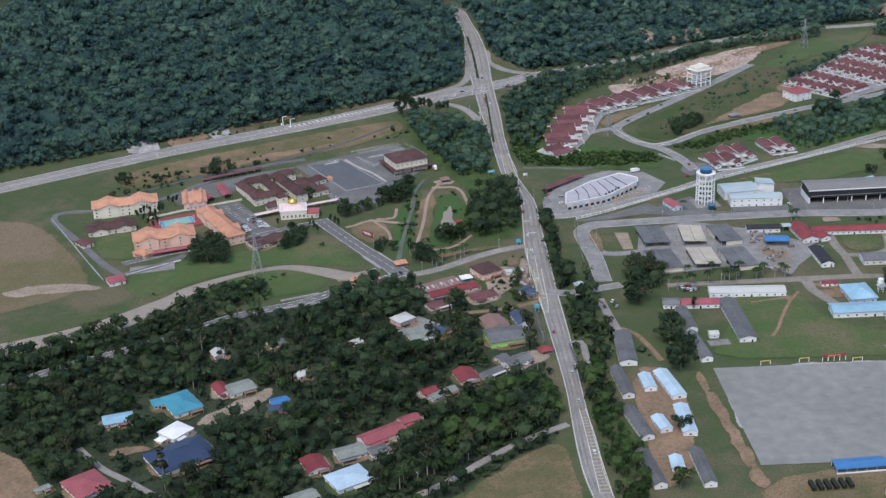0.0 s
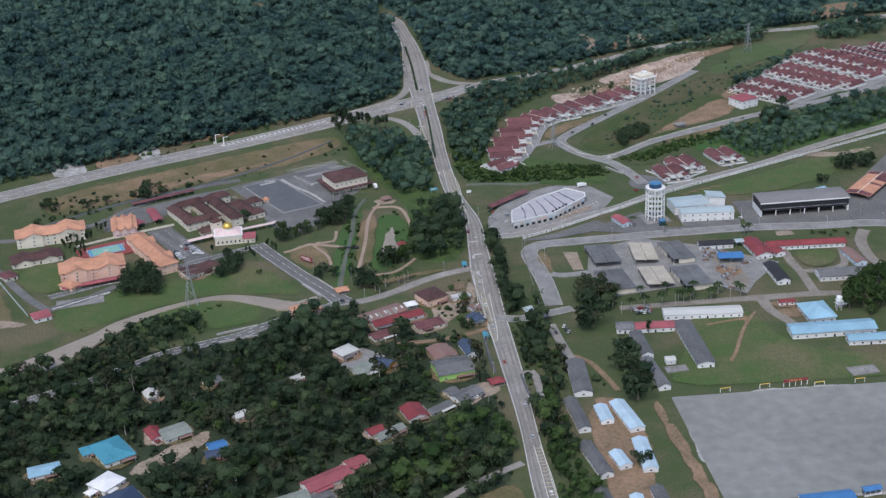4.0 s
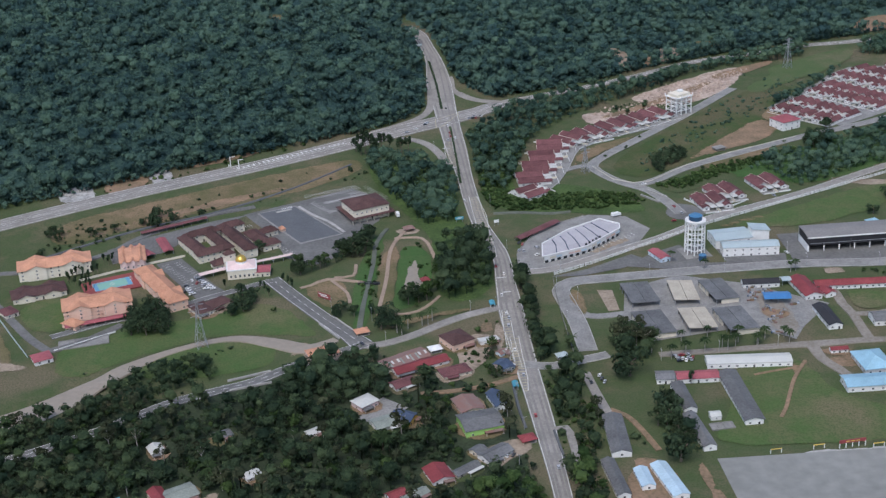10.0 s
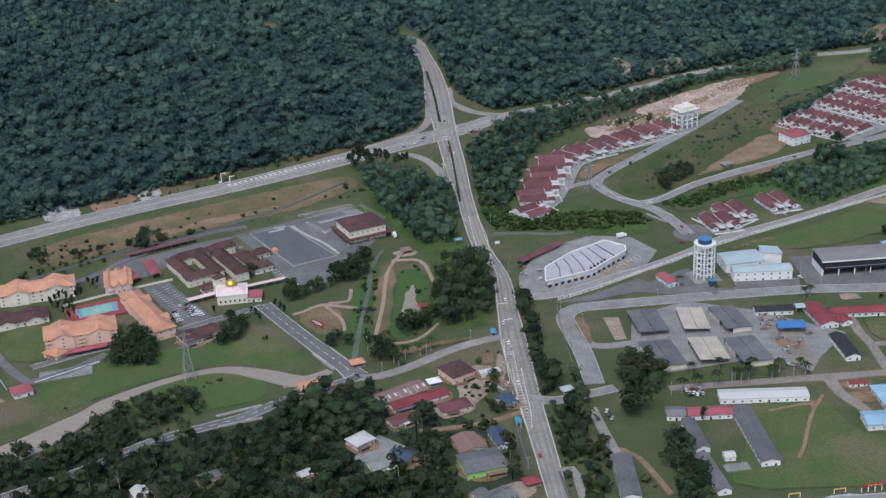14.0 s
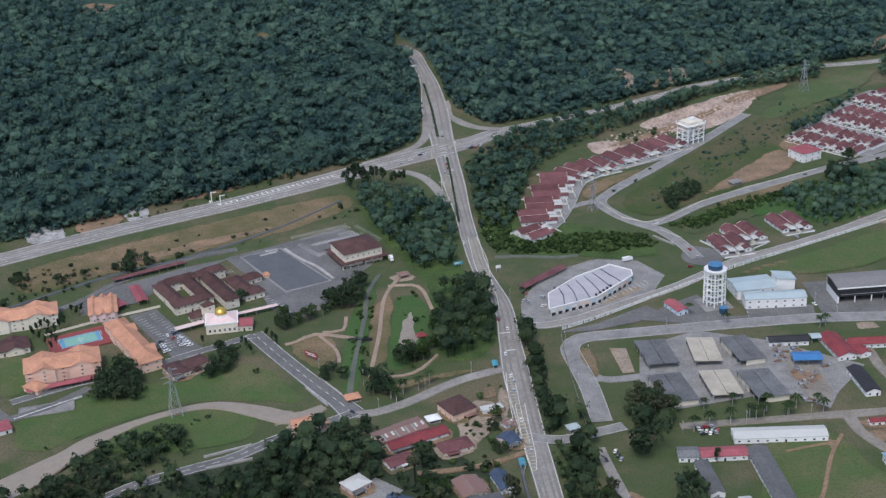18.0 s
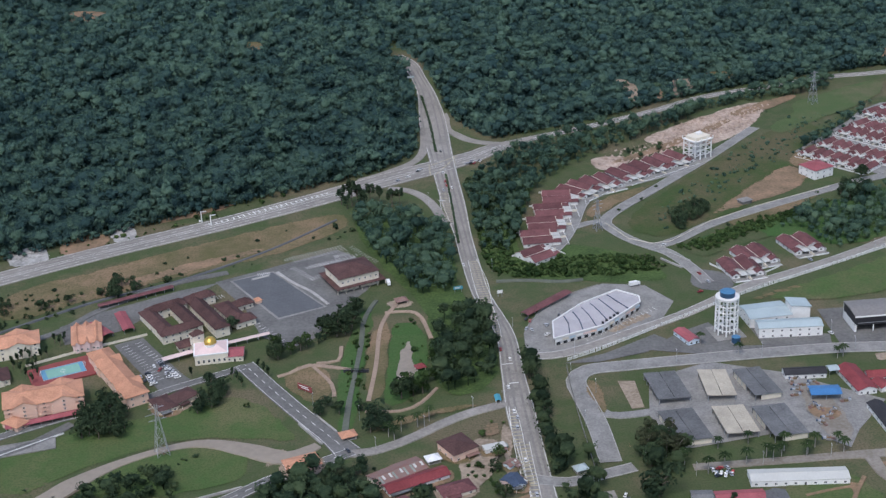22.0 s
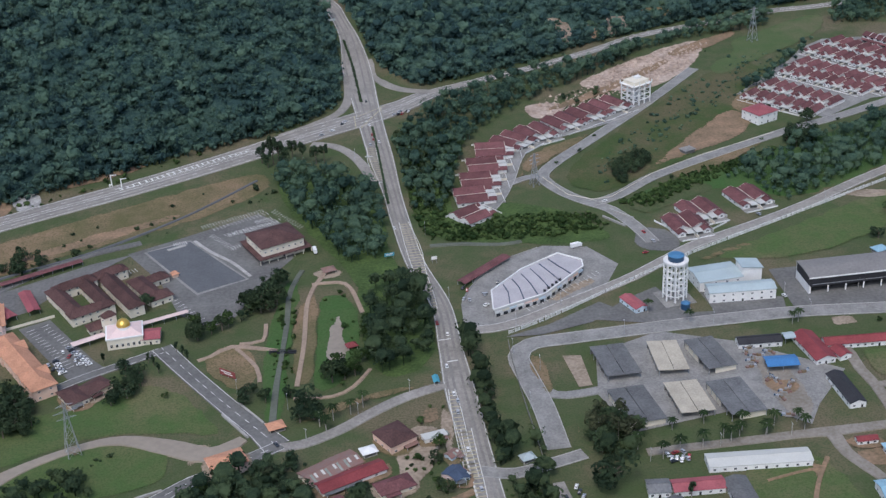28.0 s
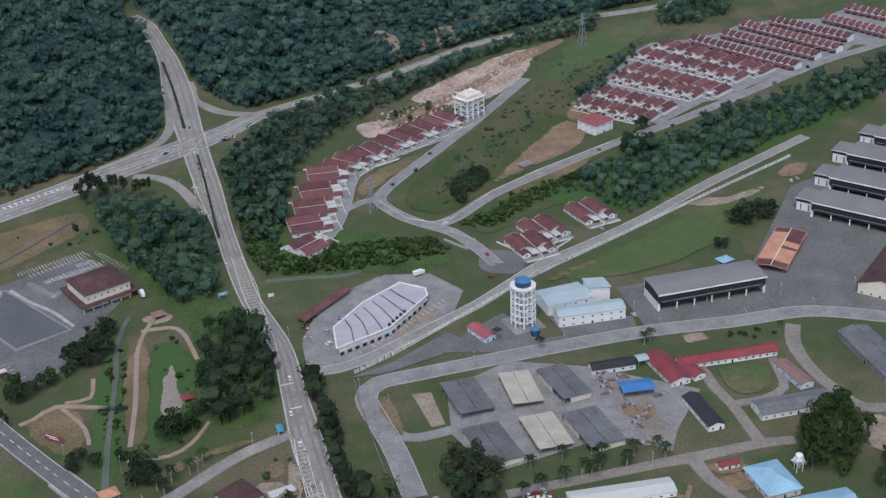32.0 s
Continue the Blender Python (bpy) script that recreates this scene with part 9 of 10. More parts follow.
woods("highway_scrub", "scattered low shrubs below the highway", [p for p in scatter([(-336.2, 916.2), (-216.4, 966.9), (-86.2, 1040.4), (-66, 1004.9), (-126.7, 961.1), (-195.5, 916.3), (-279.8, 893.5), (-321.1, 860.9)], 8, 18, 0.14) if free(*p, 2, 2)], LEAF, 18, 2.0, 1.8, 36, 0.6)
woods("bank_trees", "row of dark trees along the river", [p for p in scatter([(-344.6, 537.6), (-309.1, 572), (-280.8, 598.8), (-240, 614.3), (-216.1, 637.9), (-205.1, 669.4), (-163, 673.8), (-149.7, 638.7), (-178.3, 635.7), (-201.5, 604.9), (-245.5, 585.5), (-301.7, 547.2), (-336.5, 514.3)], 7, 19, 1.0) if free(*p, 1, 1)], LEAF, 19, 8, 4.2, 70, 0.7)
woods("roadside_trees", "leafy roadside trees south of the junction", [p for p in scatter([(63.2, 518.8), (72.9, 539.8), (81.7, 494.4), (86.3, 453.2), (93.4, 397.8), (92.8, 354.3), (71.9, 355), (69.1, 428.5)], 6.5, 20, 1.0) if free(*p, 1, 1)], LEAF_BRIGHT, 20, 8, 3.6, 70, 0.65)
woods("roadside_trees", "leafy bright trees between village and main road", [p for p in scatter([(-28, 452), (4, 496), (30, 506), (48, 505), (50, 470), (30, 452), (0, 428), (-20, 430)], 8, 171, 0.9) if free(*p, 1.5, 2.5)], LEAF_BRIGHT, 171, 10.5, 5.0, 110, 0.62)
woods("village_scrub", "low green undergrowth between the village trees", [p for p in scatter(VILLAGE, 5.2, 21, 0.6) if free(*p, 1, 1)], LEAF, 21, 3.0, 2.4, 16, 0.8)
woods("roadside_trees", "dense dark trees beside the main road", [p for p in scatter([(49.5, 787.9), (54.6, 784.9), (57.9, 734.7), (63.3, 689.1), (64.9, 654.1), (56.8, 654.8), (52.2, 700.2), (50.3, 742.8)], 4.8, 31, 1.0) if free(*p, 0.5, 0.2)], LEAF, 31, 9.5, 4.8, 64, 0.65)
woods("roadside_trees", "mixed tall trees beside the main road", [p for p in scatter([(55.2, 660), (86.7, 673.1), (86.4, 619.9), (71.6, 572.4), (63.6, 540.3), (55.6, 560.8)], 8, 32, 1.0) if free(*p, 1, 0.8)], LEAF, 32, 10.5, 4.8, 64, 0.65)
for i, (x, y, k) in enumerate(((-83, 1064, 1.15), (-74, 1060, 1.4), (-66, 1058, 1.3), (-59, 1067, 1.2), (-70, 1067, 1.2), (-51, 1060, 1.1), (-40.5, 1057, 1.25), (-34, 1058, 1.0), (-78, 1055, 1.0))):
    tree(x, y, ("conifer", i % 2), k, 40 * i, "tall dark trees by the crossroads")
grove([(-103.9, 861.3), (-84.7, 882.3), (-63.5, 871.3), (-60.6, 848.1), (-75.9, 831.9), (-93.6, 831.1)], 9, ("dark", "broad"), 34, size=1.4, group="park trees", road_gap=1)
grove([(-32, 764), (-12.8, 766), (-11.4, 747), (-27.7, 741), (-34, 746)], 9, ("bright", "broad"), 35, size=1.25, group="park trees", road_gap=0.5)
grove([(-129.2, 850.1), (-100.2, 838.8), (-90.4, 812), (-117.1, 806.4)], 10, ("broad", "bright"), 36, size=1.15, group="park trees", road_gap=1)
grove([(-235.6, 748.7), (-210.7, 764.4), (-196.6, 734.6), (-202.3, 715.1), (-229.4, 716.9)], 8, ("dark",), 37, size=1.2, group="trees beside the hostel", road_gap=1)
grove([(-162.4, 784.9), (-142.7, 777.4), (-141, 742.1), (-159.3, 743.4)], 9, ("dark",), 38, size=1.1, group="trees on the lawn")
grove([(319.3, 617.1), (342.5, 637.3), (343.9, 586.3), (332.4, 514.4), (317.5, 524.2), (310.6, 569.6)], 9, ("bright",), 39, size=1.3, group="tall trees by the parade ground")
grove([(289.2, 655.8), (314.6, 678.7), (335.9, 681.4), (330.2, 644.8), (308.3, 620.6), (283, 632.2)], 9.5, ("bright",), 40, size=1.4, group="tall trees by the stores")
grove([(178.8, 1006.9), (199.5, 1031.9), (222.1, 1052.4), (233.6, 1071.6), (217.9, 1026.4), (188.7, 994)], 7.5, ("dark",), 41, size=0.9, group="trees on the estate slope")
woods("slope_trees", "dark trees behind the estate", [p for p in scatter([(328.1, 1169.3), (363.7, 1208.7), (412.1, 1272.9), (438, 1298.8), (406.7, 1241.3), (353, 1175.5)], 9, 42, 1.0) if free(*p, 1, 0.8)], MID_LEAF, 42, 8, 4.5, 64, 0.65)
grove([(335.4, 1070), (360.1, 1093.1), (367.1, 1072.4), (343.4, 1032.6), (328.8, 1037)], 9, ("dark",), 43, size=1.3, group="trees by the estate road", gap=1, road_gap=0.5)
grove([(-264.7, 910.9), (-246.9, 928.7), (-201.2, 926), (-195.2, 914.4), (-235.4, 901.8)], 8, ("bush", "dark"), 44, size=0.9, group="hedge behind the school", gap=0.5, road_gap=0.5)
grove([(-330.9, 896.8), (-284.1, 912.1), (-265.8, 906.3), (-300.8, 877), (-321.1, 860.9)], 9, ("bush", "broad"), 45, size=0.8, group="hedge behind the school", gap=0.5, road_gap=0.5)
grove([(266, 775), (345.3, 773.6), (346.1, 759.6), (335.3, 755.8)], 9, ("bush",), 46, size=1.0, group="shrubs by the compound road", gap=1, road_gap=1)
grove([(359.9, 910.1), (391.5, 929.2), (399.1, 922.2), (386.1, 902.5), (362.1, 900.4)], 8, ("dark",), 47, size=1.1, group="trees inside the fence", gap=1)
grove([(-56.3, 731.1), (-38.4, 733), (-34.4, 704.8), (-51.9, 706.4)], 9, ("dark", "broad"), 48, size=1.2, group="park trees", road_gap=0.5)
tree(152.8, 652.5, ("palm", 0), 1.15, 236)
tree(165.5, 653.8, ("palm", 1), 1.15, 142)
tree(181.2, 656.1, ("palm", 2), 1.15, 104)
tree(201.1, 659.4, ("palm", 0), 1.15, 150)
tree(223, 661.8, ("palm", 1), 1.15, 238)
tree(142.6, 647.3, ("palm", 2), 1.15, 40)
tree(131.3, 657.5, ("palm", 0), 1.15, 120)
tree(-37.9, 703, ("palm", 0), 1.1, 150)
tree(-30.3, 707.8, ("palm", 1), 1.1, 304)
tree(-20.5, 712.3, ("palm", 2), 1.1, 140)
tree(-13.4, 718.6, ("palm", 0), 1.1, 280)
tree(-34.4, 698, ("palm", 1), 1.1, 220)
tree(-141.5, 784.5, ("column", 0), 0.95, 60)
tree(-138, 780.2, ("column", 0), 0.95, 116)
tree(-134.1, 772, ("column", 0), 0.95, 172)
tree(-125.6, 794.9, ("column", 0), 0.95, 15)
tree(-121.2, 788.8, ("column", 0), 0.95, 85)
tree(-117.8, 782.2, ("column", 0), 0.95, 134)
tree(-168.4, 787.1, ("column", 0), 0.95, 290)
tree(-282.3, 818.7, ("column", 0), 0.95, 130)
tree(-280.3, 826.4, ("column", 0), 0.95, 200)
tree(-274.5, 818.3, ("column", 0), 0.95, 270)
tree(-271.4, 822, ("column", 0), 0.95, 340)
tree(-292.2, 811.4, ("column", 0), 0.95, 280)
tree(-284, 801.9, ("column", 0), 0.95, 25)
tree(-278.9, 795.5, ("column", 0), 0.95, 88)
tree(-272.8, 787.7, ("column", 0), 0.95, 165)
tree(112.8, 627.6, ("dark", 0), 2.3, 4)
tree(128.2, 525.4, ("dark", 1), 2.0, 155)
tree(121.2, 565.5, ("broad", 2), 1.2, 284)
tree(149.1, 611.6, ("column", 0), 1.3, 316)
tree(373, 906.3, ("dark", 2), 1.7, 240)
tree(342.6, 875.2, ("dark", 0), 1.0, 306)
tree(-150.4, 851.7, ("dark", 1), 1.2, 46)
tree(-54.6, 734.6, ("dark", 2), 0.8, 195)
tree(-80.8, 733.4, ("dark", 0), 1.1, 44)
tree(-68.9, 732.3, ("broad", 0), 1.0, 275)
tree(-94.1, 668, ("bush", 0), 1.2, 40)
tree(119.1, 451.8, ("broad", 1), 1.2, 176)
tree(109.5, 388.7, ("bright", 2), 1.4, 155)
tree(-127.7, 745.1, ("bush", 1), 1.3, 235)
tree(-149.8, 747.2, ("dark", 0), 1.0, 175)
tree(-158, 740.7, ("dark", 2), 0.9, 0)
tree(189.2, 783, ("palm", 0), 1.0, 205)
tree(255.2, 774.7, ("palm", 1), 1.0, 130)
tree(167.2, 799.1, ("palm", 2), 1.0, 40)
tree(237, 811, ("palm", 0), 1.0, 255)
tree(250.9, 772.5, ("palm", 1), 1.0, 60)
tree(276, 998.6, ("bush", 0), 1.0, 265)
tree(255.3, 1010, ("bush", 1), 1.0, 240)
tree(227.2, 994.6, ("bush", 0), 1.0, 215)
tree(314.1, 1055.2, ("bush", 1), 1.0, 220)
tree(386.2, 1085.1, ("bush", 0), 1.0, 50)
tree(416.9, 1101.1, ("bush", 1), 1.0, 40)
tree(448.6, 1117.7, ("bush", 0), 1.0, 30)
tree(503.6, 1149.4, ("bush", 1), 1.0, 230)
tree(548.2, 1176.8, ("bush", 0), 1.0, 290)
tree(184.5, 1086.5, ("bush", 1), 1.0, 280)
tree(167.5, 1057.7, ("bush", 0), 1.0, 105)
tree(146.1, 1037.1, ("bush", 1), 1.0, 185)
for i, (x, y) in enumerate([(-83, 432), (-28, 395), (-45, 399), (-291, 496), (17, 446), (5, 561), (-147, 537), (-112, 466), (-314, 553), (-186, 405), (-43, 552), (-32, 557), (-97, 563), (-275, 417), (-242, 549), (28, 405), (-181, 398), (-111, 446), (-208, 402), (-59, 392), (2, 518), (-189, 558), (-275, 588), (-191, 463), (-286, 453), (-191, 525), (-23, 480), (-191, 488), (-66, 578), (32, 582), (-42, 412), (-275, 432), (-171, 467), (-329, 595), (-215, 400), (-219, 435), (12, 394), (-187, 515), (-113, 428)] + [(-248, 438), (-28, 409), (-260, 403), (-277, 522), (-84, 401), (-167, 403), (-118, 521), (-205, 556), (-295, 568), (-59, 387), (-270, 592), (32, 467), (-170, 541), (-91, 418), (-146, 498), (-256, 408), (-288, 490), (-17, 558), (-47, 394), (-80, 424), (-266, 501), (-230, 420), (-200, 494), (33, 408), (29, 484), (-126, 437), (-142, 527), (-174, 562), (-153, 392), (23, 449), (-133, 516), (-282, 538), (-32, 408), (-165, 428), (-36, 439), (-70, 429), (-167, 443), (-203, 488), (-37, 440)]):
    if free(x, y, 2, 1):
        tree(x, y, (("oil", "tall", "palm", "oil", "dry")[i % 5], i % 3), 1.2 + 0.08 * (i % 6), i * 47, "village trees")
car(10, 1091, 80, WHITE)
car(3, 1086.3, 95, CAR_GREY)
car(-18.5, 1132.3, 20, CAR_DARK)
car(14.9, 942.4, 110, WHITE)
car(57.9, 844.5, 80, CAR_RED)
car(58.1, 831.1, 95, CAR_GREY)
car(68.1, 823, 20, WHITE)
car(68.1, 837.1, 110, CAR_GREY)
car(78.6, 851.5, 80, CAR_DARK)
car(40.5, 790.4, 95, WHITE)
car(35.2, 805, 20, CAR_RED)
car(39.4, 704.8, 110, CAR_GREY)
car(41.6, 668.5, 80, WHITE)
car(45.2, 633.2, 95, CAR_GREY)
car(-61.5, 687.3, 20, CAR_DARK)
car(-196, 803.9, 110, WHITE)
car(-191.3, 798.8, 80, CAR_RED)
car(-186.6, 793.7, 95, CAR_GREY)
car(-183.1, 788.6, 20, WHITE)
car(-202.4, 790.3, 110, CAR_GREY)
car(-198.5, 785.3, 80, CAR_DARK)
car(-193.8, 780.2, 95, WHITE)
car(182.6, 878, 20, CAR_RED)
car(191.4, 893.9, 110, CAR_GREY)
car(151.6, 643.5, 80, WHITE)
car(155, 644.4, 95, CAR_GREY)
car(147.6, 643.2, 20, CAR_DARK)
car(256, 805.9, 110, WHITE)
car(4.8, 1105.9, 80, CAR_RED)
car(-36.1, 1111.6, 95, CAR_GREY)
car(-18, 1134.6, 20, WHITE)
car(30.1, 1154, 110, CAR_GREY)
car(37, 1155.1, 80, CAR_DARK)
car(170.5, 962.7, 95, WHITE)
car(187.7, 908.7, 20, CAR_RED)
car(273.6, 923.4, 110, CAR_GREY)
car(162.3, 1101.7, 80, WHITE)
car(155, 1099.1, 95, CAR_GREY)
car(147.4, 1094.3, 20, CAR_DARK)
car(37.1, 753.8, 110, WHITE)
car(49.1, 582.1, 80, CAR_RED)
car(59.6, 486.9, 95, CAR_GREY)
car(64.7, 426.9, 20, WHITE)
car(40.3, 716.2, 110, CAR_GREY)
car(87.2, 619.9, 80, CAR_DARK)
car(145.6, 649.2, 95, WHITE)
car(149.9, 650.5, 20, CAR_RED)
car(154.1, 650.9, 110, CAR_GREY)
car(431.8, 960.4, 80, WHITE)
car(437.5, 962.9, 95, CAR_GREY)
car(382.2, 703.6, 20, CAR_DARK)
car(381, 682.2, 110, WHITE)
car(380.7, 689.7, 80, CAR_RED)
truck(138, 893.9, 20)
truck(-41.6, 914.9, 100)
for i in range(6):
    truck(181 + i * 4.2, 386 + i * 0.4, 96, OLIVE, "dark olive truck parked in a row")
street_lamp(91.1, 742.1)
street_lamp(147.5, 775)
street_lamp(203.7, 779)
street_lamp(265.1, 782.1)
street_lamp(317.8, 777.8)
street_lamp(362.9, 779.3)
street_lamp(115, 817)
street_lamp(83.3, 792.7)
street_lamp(77.7, 762.9)
street_lamp(80.4, 704.4)
street_lamp(36.2, 930.2)
street_lamp(45.1, 832.4)
street_lamp(-56, 722.6)
street_lamp(-85.6, 741.1)
street_lamp(-10.1, 1058.7)
street_lamp(24.1, 952.1)
street_lamp(325.3, 934.3)
street_lamp(393.1, 984.7)
woods("road_scrub", "lush green scrub between road and houses", [p for p in scatter([(25.2, 1075.5), (49.3, 1088.4), (76.4, 1089), (65.4, 1050.9), (52.6, 949.6), (39.9, 919.4), (28.9, 962.2)], 4.0, 51, 1.0) if free(*p, 1, 1)], LEAF_BRIGHT, 51, 2.4, 2.2, 20, 0.8)
woods("road_scrub", "tall green shrubs beside the main road", [p for p in scatter([(22.6, 1101.1), (40.7, 1114.6), (60, 1101.8), (45.9, 1027.5), (47.3, 971.6), (29.4, 972.8)], 8, 52, 0.8) if free(*p, 1, 1)], LEAF, 52, 8, 3.8, 140, 0.75)
woods("park_scrub", "low green shrubs round the park", [p for p in scatter([(-36.6, 859.2), (-22.3, 857.7), (-14.5, 812.7), (-18.6, 764.6), (-34.9, 736.3), (-39.4, 790.3)], 7.5, 53, 0.3) if free(*p, 1, 1)], LEAF_BRIGHT, 53, 2.0, 2.0, 20, 0.7)
woods("stream_scrub", "lush green plants along the stream", [p for p in scatter([(-52.4, 872.1), (-53.4, 775.8), (-55.9, 720.5), (-65.5, 714.4), (-66.3, 754.1), (-64.4, 844)], 4, 54, 0.6) if free(*p, 0.5, 0.2)], LEAF_BRIGHT, 54, 1.6, 1.6, 30, 0.6)
woods("yard_hedge", "green shrubs between lanes and lawns", [p for p in scatter([(82.1, 606.5), (98.2, 570.9), (117, 537.6), (91.3, 538.9), (83, 571.8)], 6, 55, 0.5) if free(*p, 1, 1)], LEAF, 55, 3, 2.4, 50, 0.7)
grove([(81, 593.3), (91.1, 597.1), (95, 538.7), (86.9, 531.3)], 9, ("broad", "bright", "dry"), 61, size=0.8, group="trees by the barracks", gap=1, road_gap=0.3)
grove([(128.5, 599.4), (139.1, 577.1), (136.5, 532.6), (122.5, 537.3)], 9, ("dark", "broad"), 62, size=1.2, group="trees by the barracks", gap=0.5, road_gap=0.3)
grove([(105.5, 685.3), (136.3, 685.8), (135.6, 654), (103.9, 650.7)], 10, ("dry", "dark"), 63, size=1.3, group="trees behind the sheds", gap=0.5, road_gap=0.5)
grove([(143.7, 681.8), (198.3, 677.6), (230.7, 671.5), (225.4, 657.5), (152.2, 657.1)], 16, ("palm",), 64, size=1.1, group="palms behind the sheds", gap=0.5, road_gap=0.5)
grove([(-59.6, 579.6), (-32.6, 586.7), (-5.3, 611.6), (-1.3, 593.6), (-23.9, 544.9), (-50.3, 546.2)], 11, ("broad", "bright"), 65, size=0.9, group="village garden trees", gap=1.0, road_gap=0.5)
grove([(-13.8, 669.4), (37.1, 676.3), (39.3, 627.4), (14.9, 619.6), (-13.4, 625.9)], 13, ("bush", "broad", "bright"), 66, size=0.8, group="village garden trees", gap=1.0, road_gap=0.5)
woods("edge_trees", "dark trees at the village edge", [p for p in scatter([(-89.6, 664.2), (-51.9, 671.8), (-42, 632.2), (-62.1, 624.1), (-102.2, 617.3), (-113.2, 646)], 7, 67, 1.0) if free(*p, 1, 0.8)], LEAF_DARK, 67, 10, 5, 64, 0.65)
crates(220.4, 739.3, 0)
crates(219.7, 712.7, 40)
crates(214.3, 743.6, 80)
crates(220.2, 693.9, 120)
crates(224.5, 700.2, 160)
crates(212.7, 727.5, 20)
crates(230.2, 706.4, 60)
crates(216.2, 736.1, 100)
crates(228, 742.1, 140)
crates(217.1, 748, 0)
crates(219.3, 713.9, 50)
crates(223.9, 710.2, 100)
crates(215.4, 733.6, 150)
crates(240.6, 717.9, 20)
crates(227, 700.6, 70)
crates(225.5, 729.2, 120)
crates(219, 677.3, 170)
road_sign(9.6, 897.5, 10, 7, 2.6, TEAL, "teal direction sign on two posts")
road_sign(39.6, 887.6, 10, 4, 2.4, WHITE, "white roadside board on posts")
road_sign(-24.9, 1368.8, 10, 7, 2.4, MINT, "pale direction sign on two posts")
gantry_post(-197.1, 1040.5)
gantry_post(-188.3, 1032.2)
hoarding(-92.2, 761, -38)
ruin(-256.7, 709.1, 14, 34, 13)
ruin(158.6, 560.9, 8, 14, 7)
ruin(274.8, 546.9, 8, 18, 10)
water_tank(285.1, 635.2)
line_of(utility_pole, [(29.9, 484.9), (41.4, 564.8), (35.9, 698.1), (30.4, 775.5)], 42)
line_of(utility_pole, [(209, 808.5), (317, 809.1), (412.1, 798.7)], 48)
line_of(utility_pole, [(135.7, 645.9), (172.6, 653.3), (225.2, 659.3)], 40)
line_of(utility_pole, [(-36.9, 397.1), (1.6, 431.3), (46.5, 464.9)], 38)
line_of(utility_pole, [(-45.2, 689.1), (-6.4, 718), (30.2, 740.3)], 36)
car(-195.6, 787, 24, WHITE)
car(-193.9, 783.6, 24, CAR_GREY)
car(-196.9, 790.4, 24, WHITE)
car(-191.7, 780.6, 24, WHITE)
car(-198.7, 794.3, 24, CAR_DARK)
car(-188.5, 802.8, 24, CAR_GREY)
car(-186.2, 799.8, 24, WHITE)
car(-183.8, 796.7, 24, CAR_GREY)
car(-181.5, 793.7, 24, WHITE)
car(-179.6, 790.7, 24, WHITE)
car(-190.9, 805.8, 24, CAR_DARK)
car(-192.8, 808.8, 24, CAR_GREY)
car(-177.7, 787.7, 24, WHITE)
car(147.1, 645.9, 70, CAR_GREY)
car(149.6, 645.6, 70, WHITE)
car(152.9, 645.9, 70, CAR_GREY)
car(156.3, 646.1, 70, CAR_RED)
car(93.5, 628.5, 70, WHITE)
car(94.5, 624.2, 70, CAR_DARK)
car(95.8, 619.9, 70, CAR_GREY)
car(38.7, 723.5, 70, WHITE)
car(58, 523.5, 70, CAR_GREY)
car(21.4, 531.7, 70, CAR_RED)
car(29.6, 537.9, 70, WHITE)
car(33, 538.4, 70, CAR_DARK)
car(55.4, 847.8, 70, CAR_DARK)
car(69.3, 837.1, 70, CAR_GREY)
car(68, 823, 70, WHITE)
car(54.6, 832.9, 70, CAR_GREY)
car(5.6, 1096.4, 70, CAR_RED)
car(3.4, 1126.6, 70, WHITE)
car(2.2, 1181.8, 70, CAR_DARK)
car(-16.6, 1137.6, 70, CAR_GREY)
car(-27.3, 1119.2, 70, WHITE)
car(25.3, 1147.5, 70, CAR_GREY)
car(31.9, 1149.1, 70, CAR_RED)
car(37.5, 1153.8, 70, WHITE)
car(28.7, 1148.3, 70, CAR_DARK)
car(372.7, 683.3, 60, WHITE)
car(373.6, 680, 60, CAR_DARK)
car(374.6, 676.8, 60, CAR_GREY)
car(369.6, 677.6, 60, WHITE)
car(370.2, 672.5, 60, CAR_GREY)
car(350.6, 628.1, 60, CAR_RED)
car(352.9, 628.7, 60, WHITE)
car(355.4, 630.2, 60, CAR_DARK)
tree(-289, 813.9, ("column", 0), 1.0, 278)
tree(-287, 818.3, ("column", 0), 1.0, 326)
tree(-285.5, 822.7, ("column", 0), 1.0, 6)
tree(-290, 807.2, ("column", 0), 1.0, 238)
tree(-279.9, 806.6, ("column", 0), 1.0, 38)
tree(-275.8, 801.9, ("column", 0), 1.0, 86)
tree(-271.8, 797.2, ("column", 0), 1.0, 133)
tree(-275.3, 808.6, ("column", 0), 1.0, 117)
tree(-270.6, 840.5, ("column", 0), 1.0, 297)
tree(-265.9, 836.7, ("column", 0), 1.0, 357)
tree(-263.8, 841.3, ("column", 0), 1.0, 45)
woods("verge_hedge", "row of round green shrubs behind the school", [p for p in scatter([(-331.4, 861.7), (-290.6, 879.2), (-260, 915), (-218.4, 929.3), (-192.3, 941.5), (-190, 924.2), (-236.7, 906.9), (-256.3, 895), (-284.6, 864), (-324.9, 846.3)], 7.5, 81, 0.55) if free(*p, 1, 0.5)], LEAF, 81, 3.4, 2.6, 60, 0.5)
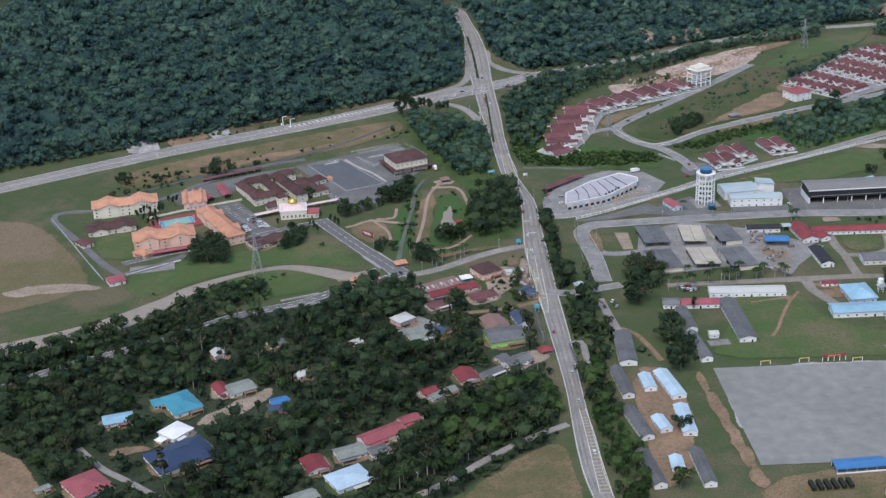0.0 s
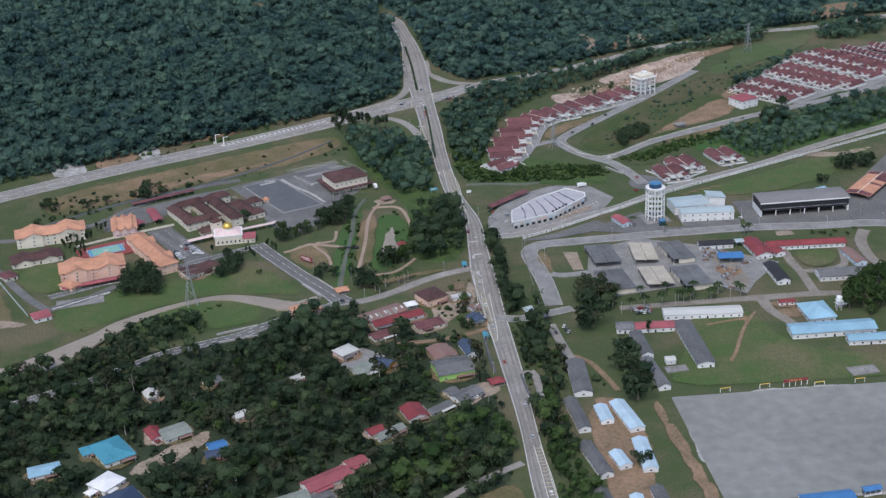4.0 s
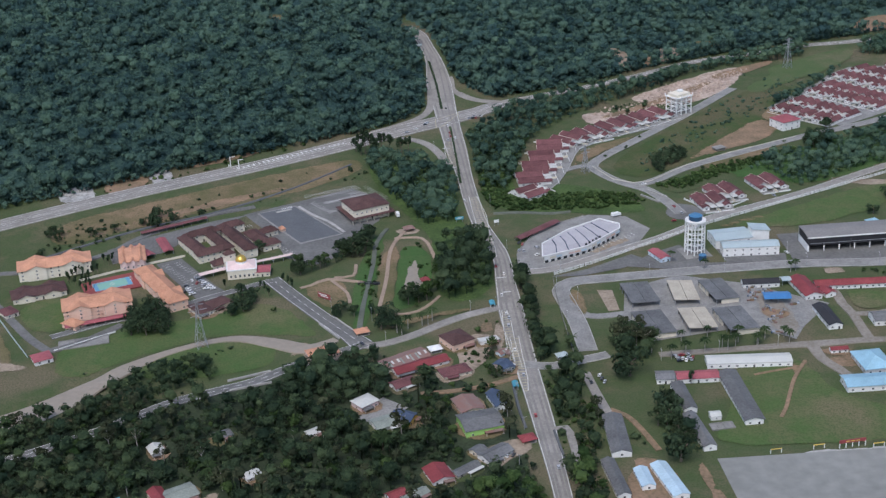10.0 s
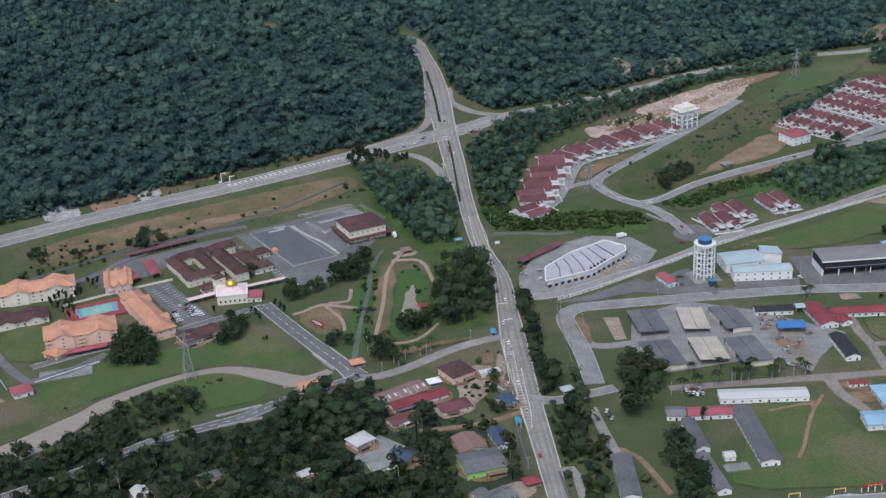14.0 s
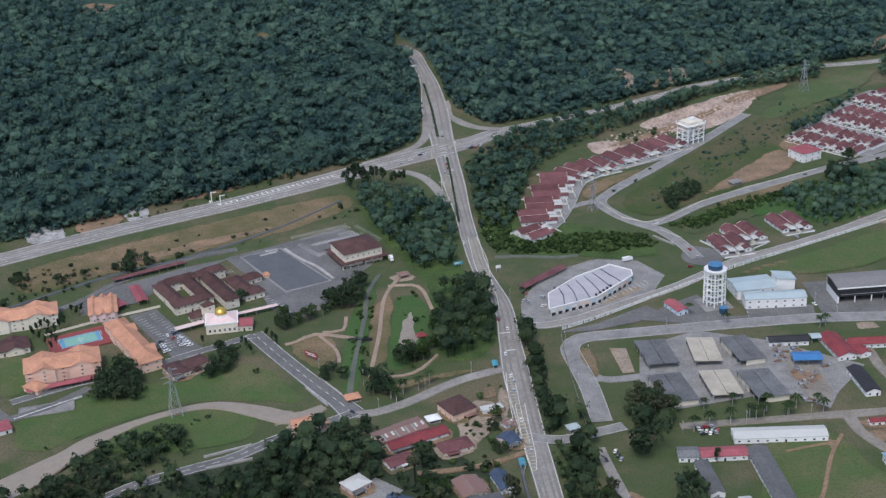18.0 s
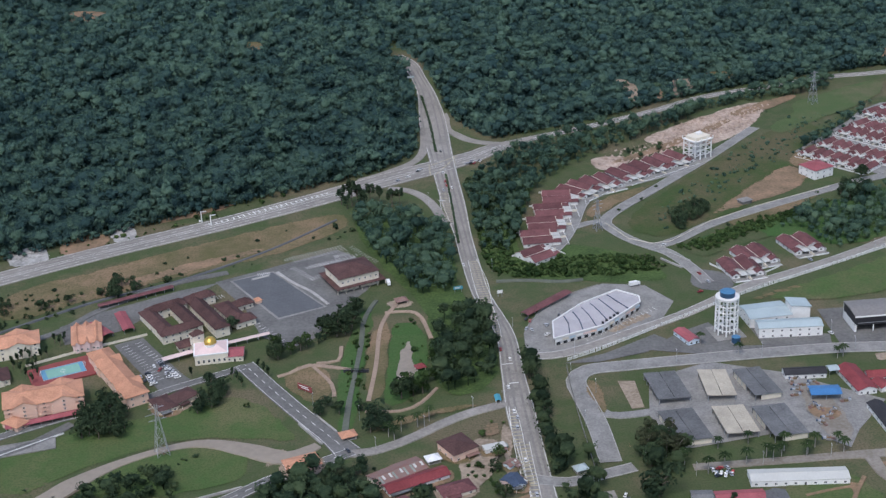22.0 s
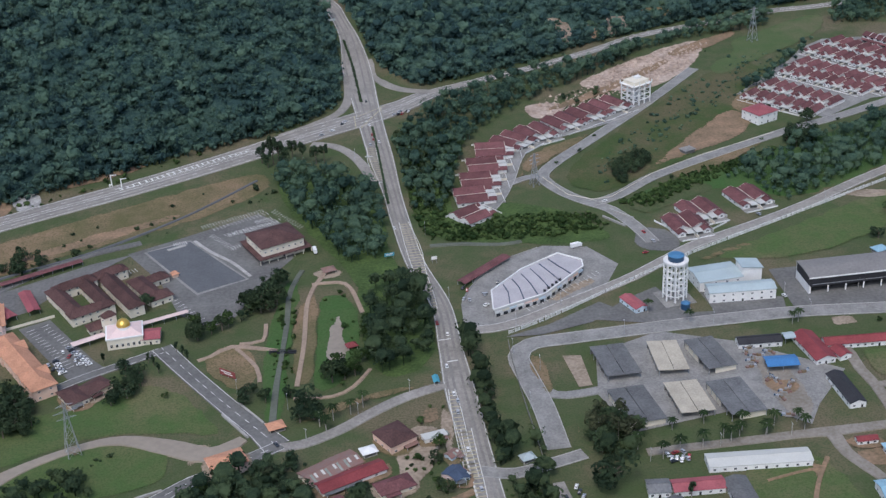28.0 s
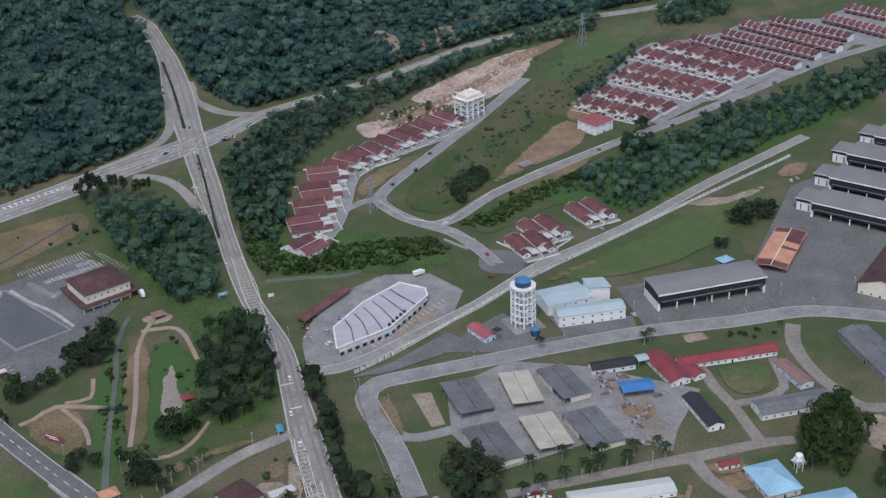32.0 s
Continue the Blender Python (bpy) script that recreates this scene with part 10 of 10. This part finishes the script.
woods("quarry_scrub", "scattered scrub on the quarried bank", [p for p in scatter([(173.1, 1200.2), (239.3, 1251.8), (305.1, 1302.4), (337.4, 1299.7), (295.7, 1216.7), (247, 1175)], 9, 82, 0.4) if free(*p, 1, 1)], LEAF, 82, 2.6, 2.2, 50, 0.5)
woods("barrack_trees", "dark trees among the barracks", [p for p in scatter([(123, 595.1), (136.5, 588.9), (142.6, 555.5), (134.3, 521.3), (119.6, 526.7), (119.3, 562.1)], 8.5, 83, 1.0) if free(*p, 0.5, 0.5)], LEAF_DARK, 83, 9, 4.6, 64, 0.65)
woods("barrack_trees", "mixed trees along the barracks lane", [p for p in scatter([(67.2, 539.8), (79.2, 505.3), (83.4, 468.4), (62.7, 470), (59.7, 506.9)], 7, 84, 1.0) if free(*p, 0.5, 0.5)], LEAF, 84, 8, 4.0, 64, 0.65)
woods("shed_trees", "grey-green trees behind the sheds", [p for p in scatter([(107.1, 682.9), (126.9, 692.8), (137.3, 674), (135.7, 645.9), (104.2, 638.1)], 8, 85, 1.0) if free(*p, 0.5, 0.5)], LEAF, 85, 10, 4.8, 120, 0.6)
woods("lane_trees", "leafy trees between main road and barracks", [p for p in scatter([(51.1, 637.7), (73.8, 632.1), (82.1, 580.1), (82.2, 520.6), (61.5, 522.2), (53.8, 582.5)], 7.5, 86, 0.8) if free(*p, 1, 0.8)], LEAF, 86, 7.5, 3.8, 60, 0.6)
woods("lane_scrub", "low scrub between main road and barracks", [p for p in scatter([(51.1, 637.7), (73.8, 632.1), (85.4, 579.8), (83.2, 520.5), (59.9, 522.3), (52.1, 582.6)], 4.5, 87, 0.6) if free(*p, 1, 0.8)], LEAF_BRIGHT, 87, 1.6, 1.6, 16, 0.6)
woods("bank_scrub", "rough scrub along the river bank", [p for p in scatter([(-251, 665.2), (-190.2, 698.2), (-137.6, 705.3), (-124.7, 692), (-175.4, 677.2), (-224.3, 644.6)], 5, 88, 0.45) if free(*p, 1, 0.8)], LEAF, 88, 1.8, 1.8, 18, 0.6)
woods("quarry_scrub", "scrub on the scraped slope behind the houses", [p for p in scatter([(142.3, 1161.5), (187, 1195.4), (236.1, 1237.4), (289.1, 1282.7), (288.3, 1258.5), (228.5, 1202.8), (169.5, 1153.5)], 8, 91, 0.4) if free(*p, 1, 1)], LEAF, 91, 3.2, 2.6, 40, 0.55)
woods("verge_scrub", "scattered shrubs on the highway cutting", [p for p in scatter([(-345.1, 947.9), (-302.8, 992.8), (-227, 1031.3), (-165.9, 1074.8), (-128.8, 1097.1), (-128, 1087.4), (-224.9, 1018.8), (-298.7, 975.3), (-342, 937)], 7, 92, 0.5) if free(*p, 1, 1)], LEAF_BRIGHT, 92, 1.8, 1.8, 20, 0.55)
woods("garden_shrubs", "garden shrubs between the village houses", [p for p in scatter([(0.1, 680.1), (27.9, 718.2), (40.9, 708.5), (32.4, 591.4), (16.6, 537.7), (-5.6, 545.2), (-15.1, 608.8)], 7, 93, 0.55) if free(*p, 0.8, 0.8)], LEAF_BRIGHT, 93, 3.0, 2.4, 40, 0.5)
woods("village_trees", "dark garden trees behind the village houses", [p for p in scatter([(-325.2, 548.4), (-253.3, 569.1), (-186.2, 586.6), (-162.2, 536.2), (-184.4, 514.5), (-223.8, 509), (-260.5, 482.1), (-297.5, 463.3)], 8.5, 94, 0.75) if free(*p, 2, 1)], LEAF_DARK, 94, 8, 4.0, 100, 0.5)
woods("village_trees", "dark garden trees round the large villas", [p for p in scatter([(-299.7, 470.1), (-247.8, 474.6), (-230.2, 447.3), (-256, 429.5), (-291.1, 443.5)], 8.5, 95, 0.7) if free(*p, 2, 1)], LEAF, 95, 8, 4.0, 100, 0.5)
woods("village_trees", "dark trees between villas and lane", [p for p in scatter([(-160.9, 464), (-124.2, 475.9), (-81.9, 474), (-85.2, 434.9), (-107, 394), (-144.8, 389.7)], 8, 96, 0.75) if free(*p, 2, 1)], LEAF_DARK, 96, 9, 4.2, 100, 0.5)
woods("park_trees", "leafy park trees along the stream", [p for p in scatter([(-95.1, 883.1), (-66.6, 899.6), (-61.4, 871.1), (-76.5, 845.3), (-87.3, 824.4), (-98.8, 847.5)], 8.5, 97, 0.7) if free(*p, 1, 0.8)], LEAF, 97, 9, 4.4, 90, 0.55)
woods("park_trees", "leafy park trees beside the pond", [p for p in scatter([(-13, 813.5), (-6, 815), (-5.5, 763.5), (-16, 742.2), (-30.6, 739), (-34, 760), (-18, 765)], 7.5, 98, 0.7) if free(*p, 1, 0.8)], LEAF_BRIGHT, 98, 8, 3.8, 90, 0.55)
woods("park_trees", "dark round trees by the park gate", [p for p in scatter([(-88, 748.7), (-71.3, 743.4), (-68.4, 721.7), (-80.9, 722.8)], 8, 99, 1.0) if free(*p, 1, 0.8)], LEAF_DARK, 99, 7, 4.2, 90, 0.55)
